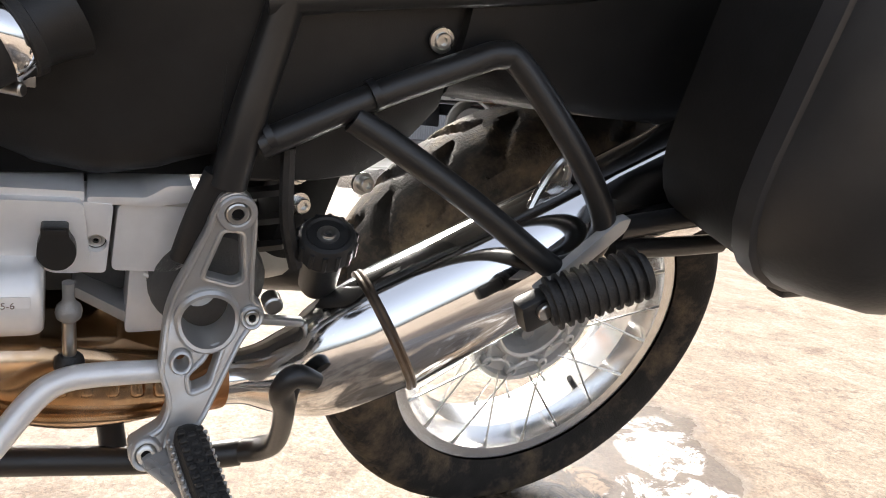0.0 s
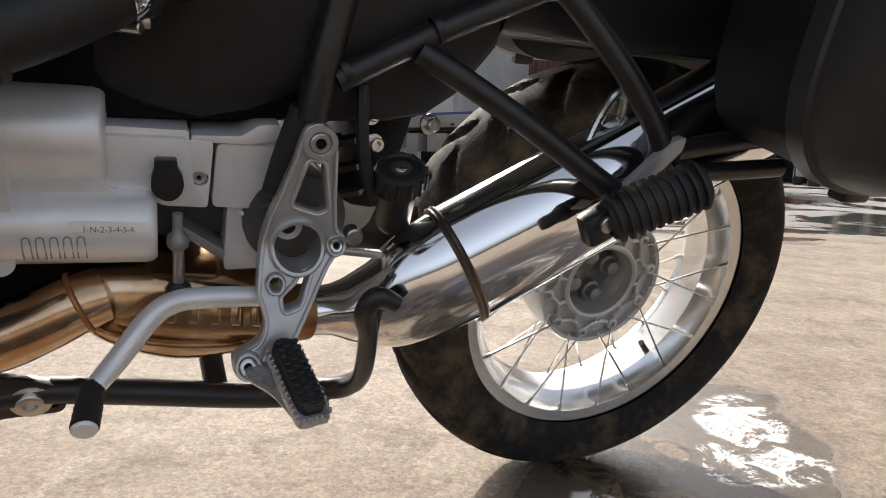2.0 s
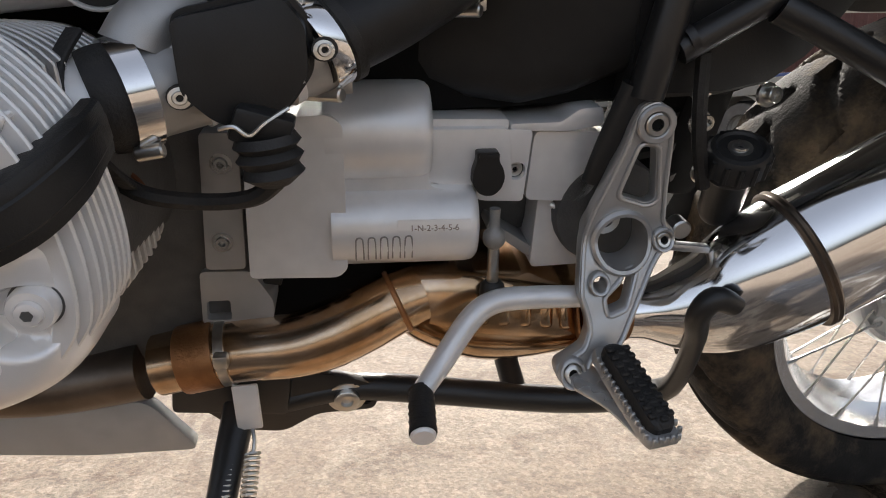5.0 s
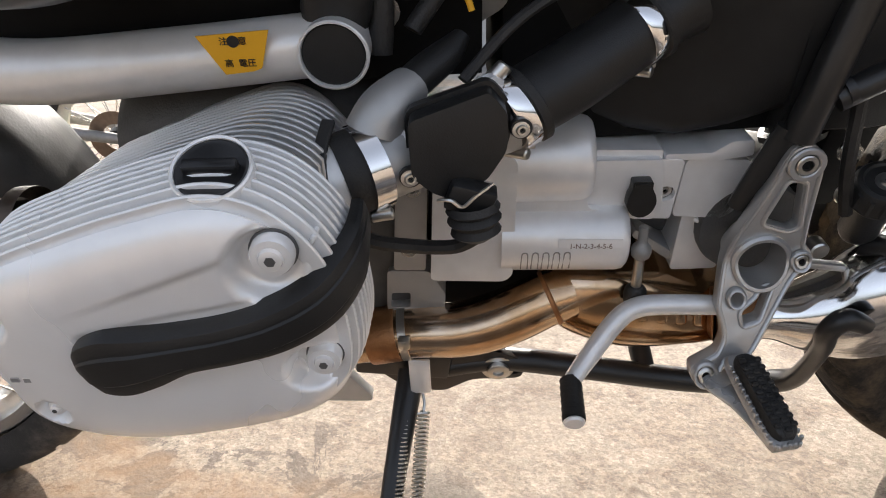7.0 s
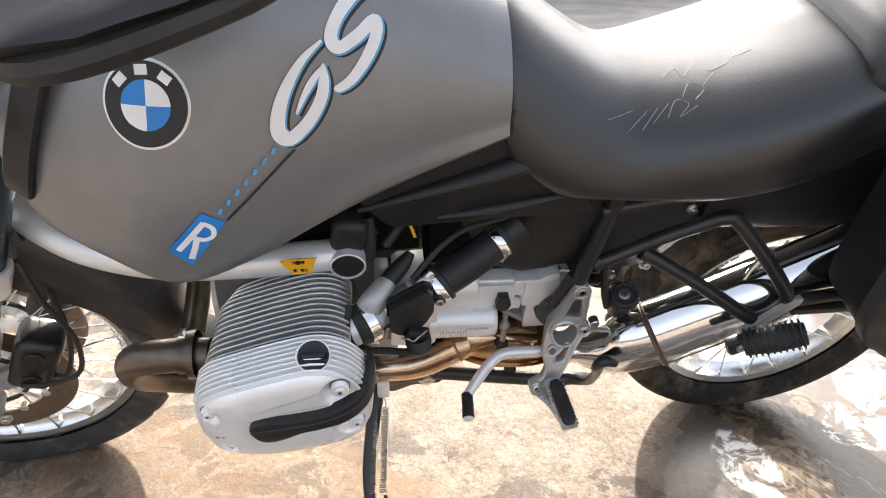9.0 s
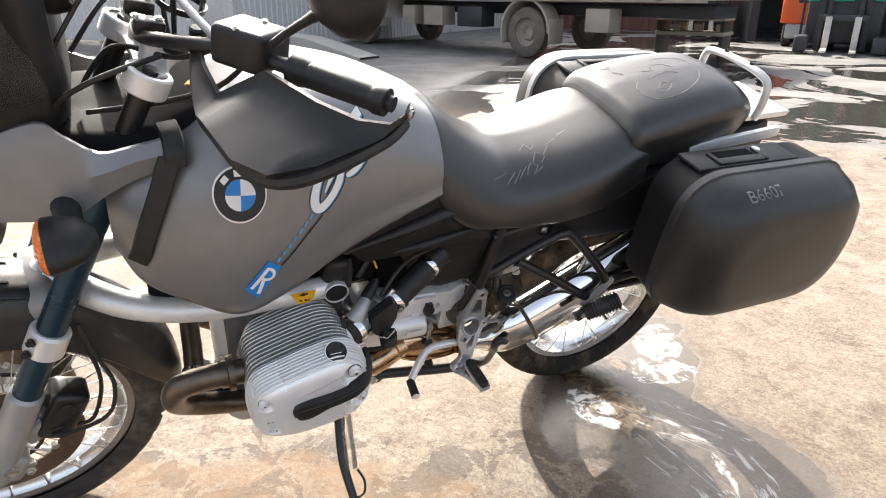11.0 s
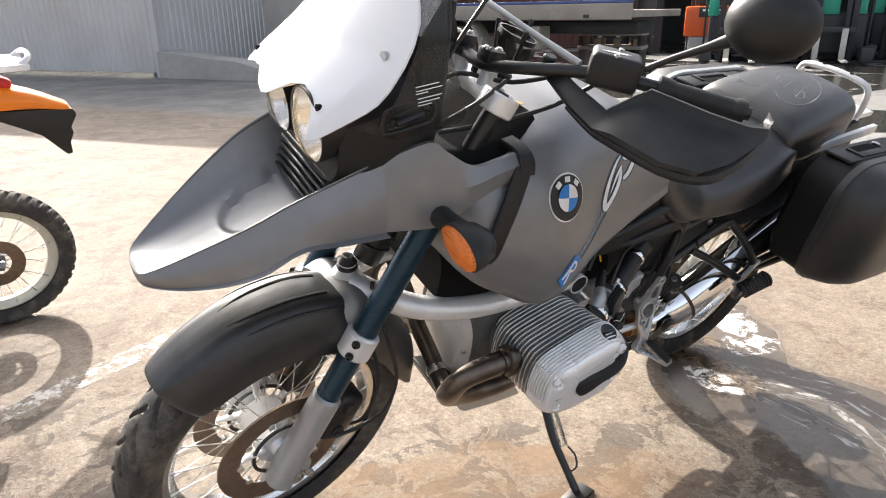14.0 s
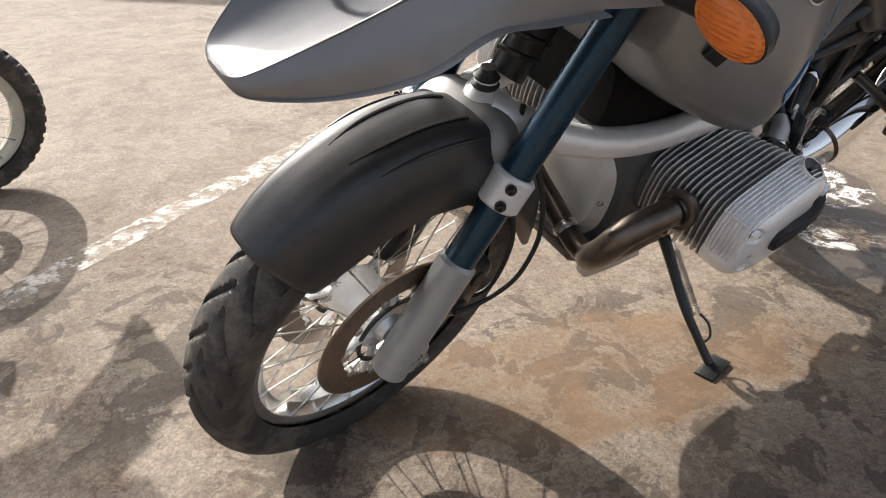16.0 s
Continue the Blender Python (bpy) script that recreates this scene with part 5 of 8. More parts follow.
def cover_depth(x, z, k):
    """How far the cover's skin stands out at a place on its face."""
    y = 0.301 + 0.0735 * (1 - min(1.0, k) ** 4.6) ** (1 / 4.6)
    # the lower panel lies back below a slanting crease
    crease = 0.600 + (x + 0.955) * 0.36
    y -= 0.0034 * ease(-0.965, -0.875, x) * ease(0.003, -0.004, z - crease) * ease(0.515, 0.560, z) * ease(1.0, 0.9, k)
    # the channel for the plug lead
    mid = float(np.interp(x, [-0.945, -0.884, -0.834, -0.806], [0.570, 0.5825, 0.592, 0.603]))
    if x > -0.945:
        y -= 0.0016 * ease(0.021, 0.017, abs(z - mid))
    for bx, bz, rx, rz, floor, _, _, _ in BOWLS:
        e = math.hypot((x - bx) / rx, (z - bz) / rz)
        if e < 1.26:
            y += (min(y, floor) - y) * ease(1.24, 0.82, e)
    return y


def cover_bm(s):
    ks = [1.0, 0.9985, 0.995, 0.989, 0.981, 0.971, 0.959, 0.946, 0.932, 0.917, 0.901] + [0.885 - 0.0205 * i for i in range(43)]
    rings = []
    for k in ks:
        loop = []
        for p, q in zip(cover_loop(k, 0.0, 15), cover_loop(k, -0.0055, 15)):
            w = ease(0.520, 0.548, p[1]) * ease(0.905, 0.93, k)
            loop.append((p[0] + (q[0] - p[0]) * w, p[1] + (q[1] - p[1]) * w))
        rings.append([(x, s * cover_depth(x, z, k), z) for x, z in loop])
    return skin(bmesh.new(), rings)


def swept(stations, bm=None):
    """A flat bar along stations of (place, outward normal, width, thickness), its back edge on the path."""
    rings = []
    C = curve_points([(*p, *n, w, h) for p, n, w, h in stations], 6)
    for i, c in enumerate(C):
        d = Vector(C[min(i + 1, len(C) - 1)][:3] - C[max(i - 1, 0)][:3]).normalized()
        n = Vector(c[3:6]).normalized()
        w = d.cross(n).normalized()
        n = w.cross(d).normalized()
        p, a, h = Vector(c[:3]), c[6] / 2, c[7]
        rings.append([p + w * (a * u) + n * (h * v) for u, v in ((-1, -0.6), (-1, 0.45), (-0.90, 0.85), (-0.62, 1.0), (-0.5, 1.0), (-0.42, 1.12), (0.42, 1.12), (0.5, 1.0), (0.62, 1.0), (0.90, 0.85), (1, 0.45), (1, -0.6))])
    return skin(bm or bmesh.new(), rings)


for s in (-1, 1):
    cyl = tpart("cylinder", skin_rings([[(x, s * y, z) for x, z in cover_loop(0.86, 0, 6, (0.301 - y) * 0.165)] for y in (0.10, 0.30)]), SHADED_ALU, None, "finned silver cylinder and head")
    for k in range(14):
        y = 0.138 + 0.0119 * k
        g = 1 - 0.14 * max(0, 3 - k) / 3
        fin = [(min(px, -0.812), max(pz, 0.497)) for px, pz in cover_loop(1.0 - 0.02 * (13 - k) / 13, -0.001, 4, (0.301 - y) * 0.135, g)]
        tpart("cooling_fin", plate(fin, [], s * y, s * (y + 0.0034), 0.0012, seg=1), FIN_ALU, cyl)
    tpart("head_joint", plate(cover_loop(0.985, 0, 5), [], s * 0.2975, s * 0.3012, 0), SHADED_ALU, cyl)
    cover = tpart("valve_cover", cover_bm(s), COVER_SILVER, cyl, "silver ribbed valve cover", 50)
    for k in range(8):
        y = 0.3035 + 0.0073 * k
        kk = (1 - ((y - 0.301) / 0.0735) ** 4.6) ** (1 / 4.6)
        inner, outer = cover_loop(kk, -0.010, 6), cover_loop(kk, 0.0036 - 0.0002 * k, 6)
        # they run over the top and fade out low on the back and front
        rib = [(a[0] + (b[0] - a[0]) * w, a[1] + (b[1] - a[1]) * w) for a, b in zip(cover_loop(kk, -0.0035, 6), outer) for w in (ease(0.520, 0.548, b[1]),)]
        tpart("cover_rib", plate(rib, [inner], s * y, s * (y + 0.0028), 0.0009, seg=1), COVER_SILVER, cover)
    for x, z in ((-0.8075, 0.6360), (-1.0135, 0.6110)):
        u = Vector((x - MIDDLE[0], z - MIDDLE[1])).normalized() * 0.0035
        tpart("corner_rib", box((0.0034, 0.050, 0.0075), (x + u.x * 0.4, s * 0.327, z + u.y * 0.4), (0, 30 if x > -0.9 else -40, 0), 0.001, 1), COVER_SILVER, cover)
    for _, _, _, _, floor, x, z, r in BOWLS:
        ax = Vector((0.05, s, 0.05)).normalized()
        c = Vector((x, s * (floor + 0.003), z))
        cb = tpart("cover_bolt", lathe([(-0.002, r), (0.0070, r), (0.0092, r * 0.90), (0.0098, r * 0.62), (0.0094, r * 0.56), (0.0118, r * 0.50), (0.0124, r * 0.36), (0.0124, 0)], c, ax, 36), COVER_SILVER, cover, "silver socket-head cover bolt")
        tpart("socket", lathe([(0.0115, r * 0.26), (0.0126, r * 0.26), (0.0126, 0)], c, ax, 6), SHADED_ALU, cb)
        # dark ring paints the shaded gap round the bolt head
        tpart("bolt_gap", lathe([(-0.0004, r * 1.10), (0.0012, r * 1.10), (0.0012, r * 0.9)], c, ax, 32), SHADED_ALU, cb)
    Y = lambda y: s * y
    side, back = (0, s, 0), (0.9, s * 0.6, 0.1)
    tpart("plug_cover", swept([((-0.948, Y(0.3720), 0.566), side, 0.010, 0.006), ((-0.941, Y(0.3720), 0.568), side, 0.036, 0.010), ((-0.925, Y(0.3725), 0.571), side, 0.046, 0.0115), ((-0.907, Y(0.3730), 0.575), side, 0.040, 0.0118), ((-0.884, Y(0.3730), 0.5815), side, 0.0295, 0.0120), ((-0.856, Y(0.3725), 0.5870), side, 0.0280, 0.0120), ((-0.829, Y(0.3700), 0.5940), (0.15, s, 0), 0.0295, 0.0115), ((-0.806, Y(0.3610), 0.6030), (0.5, s * 0.9, 0), 0.0310, 0.0100), ((-0.7925, Y(0.3450), 0.6125), back, 0.0300, 0.008), ((-0.7870, Y(0.3270), 0.6190), (1, s * 0.35, 0.05), 0.028, 0.006), ((-0.7870, Y(0.3040), 0.6220), (1, s * 0.1, 0.05), 0.028, 0.005)]), BLACK_PLASTIC, cover, "black plug lead cover", 30)
    rimring = Vector((0, s * 0.42, 0.9)).normalized()
    capc = Vector((-0.8570, s * 0.3385, 0.6750))
    tpart("filler_rim", lathe([(-0.016, 0.0215), (0.0008, 0.0226), (0.0018, 0.0216), (0.0010, 0.0203), (-0.006, 0.0196), (-0.006, 0)], capc, rimring, 36), COVER_SILVER, cover)
    fc = tpart("oil_filler_cap", lathe([(-0.007, 0), (-0.007, 0.0200), (0.0002, 0.0200), (0.0006, 0.0188), (-0.0002, 0.0170), (-0.0002, 0)], capc, rimring, 32), BLACK_GLOSS, cover, "black oil filler cap")
    tpart("cap_grip", box((0.030, 0.007, 0.008), capc + rimring * 0.002, (-s * 25, 0, 0), 0.0018), BLACK_GLOSS, fc)
    if s < 0:
        for k in range(7):
            tpart("raised_mark", box((0.005, 0.001, 0.003), (-0.995 + 0.0082 * k, -0.3705 - 0.0004 * k, 0.553), (0, 0, 0), 0), ALU_MID, cover)

# telelever arm
for s in (-1, 1):
    arm = bpart("telelever_arm", tube([(-1.335, s * 0.02, 0.715), (-1.29, s * 0.058, 0.697), (-1.20, s * 0.108, 0.672), (-1.08, s * 0.138, 0.662), (-0.95, s * 0.155, 0.673), (-0.828, s * 0.160, 0.6845)], [0.031, 0.030, 0.028, 0.027, 0.0255, 0.0245], 18, flat=0.95), ALU_CAST, None, "silver cast telelever arm")
    bpart("pivot_ring", lathe([(-0.045, 0.0235), (-0.004, 0.0245), (0.002, 0.0250), (0.003, 0.0240), (0.003, 0.0228), (-0.001, 0.0222), (-0.001, 0)], (-0.8185, s * 0.186, 0.684), (0, s, 0), 36), ALU_CAST, arm)
    bpart("pivot_mount", box((0.050, 0.07, 0.060), (-0.815, s * 0.140, 0.722), (0, 10, 0), 0.014, 3), BLACK_PLASTIC, arm, "dark grey swing arm mount")
    bpart("pivot_cap", rod((-0.8185, s * 0.184, 0.684), (-0.8185, s * 0.1866, 0.684), 0.0221, 30, bevel=0.001), BLACK_PLASTIC, arm, "black plastic pivot cap")
    if s < 0:
        stick = bpart("warning_sticker", plate([(-0.9115, 0.700), (-0.8605, 0.703), (-0.8695, 0.676), (-0.8755, 0.674), (-0.8955, 0.672)], [], -0.1850, -0.1865, 0), YELLOW, arm, "yellow high voltage warning sticker")
        bpart("warning_print", writing("注    意", 0.0062, on_left(-0.886, -0.1869, 0.6958), 0.0003), INK, stick)
        bpart("warning_print", writing("高  電圧", 0.0062, on_left(-0.8835, -0.1869, 0.6800), 0.0003), INK, stick)
        bpart("round_mark", rod((-0.886, -0.1860, 0.6958), (-0.886, -0.1872, 0.6958), 0.0042, 18), INK, stick)
bpart("ball_joint", lathe([(0, 0), (0, 0.036), (0.02, 0.034), (0.03, 0.02), (0.05, 0.018), (0.052, 0)], (-1.335, -0.005, 0.712), (0, 0, 1), 24), ALU_CAST)
bpart("joint_boot", lathe([(0, 0.02), (0.006, 0.023), (0.012, 0.018), (0.018, 0.021), (0.024, 0.015), (0.032, 0.012), (0.032, 0)], (-1.335, -0.005, 0.742), (0, 0, 1), 20), RUBBER)
bpart("shock_body", rod((-1.29, 0.0, 0.75), (-1.16, 0.0, 1.0), 0.030, 20), BLACK_PLASTIC)
bpart("shock_spring", helix((-1.28, 0.0, 0.77), (-1.16, 0.0, 1.0), 0.031, 0.005, 9), BLACK_PAINT)

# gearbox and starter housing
gear = tpart("gearbox", box((0.36, 0.13, 0.13), (-0.66, 0.0, 0.505), (0, 0, 0), 0.02), SHADED_ALU, None, "silver cast gearbox casing")
tpart("rear_flange", plate(rounded([(-0.791, 0.456), (-0.760, 0.455), (-0.753, 0.568), (-0.781, 0.569)], 0.004), [], -0.135, -0.05, 0.004, seg=3), ALU_MID, gear)
tpart("lower_flange", plate(rounded([(-0.802, 0.402), (-0.744, 0.400), (-0.742, 0.421), (-0.757, 0.450), (-0.798, 0.452)], 0.005), [rounded([(-0.798, 0.406), (-0.778, 0.405), (-0.777, 0.424), (-0.796, 0.424)], 0.003)], -0.130, -0.06, 0.004, seg=2), ALU_MID, gear)
tpart("cover_front", plate(rounded([(-0.755, 0.454), (-0.748, 0.574), (-0.738, 0.582), (-0.686, 0.584), (-0.676, 0.576), (-0.678, 0.458), (-0.686, 0.451)], 0.005), [], -0.150, -0.05, 0.008, seg=4), ALU_CAST, gear, "silver alternator side cover")
tpart("starter_cover", lathe([(0, 0), (0, 0.0390), (0.060, 0.0390), (0.073, 0.0385), (0.078, 0.0368), (0.081, 0.034), (0.081, 0)], (-0.690, -0.1115, 0.5605), (1, 0, 0.0), 56), ALU_CAST, gear, "silver starter cover", 50)
low_cover = tpart("lower_cover", lathe([(0, 0), (0, 0.0335), (0.108, 0.0335), (0.1135, 0.0322), (0.1165, 0.029), (0.1165, 0)], (-0.689, -0.1235, 0.4870), (1, 0, -0.02), 56), ALU_CAST, gear, "silver cylindrical cover with embossed notches", 50)
tpart("cover_web", plate(rounded([(-0.69, 0.455), (-0.574, 0.456), (-0.574, 0.512), (-0.611, 0.520), (-0.611, 0.585), (-0.69, 0.585)], 0.006), [], -0.134, -0.06, 0.003), ALU_CAST, gear)
lbl = tpart("gear_label", plate(rounded([(-0.638, 0.5015), (-0.580, 0.5000), (-0.580, 0.4915), (-0.638, 0.4930)], 0.001), [], -0.1545, -0.1572, 0.0004, seg=1), ALU_CAST, low_cover, "silver gear pattern label")
lbl.data.transform(Matrix.Translation((0, -0.1235, 0.487)) @ Matrix.Rotation(radians(-16), 4, "X") @ Matrix.Translation((0, 0.1235, -0.4965)))
tpart("gear_print", writing("1-N-2-3-4-5-6", 0.0068, on_left(-0.609, -0.1576, 0.4940, -1), 0.0003), GREY_INK, lbl).data.transform(Matrix.Translation((0, -0.1235, 0.487)) @ Matrix.Rotation(radians(-16), 4, "X") @ Matrix.Translation((0, 0.1235, -0.4965)))
for k in range(5):
    x = -0.668 + 0.0096 * k
    tpart("notch", tube([(x - 0.0030, -0.1520, 0.467), (x - 0.0030, -0.1560, 0.480), (x - 0.002, -0.1570, 0.4875), (x + 0.002, -0.1570, 0.4875), (x + 0.0030, -0.1560, 0.480), (x + 0.0030, -0.1520, 0.467)], 0.0007, 5, 4), ALU_DULL, low_cover)
mid = tpart("mid_casing", plate(rounded([(-0.616, 0.564), (-0.546, 0.563), (-0.541, 0.512), (-0.547, 0.502), (-0.569, 0.503), (-0.580, 0.514), (-0.616, 0.522)], 0.005), [], -0.126, -0.04, 0.0045, seg=4), ALU_CAST, gear)
step = tpart("casing_step", plate(rounded([(-0.552, 0.561), (-0.525, 0.559), (-0.530, 0.498), (-0.566, 0.500)], 0.004), [ring2(-0.5370, 0.525, 0.0078, 20)], -0.1195, -0.08, 0.003, seg=3), ALU_CAST, mid)
tpart("casing_step", plate(rounded([(-0.616, 0.570), (-0.545, 0.568), (-0.545, 0.560), (-0.616, 0.560)], 0.002), [], -0.117, -0.05, 0.003), ALU_CAST, mid)
rc = tpart("rear_casing", plate(rounded([(-0.5215, 0.556), (-0.463, 0.554), (-0.459, 0.520), (-0.468, 0.501), (-0.477, 0.493), (-0.526, 0.496)], 0.006), [], -0.112, -0.03, 0.006, seg=4), ALU_CAST, gear)
tpart("casing_foot", plate(rounded([(-0.511, 0.497), (-0.471, 0.497), (-0.466, 0.425), (-0.514, 0.424)], 0.006), [], -0.100, -0.03, 0.008, seg=3), ALU_CAST, gear)
tpart("casing_rib", tube([(-0.500, -0.103, 0.487), (-0.492, -0.106, 0.485), (-0.482, -0.105, 0.487)], 0.0028, 8), ALU_CAST, rc)
tpart("casing_rib", plate(rounded([(-0.555, 0.462), (-0.514, 0.432), (-0.500, 0.424), (-0.500, 0.434), (-0.514, 0.443), (-0.552, 0.470)], 0.003), [], -0.094, -0.03, 0.003), ALU_MID, gear)
tpart("casing_lip", plate(rounded([(-0.543, 0.5645), (-0.502, 0.5650), (-0.487, 0.5755), (-0.468, 0.5765), (-0.466, 0.562), (-0.496, 0.5575), (-0.543, 0.559)], 0.003), [], -0.1185, -0.06, 0.002), ALU_CAST, rc)
plug = tpart("filler_plug", plate(rounded([(-0.5735, 0.5475), (-0.5550, 0.5475), (-0.5555, 0.5400), (-0.5515, 0.5335), (-0.5500, 0.5255), (-0.5525, 0.5170), (-0.5580, 0.5115), (-0.5650, 0.5105), (-0.5720, 0.5140), (-0.5765, 0.5215), (-0.5760, 0.5310), (-0.5730, 0.5400)], 0.003), [], -0.124, -0.1365, 0.004, seg=3), BLACK_PLASTIC, gear, "black rubber filler plug")
tpart("plug_lip", plate(rounded([(-0.5715, 0.5460), (-0.5570, 0.5460), (-0.5570, 0.5425), (-0.5715, 0.5425)], 0.001), [], -0.136, -0.1385, 0.0006), BLACK_PLASTIC, plug)
tpart("bore", rod((-0.537, -0.100, 0.525), (-0.537, -0.112, 0.525), 0.0078, 20), DARK, step)
tpart("casing_bolt", bolt((-0.537, -0.112, 0.525), (0, -1, 0), 0.0045, 0.003), STEEL, step)
for x, y, z in ((-0.742, -0.118, 0.437), (-0.722, -0.112, 0.441), (-0.700, -0.112, 0.443)):
    tpart("clip", box((0.016, 0.010, 0.010), (x, y, z), (0, 12, 0), 0.002), BLACK_PLASTIC, gear)
for x, z in ((-0.768, 0.545), (-0.775, 0.480)):
    tpart("flange_bolt", bolt((x, -0.135, z), (0, -1, 0), 0.0055, 0.004), STEEL, gear)
# solid near-black fillers stand in for the shade between frame and gearbox
bpart("frame_web", body([(-1.17, [(0, 0.80), (0.08, 0.80), (0.11, 0.78), (0.11, 0.70), (0.08, 0.69), (0, 0.69)]), (-1.05, [(0, 0.80), (0.10, 0.80), (0.125, 0.78), (0.125, 0.66), (0.10, 0.65), (0, 0.65)]), (-0.72, [(0, 0.82), (0.09, 0.82), (0.115, 0.80), (0.11, 0.65), (0.08, 0.64), (0, 0.64)])], 3, 3), DARK, None, "near-black filler for the shade among the frame members under the tank")
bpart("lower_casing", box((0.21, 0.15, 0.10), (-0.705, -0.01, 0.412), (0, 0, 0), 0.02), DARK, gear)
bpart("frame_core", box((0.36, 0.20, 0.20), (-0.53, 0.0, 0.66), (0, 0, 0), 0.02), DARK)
airbox = bpart("airbox", body([(-0.68, [(0, 0.86), (0.08, 0.86), (0.11, 0.82), (0.092, 0.66), (0.08, 0.60), (0, 0.60)]), (-0.56, [(0, 0.86), (0.11, 0.86), (0.135, 0.82), (0.118, 0.63), (0.105, 0.572), (0, 0.572)]), (-0.455, [(0, 0.84), (0.11, 0.84), (0.135, 0.80), (0.132, 0.63), (0.10, 0.60), (0, 0.60)])], 3, 4), BLACK_PLASTIC, None, "black plastic airbox")
for s in (-1, 1):
    bpart("side_trim", plate(rounded([(-0.80, 0.785), (-0.717, 0.862), (-0.625, 0.925), (-0.585, 0.91), (-0.500, 0.775), (-0.48, 0.745), (-0.62, 0.742), (-0.76, 0.735)], 0.012), [], s * 0.13, s * 0.166, 0.010, seg=3), BLACK_PLASTIC, None, "black moulded side trim under the seat")
    bpart("trim_ridge", tube([(-0.80, s * 0.162, 0.768), (-0.70, s * 0.167, 0.805), (-0.60, s * 0.168, 0.840), (-0.56, s * 0.166, 0.845)], [0.006, 0.014, 0.018, 0.010], 10, flat=0.8), BLACK_PLASTIC)
    bpart("trim_ridge", tube([(-0.70, s * 0.162, 0.748), (-0.62, s * 0.166, 0.765), (-0.52, s * 0.164, 0.785)], [0.006, 0.012, 0.008], 10, flat=0.8), BLACK_PLASTIC)
    duct = bpart("intake_hose", tube([(-0.710, s * 0.195, 0.636), (-0.675, s * 0.178, 0.650), (-0.640, s * 0.162, 0.667), (-0.600, s * 0.143, 0.687), (-0.580, s * 0.134, 0.697)], [0.0265, 0.0270, 0.0270, 0.0265, 0.030], 26), BLACK_PLASTIC, None, "black rubber intake hose")
    hd = Vector((0.84, -s * 0.40, 0.38)).normalized()
    for c, r in ((Vector((-0.704, s * 0.192, 0.638)), 0.029), (Vector((-0.6145, s * 0.150, 0.680)), 0.0275)):
        cl = bpart("hose_clamp", lathe([(-0.0065, r - 0.003), (-0.0065, r), (-0.005, r + 0.0008), (0.005, r + 0.0008), (0.0065, r), (0.0065, r - 0.003)], c, hd, 40, closed=True), CHROME, duct, "bright steel hose clamp")
        bpart("clamp_screw", rod(c + Vector((-0.010, -s * 0.004, -r - 0.003)), c + Vector((0.012, s * 0.010, -r - 0.002)), 0.0045, 10, bevel=0.001), STEEL, cl)
        bpart("clamp_tail", box((0.012, 0.003, 0.010), c + Vector((0.012, -s * 0.004, -r + 0.001)), (0, 0, 0), 0.001), STEEL, cl)
        bpart("hose_lip", lathe([(0.006, r - 0.002), (0.007, r + 0.002), (0.013, r + 0.002), (0.015, r - 0.003)], c, hd, 36), RUBBER, duct)
    tb = bpart("throttle_body", tube([(-0.795, s * 0.238, 0.622), (-0.76, s * 0.220, 0.626), (-0.73, s * 0.202, 0.629), (-0.700, s * 0.184, 0.632)], [0.0275, 0.026, 0.025, 0.026], 26), ALU_MID, None, "silver throttle body")
    for q in (0.25, 0.7):
        c = Vector((-0.795, s * 0.238, 0.622)).lerp(Vector((-0.700, s * 0.184, 0.632)), q)
        bpart("body_flange", lathe([(-0.003, 0.023), (-0.003, 0.0285), (0.003, 0.0285), (0.003, 0.023)], c, hd, 30, closed=True), ALU_CAST, tb)
    boot = bpart("intake_boot", tube([(-0.813, s * 0.2450, 0.6180), (-0.805, s * 0.2420, 0.6197), (-0.794, s * 0.238, 0.622)], [0.0285, 0.0300, 0.0290], 28), RUBBER, tb, "black rubber intake boot")
    bpart("inlet_stub", tube([(-0.852, s * 0.256, 0.609), (-0.83, s * 0.251, 0.614), (-0.812, s * 0.245, 0.618)], [0.029, 0.027, 0.0265], 24), ALU_CAST, tb)
    bpart("boot_clamp", lathe([(-0.0065, 0.028), (-0.0065, 0.0315), (0.0065, 0.0315), (0.0065, 0.028)], (-0.797, s * 0.240, 0.622), (0.87, -s * 0.48, 0.1), 36, closed=True), CHROME, tb, "bright steel hose clamp")
    bpart("clamp_screw", rod((-0.794, s * 0.258, 0.593), (-0.780, s * 0.258, 0.595), 0.0045, 10, bevel=0.001), STEEL, tb)
    bpart("boot_strap", strip([(-0.818, s * 0.236, 0.655), (-0.822, s * 0.262, 0.638), (-0.816, s * 0.273, 0.612), (-0.806, s * 0.260, 0.584), (-0.802, s * 0.245, 0.570)], 0.009, 0.003, (-0.2, s, 0.1)), RUBBER, tb)
    shape = rounded([(-0.758, 0.664), (-0.7045, 0.673), (-0.692, 0.656), (-0.692, 0.630), (-0.706, 0.612), (-0.731, 0.604), (-0.744, 0.612), (-0.757, 0.627)], 0.005)
    sc_bm = plate(shape, [], -0.020, 0.0, 0.0035, seg=2)
    lip_bm = plate([tuple(p) for p in offset(shape, -0.003)], [], -0.024, -0.016, 0.0015, seg=1)
    for bm_ in (sc_bm, lip_bm):
        for v in bm_.verts:
            v.co.y = s * (0.249 + v.co.y - 0.46 * (v.co.x + 0.725) - 0.10 * (v.co.z - 0.640))
    sc = tpart("sensor_cover", sc_bm, BLACK_PLASTIC, tb, "black plastic throttle sensor cover", 30)
    tpart("cover_lip", lip_bm, BLACK_PLASTIC, sc, "", 30)
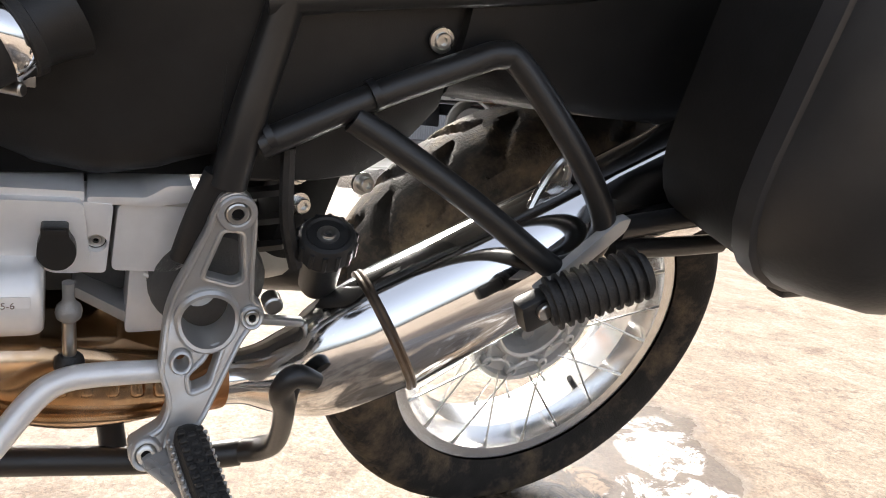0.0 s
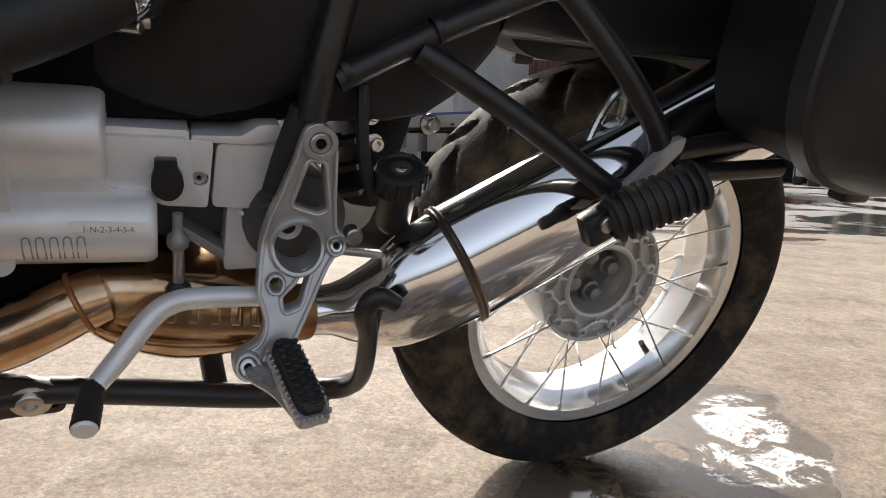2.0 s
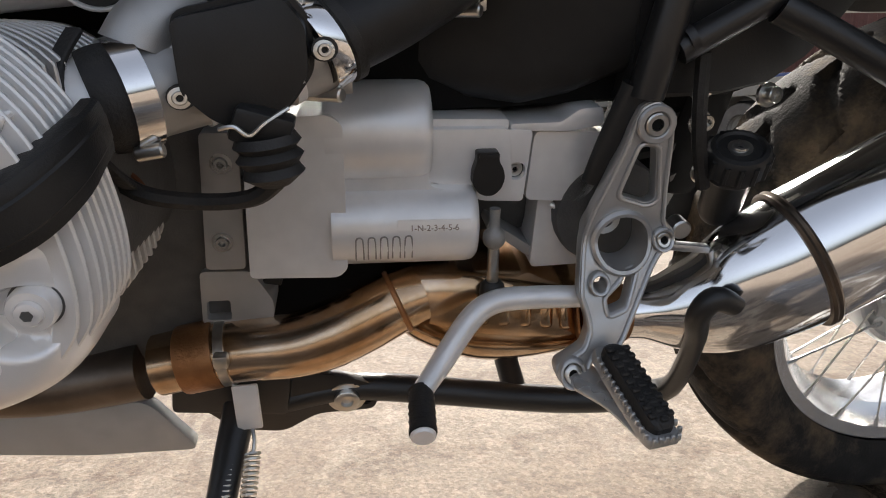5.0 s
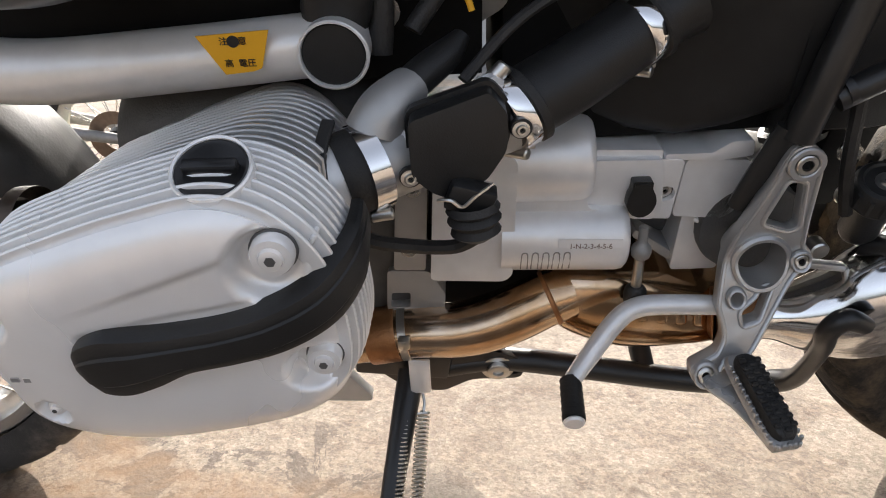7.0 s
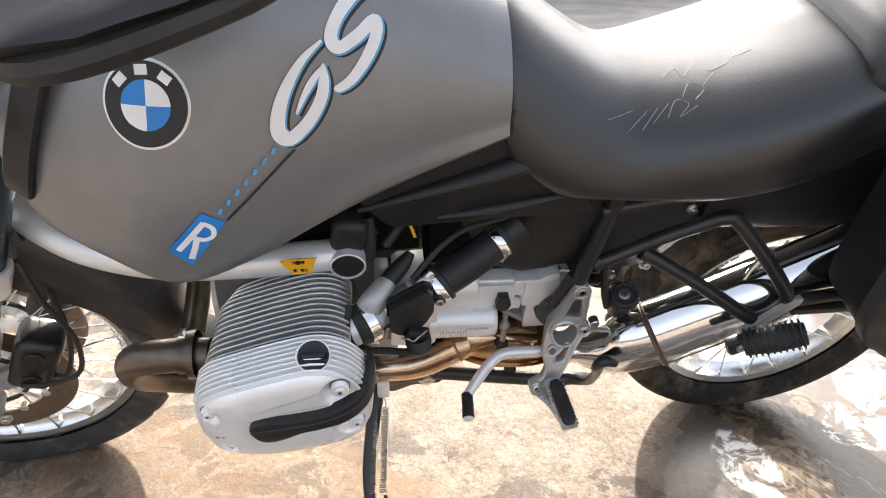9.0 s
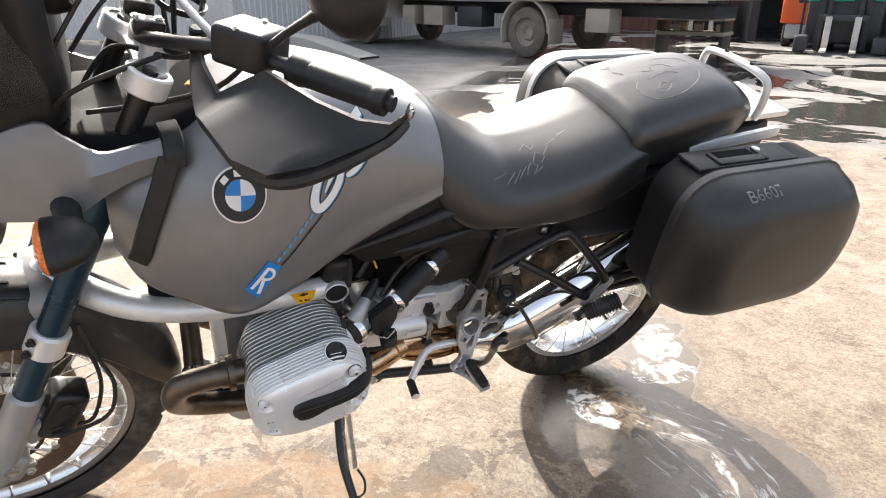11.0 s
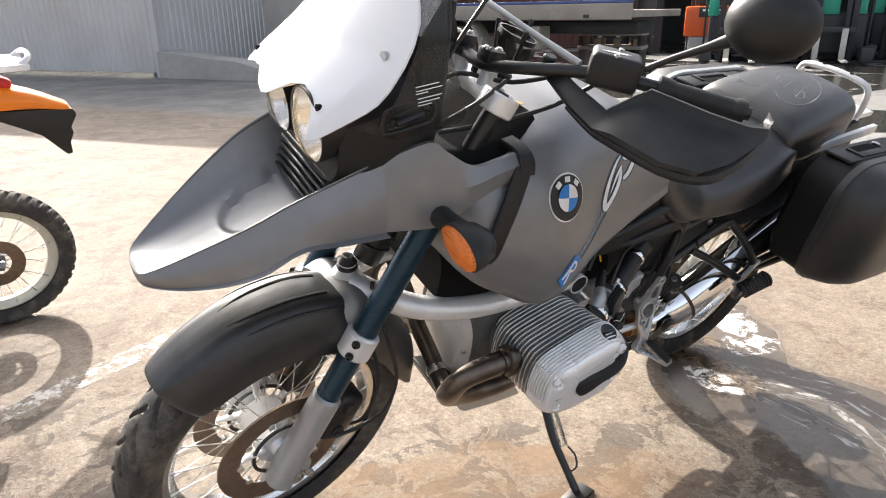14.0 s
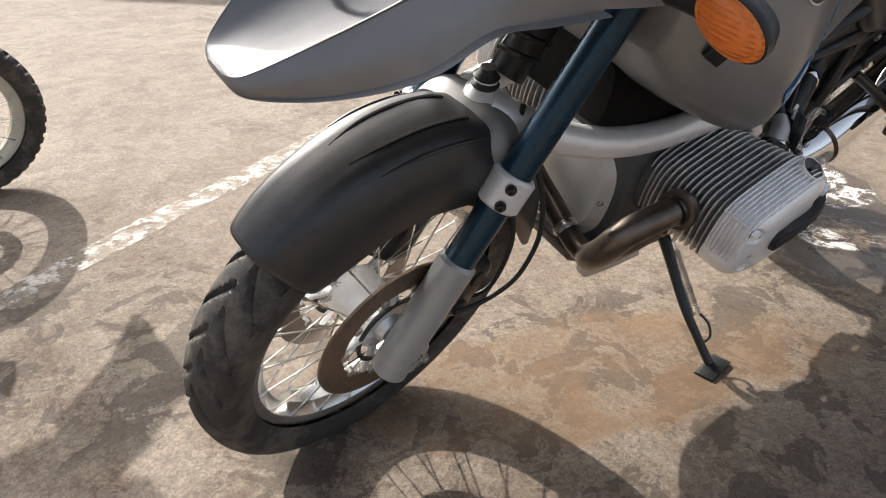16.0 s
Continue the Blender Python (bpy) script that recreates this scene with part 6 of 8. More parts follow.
    for x, y, z in ((-0.768, 0.258, 0.6235), (-0.700, 0.226, 0.640)):
        bpart("cover_tab", lathe([(-0.003, 0), (-0.003, 0.007), (0.003, 0.007), (0.003, 0)], (x, s * y, z), (0.2, s, 0.2), 16), BLACK_PLASTIC, sc)
        bpart("cover_screw", bolt((x, s * (y + 0.003), z), (0.2, s, 0.2), 0.0038, 0.004), STEEL, sc)
    bpart("wire_clip", tube([(-0.752, s * 0.262, 0.606), (-0.744, s * 0.266, 0.608), (-0.737, s * 0.267, 0.603), (-0.729, s * 0.264, 0.609), (-0.718, s * 0.258, 0.615)], 0.0013, 6), STEEL, sc)
    bpart("connector", box((0.030, 0.018, 0.020), (-0.732, s * 0.255, 0.604), (0, 20, 0), 0.003), BLACK_PLASTIC, sc)
    bpart("cable_boot", lathe([(0, 0.015), (0.005, 0.0175), (0.009, 0.014), (0.013, 0.0175), (0.018, 0.014), (0.023, 0.0165), (0.030, 0.008), (0.030, 0)], (-0.731, s * 0.255, 0.600), (0.10, s * 0.05, -1), 18), RUBBER, sc, "ribbed black rubber boot")
    inj = bpart("injector", tube([(-0.790, s * 0.232, 0.645), (-0.782, s * 0.226, 0.660), (-0.768, s * 0.208, 0.668)], [0.020, 0.017, 0.014], 16), ALU_MID, tb)
    bpart("injector_plug", tube([(-0.770, s * 0.210, 0.667), (-0.758, s * 0.196, 0.673), (-0.745, s * 0.182, 0.680), (-0.735, s * 0.172, 0.690)], [0.012, 0.0125, 0.011, 0.006], 12), BLACK_PLASTIC, tb)
    bpart("linkage", tube([(-0.728, s * 0.218, 0.658), (-0.722, s * 0.212, 0.668), (-0.714, s * 0.204, 0.664)], 0.006, 8), ALU_CAST, tb)
    bpart("idle_screw", rod((-0.722, s * 0.205, 0.662), (-0.708, s * 0.200, 0.676), 0.006, 12, bevel=0.001), STEEL, tb)
    bpart("sensor_cable", tube([(-0.728, s * 0.256, 0.572), (-0.742, s * 0.252, 0.561), (-0.77, s * 0.245, 0.558), (-0.80, s * 0.245, 0.566), (-0.825, s * 0.235, 0.585)], 0.0055, 8), RUBBER)
    bpart("brown_wire", tube([(-0.80, s * 0.225, 0.552), (-0.81, s * 0.22, 0.566), (-0.835, s * 0.20, 0.575)], 0.003, 6), COPPER)
    bpart("fuel_hose", tube([(-0.79, s * 0.15, 0.745), (-0.787, s * 0.155, 0.71), (-0.79, s * 0.16, 0.675)], 0.0085, 10), RUBBER)
    bpart("fuel_hose", tube([(-0.72, s * 0.13, 0.755), (-0.745, s * 0.14, 0.72), (-0.768, s * 0.155, 0.69)], 0.007, 10), RUBBER)
    bpart("throttle_cable", tube([(-0.735, s * 0.205, 0.668), (-0.70, s * 0.18, 0.70), (-0.66, s * 0.155, 0.715), (-0.60, s * 0.14, 0.72)], 0.0042, 8), RUBBER)
    bpart("frame_bolt", bolt((-0.792, s * 0.128, 0.697), (0, s, 0), 0.010, 0.006), STEEL)
    bpart("yellow_wire", tube([(-0.745, s * 0.14, 0.745), (-0.735, s * 0.145, 0.722), (-0.728, s * 0.15, 0.70)], 0.0022, 6), YELLOW)
    bpart("bracket_web", plate(rounded([(-0.80, 0.735), (-0.70, 0.745), (-0.70, 0.69), (-0.78, 0.64), (-0.80, 0.66)], 0.01), [rounded([(-0.765, 0.725), (-0.735, 0.725), (-0.74, 0.695)], 0.004)], s * 0.09, s * 0.10, 0.002), ALU_DULL)

# footrest plate: it flares outwards below the ring
def flared(name, bm, material, parent=None, label="", smooth=38):
    for v in bm.verts:
        v.co.y -= 0.53 * max(0.0, 0.478 - v.co.z)
    return tpart(name, bm, material, parent, label, smooth)


PY = -0.157
PLATE_ALU = surf("satin cast alloy", (0.50, 0.50, 0.495), 0.30, 0.65, 0.08, 60, 0.12, bscale=1500, stain=(0.26, 0.25, 0.23), stain_amount=0.25)
ol = [(-0.442, 0.592), (-0.454, 0.587), (-0.459, 0.572), (-0.4624, 0.556), (-0.4722, 0.5283), (-0.4827, 0.5017), (-0.4870, 0.485), (-0.4895, 0.4705), (-0.4935, 0.4378), (-0.489, 0.424), (-0.487, 0.413), (-0.4925, 0.4005), (-0.5165, 0.389), (-0.5155, 0.3785), (-0.504, 0.372), (-0.4915, 0.3755), (-0.486, 0.388), (-0.4822, 0.394), (-0.463, 0.395), (-0.456, 0.405), (-0.446, 0.423), (-0.4283, 0.455), (-0.4207, 0.465), (-0.4115, 0.4705), (-0.4085, 0.4770), (-0.4120, 0.4850), (-0.4190, 0.4911), (-0.4216, 0.5204), (-0.4235, 0.5654), (-0.4295, 0.5845)]
outline = rounded(ol, 0.004, 3)
win = rounded([(-0.4484, 0.555), (-0.4366, 0.554), (-0.4308, 0.511), (-0.4383, 0.5078), (-0.4604, 0.5153)], 0.0035)
win2 = rounded([(-0.4450, 0.4545), (-0.4553, 0.4277), (-0.4686, 0.4235), (-0.4703, 0.4346), (-0.4578, 0.4442), (-0.4521, 0.4525)], 0.0028)
RING = (-0.4556, 0.4770)
fp = flared("footrest_plate", plate(outline, [win, ring2(*RING, 0.0214, 36), ring2(-0.4765, 0.4470, 0.0062, 18), win2], PY, PY + 0.012, 0.0018), PLATE_ALU, None, "silver cast footrest plate")
flared("boss_ring", lathe([(-0.0055, 0.0213), (-0.0055, 0.0240), (-0.003, 0.0262), (0.028, 0.0262), (0.028, 0.0213)], (RING[0], PY, RING[1]), (0, 1, 0), 44, closed=True), PLATE_ALU, fp)
for loop, d in ((outline, 0.0024), (win, -0.0026), (win2, -0.0022)):
    flared("rib", tube([(p[0], PY - 0.0004, p[1]) for p in offset(loop, d)], 0.0021, 8, 1, closed=True), PLATE_ALU, fp)
for x, z, r, boss in ((-0.4410, 0.5735, 0.0098, 0.0155), (-0.4203, 0.4770, 0.0066, 0.0098), (-0.5030, 0.3845, 0.0080, 0.0118), (-0.4765, 0.4470, 0.0058, 0.0090)):
    flared("boss", lathe([(0, boss), (0.0035, boss), (0.0050, boss - 0.0012), (0.0050, r + 0.0010), (0.0040, r), (-0.002, r)], (x, PY - 0.001, z), (0, -1, 0), 30), PLATE_ALU, fp)
    if boss > 0.0095:
        pb = flared("plate_bolt", lathe([(-0.002, 0), (-0.002, r * 0.92), (0.0042, r * 0.92), (0.0052, r * 0.80), (0.0052, r * 0.50), (0.0018, r * 0.46), (0.0018, 0)], (x, PY - 0.001, z), (0, -1, 0), 24), STEEL, fp, "steel socket bolt")
        flared("socket", lathe([(0.0010, r * 0.50), (0.0030, r * 0.50), (0.0030, 0)], (x, PY - 0.001, z), (0, -1, 0), 6), DARK, pb)
PD = Vector((0.013, -0.068, -0.018)).normalized()
PN = (Vector((0.10, -0.30, 0.95)) - PD * PD.dot(Vector((0.10, -0.30, 0.95)))).normalized()
PW = PD.cross(PN)
P0 = Vector((-0.4745, -0.216, 0.405))
tpart("peg_mount", tube([(-0.502, -0.196, 0.380), (-0.490, -0.212, 0.378), (-0.474, -0.240, 0.378), (-0.462, -0.285, 0.376)], [0.012, 0.0165, 0.015, 0.011], 14, flat=0.5), PLATE_ALU, fp)
pan = tpart("peg_pan", swept([(P0 + PD * a - PN * 0.006, PN, w, 0.005) for a, w in ((-0.010, 0.022), (0.0, 0.029), (0.035, 0.031), (0.072, 0.029), (0.080, 0.023))]), PLATE_ALU, fp, "toothed alloy peg")
for k in range(13):
    for e in (-1, 1):
        tpart("tooth", box((0.0034, 0.0030, 0.0055), (0, 0, 0), (0, 0, 0), 0.0008, 1), PLATE_ALU, pan).data.transform(Matrix.Translation(P0 + PD * (0.002 + 0.006 * k) + PW * (0.0142 * e) - PN * 0.0005))
for k in range(5):
    tpart("tooth", box((0.0030, 0.0034, 0.0060), (0, 0, 0), (0, 0, 0), 0.0008, 1), PLATE_ALU, pan).data.transform(Matrix.Translation(P0 + PD * 0.079 + PW * (0.0052 * (k - 2)) - PN * 0.001))
rub = swept([(P0 + PD * a, PN, w, h) for a, w, h in ((-0.006, 0.012, 0.005), (0.0, 0.020, 0.008), (0.012, 0.023, 0.009), (0.060, 0.023, 0.009), (0.070, 0.020, 0.008), (0.075, 0.012, 0.005))])
tpart("peg_rubber", rub, RUBBER, fp, "worn black rubber footrest")
for k in range(9):
    for e in (-1, 0, 1):
        b = box((0.0062, 0.0046, 0.0030), (0, 0, 0), (0, 0, 0), 0.0010, 1)
        m3 = Matrix((PW, PD, PN)).transposed().to_4x4()
        m3.translation = P0 + PD * (0.003 + 0.0078 * k + (0.0039 if e == 0 else 0)) + PW * (0.0072 * e) + PN * 0.0098
        bmesh.ops.transform(b, matrix=m3, verts=b.verts)
        tpart("rubber_block", b, RUBBER, fp)
tpart("side_screw", rod((-0.3995, -0.135, 0.479), (-0.3995, -0.152, 0.479), 0.0085, 18, bevel=0.0015), STEEL, fp)
tpart("side_tab", box((0.045, 0.010, 0.007), (-0.392, -0.146, 0.461), (0, 8, 0), 0.002), PLATE_ALU, fp)
# dark disc added behind the ring so its opening looks shaded
tpart("pivot_housing", lathe([(0, 0), (0, 0.048), (0.006, 0.050), (0.05, 0.050), (0.05, 0)], (-0.448, -0.112, 0.480), (0, 1, 0), 30), SHADED_ALU, fp)
tpart("hidden_bush", lathe([(0, 0.007), (0, 0.013), (0.012, 0.013), (0.012, 0.007)], (-0.459, -0.118, 0.482), (0, -1, 0), 20, closed=True), STEEL, fp)
shift = bpart("gear_lever", tube([(-0.51, -0.16, 0.418), (-0.56, -0.16, 0.422), (-0.587, -0.162, 0.420), (-0.606, -0.170, 0.409), (-0.630, -0.188, 0.384), (-0.645, -0.203, 0.372), (-0.649, -0.212, 0.368)], [0.0095, 0.0100, 0.0100, 0.0100, 0.0095, 0.0085, 0.008], 14), ALU_CAST, None, "silver gear lever with a rubber toe piece")
bpart("toe_piece", lathe([(0, 0), (0, 0.010)] + [(0.004 + 0.004 * k, 0.0102 if k % 2 else 0.0092) for k in range(10)] + [(0.044, 0.0100), (0.044, 0)], (-0.648, -0.205, 0.370), (-0.06, -1, -0.09), 16), RUBBER, shift, "ribbed rubber toe piece")
bpart("toe_end", rod((-0.6507, -0.249, 0.366), (-0.651, -0.2535, 0.3655), 0.0092, 16, bevel=0.002), ALU_CAST, shift)
tpart("shift_rod", tube([(-0.556, -0.135, 0.428), (-0.556, -0.134, 0.452), (-0.556, -0.133, 0.470)], [0.0052, 0.0052, 0.0048], 12, 3), STEEL, shift, "steel gear linkage rod")
tpart("rod_ball", lathe([(0, 0), (0.001, 0.005), (0.005, 0.0088), (0.010, 0.0098), (0.015, 0.0088), (0.019, 0.005), (0.022, 0.0045), (0.036, 0.0045), (0.036, 0)], (-0.556, -0.134, 0.462), (0, 0.05, 1), 18), ALU_DULL, shift)
tpart("rod_boot", lathe([(0, 0.0105), (0.006, 0.0115), (0.014, 0.0105), (0.018, 0.007), (0.018, 0)], (-0.556, -0.136, 0.414), (0, 0, 1), 16), RUBBER, shift)

# exhaust
ex = bpart("header_pipe", tube([(-1.02, -0.245, 0.575), (-1.08, -0.24, 0.572), (-1.14, -0.225, 0.545), (-1.155, -0.205, 0.49), (-1.13, -0.17, 0.43), (-1.05, -0.14, 0.372), (-0.95, -0.13, 0.350), (-0.86, -0.13, 0.360)], 0.0255, 20), HEAT_DARK, None, "browned steel exhaust header")
bpart("pipe_flange", lathe([(-0.006, 0.036), (0.006, 0.036), (0.008, 0.028), (0.02, 0.028)], (-1.045, -0.243, 0.575), (-1, 0, 0), 24), HEAT_DARK, ex)
bpart("header_pipe", tube([(-1.02, 0.245, 0.575), (-1.08, 0.24, 0.572), (-1.14, 0.225, 0.545), (-1.155, 0.205, 0.49), (-1.13, 0.17, 0.43), (-1.05, 0.14, 0.375), (-0.95, 0.13, 0.355), (-0.70, 0.10, 0.372)], 0.0255, 18), HEAT_DARK, None, "browned steel exhaust header")
xp = bpart("balance_pipe", tube([(-1.125, -0.170, 0.425), (-1.115, -0.118, 0.420), (-1.105, -0.050, 0.440), (-1.102, 0.035, 0.475), (-1.100, 0.090, 0.512), (-1.095, 0.150, 0.540), (-1.085, 0.225, 0.565)], 0.0215, 18), HEAT_DARK, None, "browned steel balance pipe")
bpart("pipe_clamp", lathe([(-0.009, 0.0215), (-0.009, 0.0245), (-0.003, 0.0250), (-0.002, 0.0265), (0.002, 0.0265), (0.003, 0.0250), (0.009, 0.0245), (0.009, 0.0215)], (-1.1105, -0.087, 0.4285), (0.13, 0.95, 0.28), 28, closed=True), STEEL, xp, "bright steel pipe clamp")
bpart("heat_shield", plate(rounded([(-1.128, 0.405), (-1.118, 0.372), (-1.07, 0.345), (-1.02, 0.345), (-1.02, 0.365), (-1.07, 0.372), (-1.10, 0.398)], 0.006), [], -0.120, 0.0, 0.003), BLACK_PAINT, xp, "black metal shield under the pipe")
tpart("collar", lathe([(0, 0.026), (0, 0.0292), (0.002, 0.0300), (0.029, 0.0300), (0.031, 0.0292), (0.031, 0.026)], (-0.822, -0.1335, 0.3700), (0.98, 0, 0.16), 32, closed=True), RUST, ex, "rust-brown pipe collar")
tpart("band_clamp", lathe([(0, 0.027), (0, 0.0292), (0.008, 0.0292), (0.008, 0.027)], (-0.789, -0.1345, 0.3755), (0.99, 0, 0.12), 32, closed=True), STEEL, ex)
tpart("clamp_lug", box((0.012, 0.010, 0.012), (-0.784, -0.164, 0.388), (0, 0, 0), 0.002), STEEL, ex)
tpart("lower_pipe", tube([(-0.842, -0.132, 0.366), (-0.800, -0.134, 0.374), (-0.765, -0.135, 0.3775), (-0.732, -0.135, 0.3785), (-0.700, -0.133, 0.385), (-0.668, -0.130, 0.3975), (-0.640, -0.126, 0.410), (-0.620, -0.120, 0.414)], [0.0270, 0.0272, 0.0275, 0.0285, 0.0295, 0.029, 0.028, 0.028], 26), HEAT_GOLD, ex, "gold heat-tinted steel pipe")
tpart("pipe_weld", lathe([(0, 0.0275), (0.0015, 0.0290), (0.004, 0.0290), (0.0055, 0.0275)], (-0.640, -0.1262, 0.4098), (0.9, 0.15, 0.35), 28), RUST, ex)
cat = tpart("catalyser", body([(-0.648, [(0, 0.430), (0.09, 0.430), (0.112, 0.424), (0.118, 0.405), (0.10, 0.388), (0, 0.384)]), (-0.620, [(0, 0.437), (0.10, 0.436), (0.126, 0.428), (0.134, 0.392), (0.11, 0.360), (0, 0.352)]), (-0.560, [(0, 0.435), (0.10, 0.433), (0.129, 0.421), (0.136, 0.372), (0.11, 0.334), (0, 0.326)]), (-0.50, [(0, 0.420), (0.10, 0.417), (0.127, 0.402), (0.134, 0.362), (0.11, 0.338), (0, 0.330)]), (-0.455, [(0, 0.405), (0.09, 0.403), (0.115, 0.390), (0.122, 0.362), (0.10, 0.345), (0, 0.338)]), (-0.438, [(0, 0.396), (0.06, 0.394), (0.075, 0.384), (0.08, 0.362), (0.07, 0.352), (0, 0.348)])], 5, 5), HEAT_GOLD, None, "gold heat-tinted catalyser box")
tpart("seam", swept([((-0.640, -0.128, 0.398), (0, -1, 0.2), 0.004, 0.010), ((-0.600, -0.133, 0.3775), (0, -1, 0.2), 0.004, 0.011), ((-0.558, -0.134, 0.3665), (0, -1, 0.2), 0.004, 0.011), ((-0.494, -0.131, 0.3605), (0, -1, 0.2), 0.004, 0.011), ((-0.446, -0.118, 0.3585), (0, -1, 0.2), 0.004, 0.010)]), HEAT_GOLD, cat)
for k in range(5):
    tpart("bead", box((0.014, 0.012, 0.026), (-0.563 + 0.0195 * k, -0.1305 + 0.0005 * k, 0.399 - 0.003 * k), (-14, 0, 0), 0.0055, 3), HEAT_GOLD, cat)
md = Vector((1, 0.0, 0.565)).normalized()
m0 = Vector((-0.287, -0.150, 0.445))
mlat = md.cross(Vector((0, 0, 1))).normalized()
mup = mlat.cross(md)


def oval(stations, n=64, bm=None, caps=True):
    """Oval rings about the silencer's axis: (along, half height, half width, drop of the centre, sideways)."""
    rings = []
    for a, h, w, drop, lat in stations:
        c = m0 + md * a - mup * drop + mlat * lat
        rings.append([c + mup * (h * math.cos(math.tau * k / n)) + mlat * (w * math.sin(math.tau * k / n)) for k in range(n)])
    return skin(bm or bmesh.new(), rings, True, caps)


def oval_sweep(stations, n=48):
    """Oval rings along a bent line: (x, y, z, half height, half width)."""
    C = curve_points(stations, 5)
    rings = []
    for i, c in enumerate(C):
        d = Vector(C[min(i + 1, len(C) - 1)][:3] - C[max(i - 1, 0)][:3]).normalized()
        a = d.cross(Vector((0, 0, 1))).normalized()
        u = a.cross(d)
        rings.append([Vector(c[:3]) + u * (c[3] * math.cos(math.tau * k / n)) + a * (c[4] * math.sin(math.tau * k / n)) for k in range(n)])
    return skin(bmesh.new(), rings)


head = tpart("silencer", oval_sweep([(-0.445, -0.128, 0.387, 0.0255, 0.0255), (-0.415, -0.132, 0.390, 0.0265, 0.0265), (-0.384, -0.138, 0.394, 0.039, 0.037), (-0.350, -0.145, 0.405, 0.052, 0.046), (-0.318, -0.149, 0.4265, 0.0605, 0.051), (-0.290, -0.150, 0.4433, 0.0645, 0.0535), (-0.279, -0.150, 0.4495, 0.0650, 0.0540)]), CHROME, None, "polished chrome silencer")
tpart("silencer_can", oval([(0.0, 0.0, 0.0, 0, 0), (0.0, 0.0645, 0.0535, 0, 0), (0.0025, 0.0665, 0.0555, 0, 0), (0.56, 0.0665, 0.0555, 0, 0), (0.575, 0.062, 0.052, 0, 0), (0.58, 0.03, 0.03, 0, 0), (0.55, 0.028, 0.028, 0, 0)]), CHROME, head, "polished chrome silencer can")
tpart("silencer_band", oval([(-0.0055, 0.063, 0.052, 0, 0), (-0.0055, 0.0672, 0.0562, 0, 0), (-0.003, 0.0690, 0.0580, 0, 0), (-0.0005, 0.0675, 0.0565, 0, 0), (0.002, 0.0690, 0.0580, 0, 0), (0.0045, 0.0672, 0.0562, 0, 0), (0.0045, 0.063, 0.052, 0, 0)], caps=False), HEAT_DARK, head)
tpart("inlet_sleeve", oval_sweep([(-0.470, -0.125, 0.3855, 0.026, 0.026), (-0.468, -0.125, 0.3855, 0.0285, 0.0285), (-0.438, -0.129, 0.3880, 0.0285, 0.0285), (-0.436, -0.129, 0.3880, 0.0262, 0.0262)]), RUST, head, "rust-brown inlet collar")
tpart("hanger", tube([(-0.175, -0.165, 0.565), (-0.160, -0.155, 0.600), (-0.142, -0.150, 0.630), (-0.130, -0.150, 0.628), (-0.132, -0.155, 0.602), (-0.145, -0.16, 0.575)], 0.0045, 8), STEEL, head, "bright silencer hanger")
tpart("hanger_tab", plate(rounded([(-0.155, 0.570), (-0.128, 0.585), (-0.124, 0.632), (-0.134, 0.640), (-0.142, 0.632)], 0.005), [ring2(-0.134, 0.626, 0.004, 12)], -0.152, -0.146, 0.001), STEEL, head)

# passenger footrest loop and pillion peg
RT = 0.0115
prf = bpart("passenger_rest_frame", tube([(-0.455, -0.150, 0.615), (-0.385, -0.152, 0.652), (-0.30, -0.155, 0.694), (-0.275, -0.160, 0.706), (-0.255, -0.166, 0.700), (-0.20, -0.200, 0.642), (-0.163, -0.218, 0.592), (-0.158, -0.219, 0.566), (-0.168, -0.2195, 0.548), (-0.188, -0.2195, 0.538), (-0.208, -0.218, 0.541), (-0.29, -0.19, 0.590), (-0.388, -0.157, 0.642)], RT, 16), BLACK_PAINT, None, "black tubular passenger footrest frame")
for x, y, z in ((-0.374, -0.156, 0.661), (-0.448, -0.150, 0.622)):
    bpart("cable_tie", lathe([(-0.003, RT), (-0.003, RT + 0.0015), (0.003, RT + 0.0015), (0.003, RT)], (x, y, z), (0.88, 0, 0.47), 16, closed=True), BLACK_GLOSS, prf)
pp = bpart("passenger_peg", tube([(-0.228, -0.268, 0.523), (-0.19, -0.278, 0.545), (-0.150, -0.288, 0.566)], [0.019, 0.021, 0.018], 16), RUBBER, None, "folded black ribbed passenger peg")
for k in range(10):
    c = Vector((-0.223 + 0.0075 * k, -0.269 - 0.0019 * k, 0.526 + 0.0042 * k))
    bpart("peg_rib", lathe([(-0.0024, 0.018), (-0.0014, 0.0240), (0.0014, 0.0240), (0.0024, 0.018)], c, (0.84, -0.22, 0.49), 20), RUBBER, pp)
bpart("peg_hinge", box((0.03, 0.02, 0.032), (-0.236, -0.262, 0.515), (0, -28, 0), 0.006), BLACK_PAINT, pp)
bpart("hinge_pin", rod((-0.234, -0.272, 0.522), (-0.234, -0.278, 0.522), 0.008, 16, bevel=0.001), STEEL, pp)
arm_bm = plate(rounded([(-0.222, 0.520), (-0.205, 0.516), (-0.143, 0.582), (-0.142, 0.596), (-0.155, 0.592)], 0.004), [], -0.243, -0.233, 0.002)
bpart("peg_arm", arm_bm, LEG_GREY, pp, "grey alloy peg arm")
bpart("case_bracket", tube([(-0.14, -0.219, 0.578), (-0.08, -0.222, 0.590), (-0.02, -0.225, 0.600)], 0.011, 12), BLACK_PAINT, None, "black side case bracket")
bpart("case_bracket", tube([(-0.14, -0.219, 0.556), (-0.07, -0.222, 0.560), (0.0, -0.225, 0.566)], 0.010, 12), BLACK_PAINT, None, "black side case bracket")
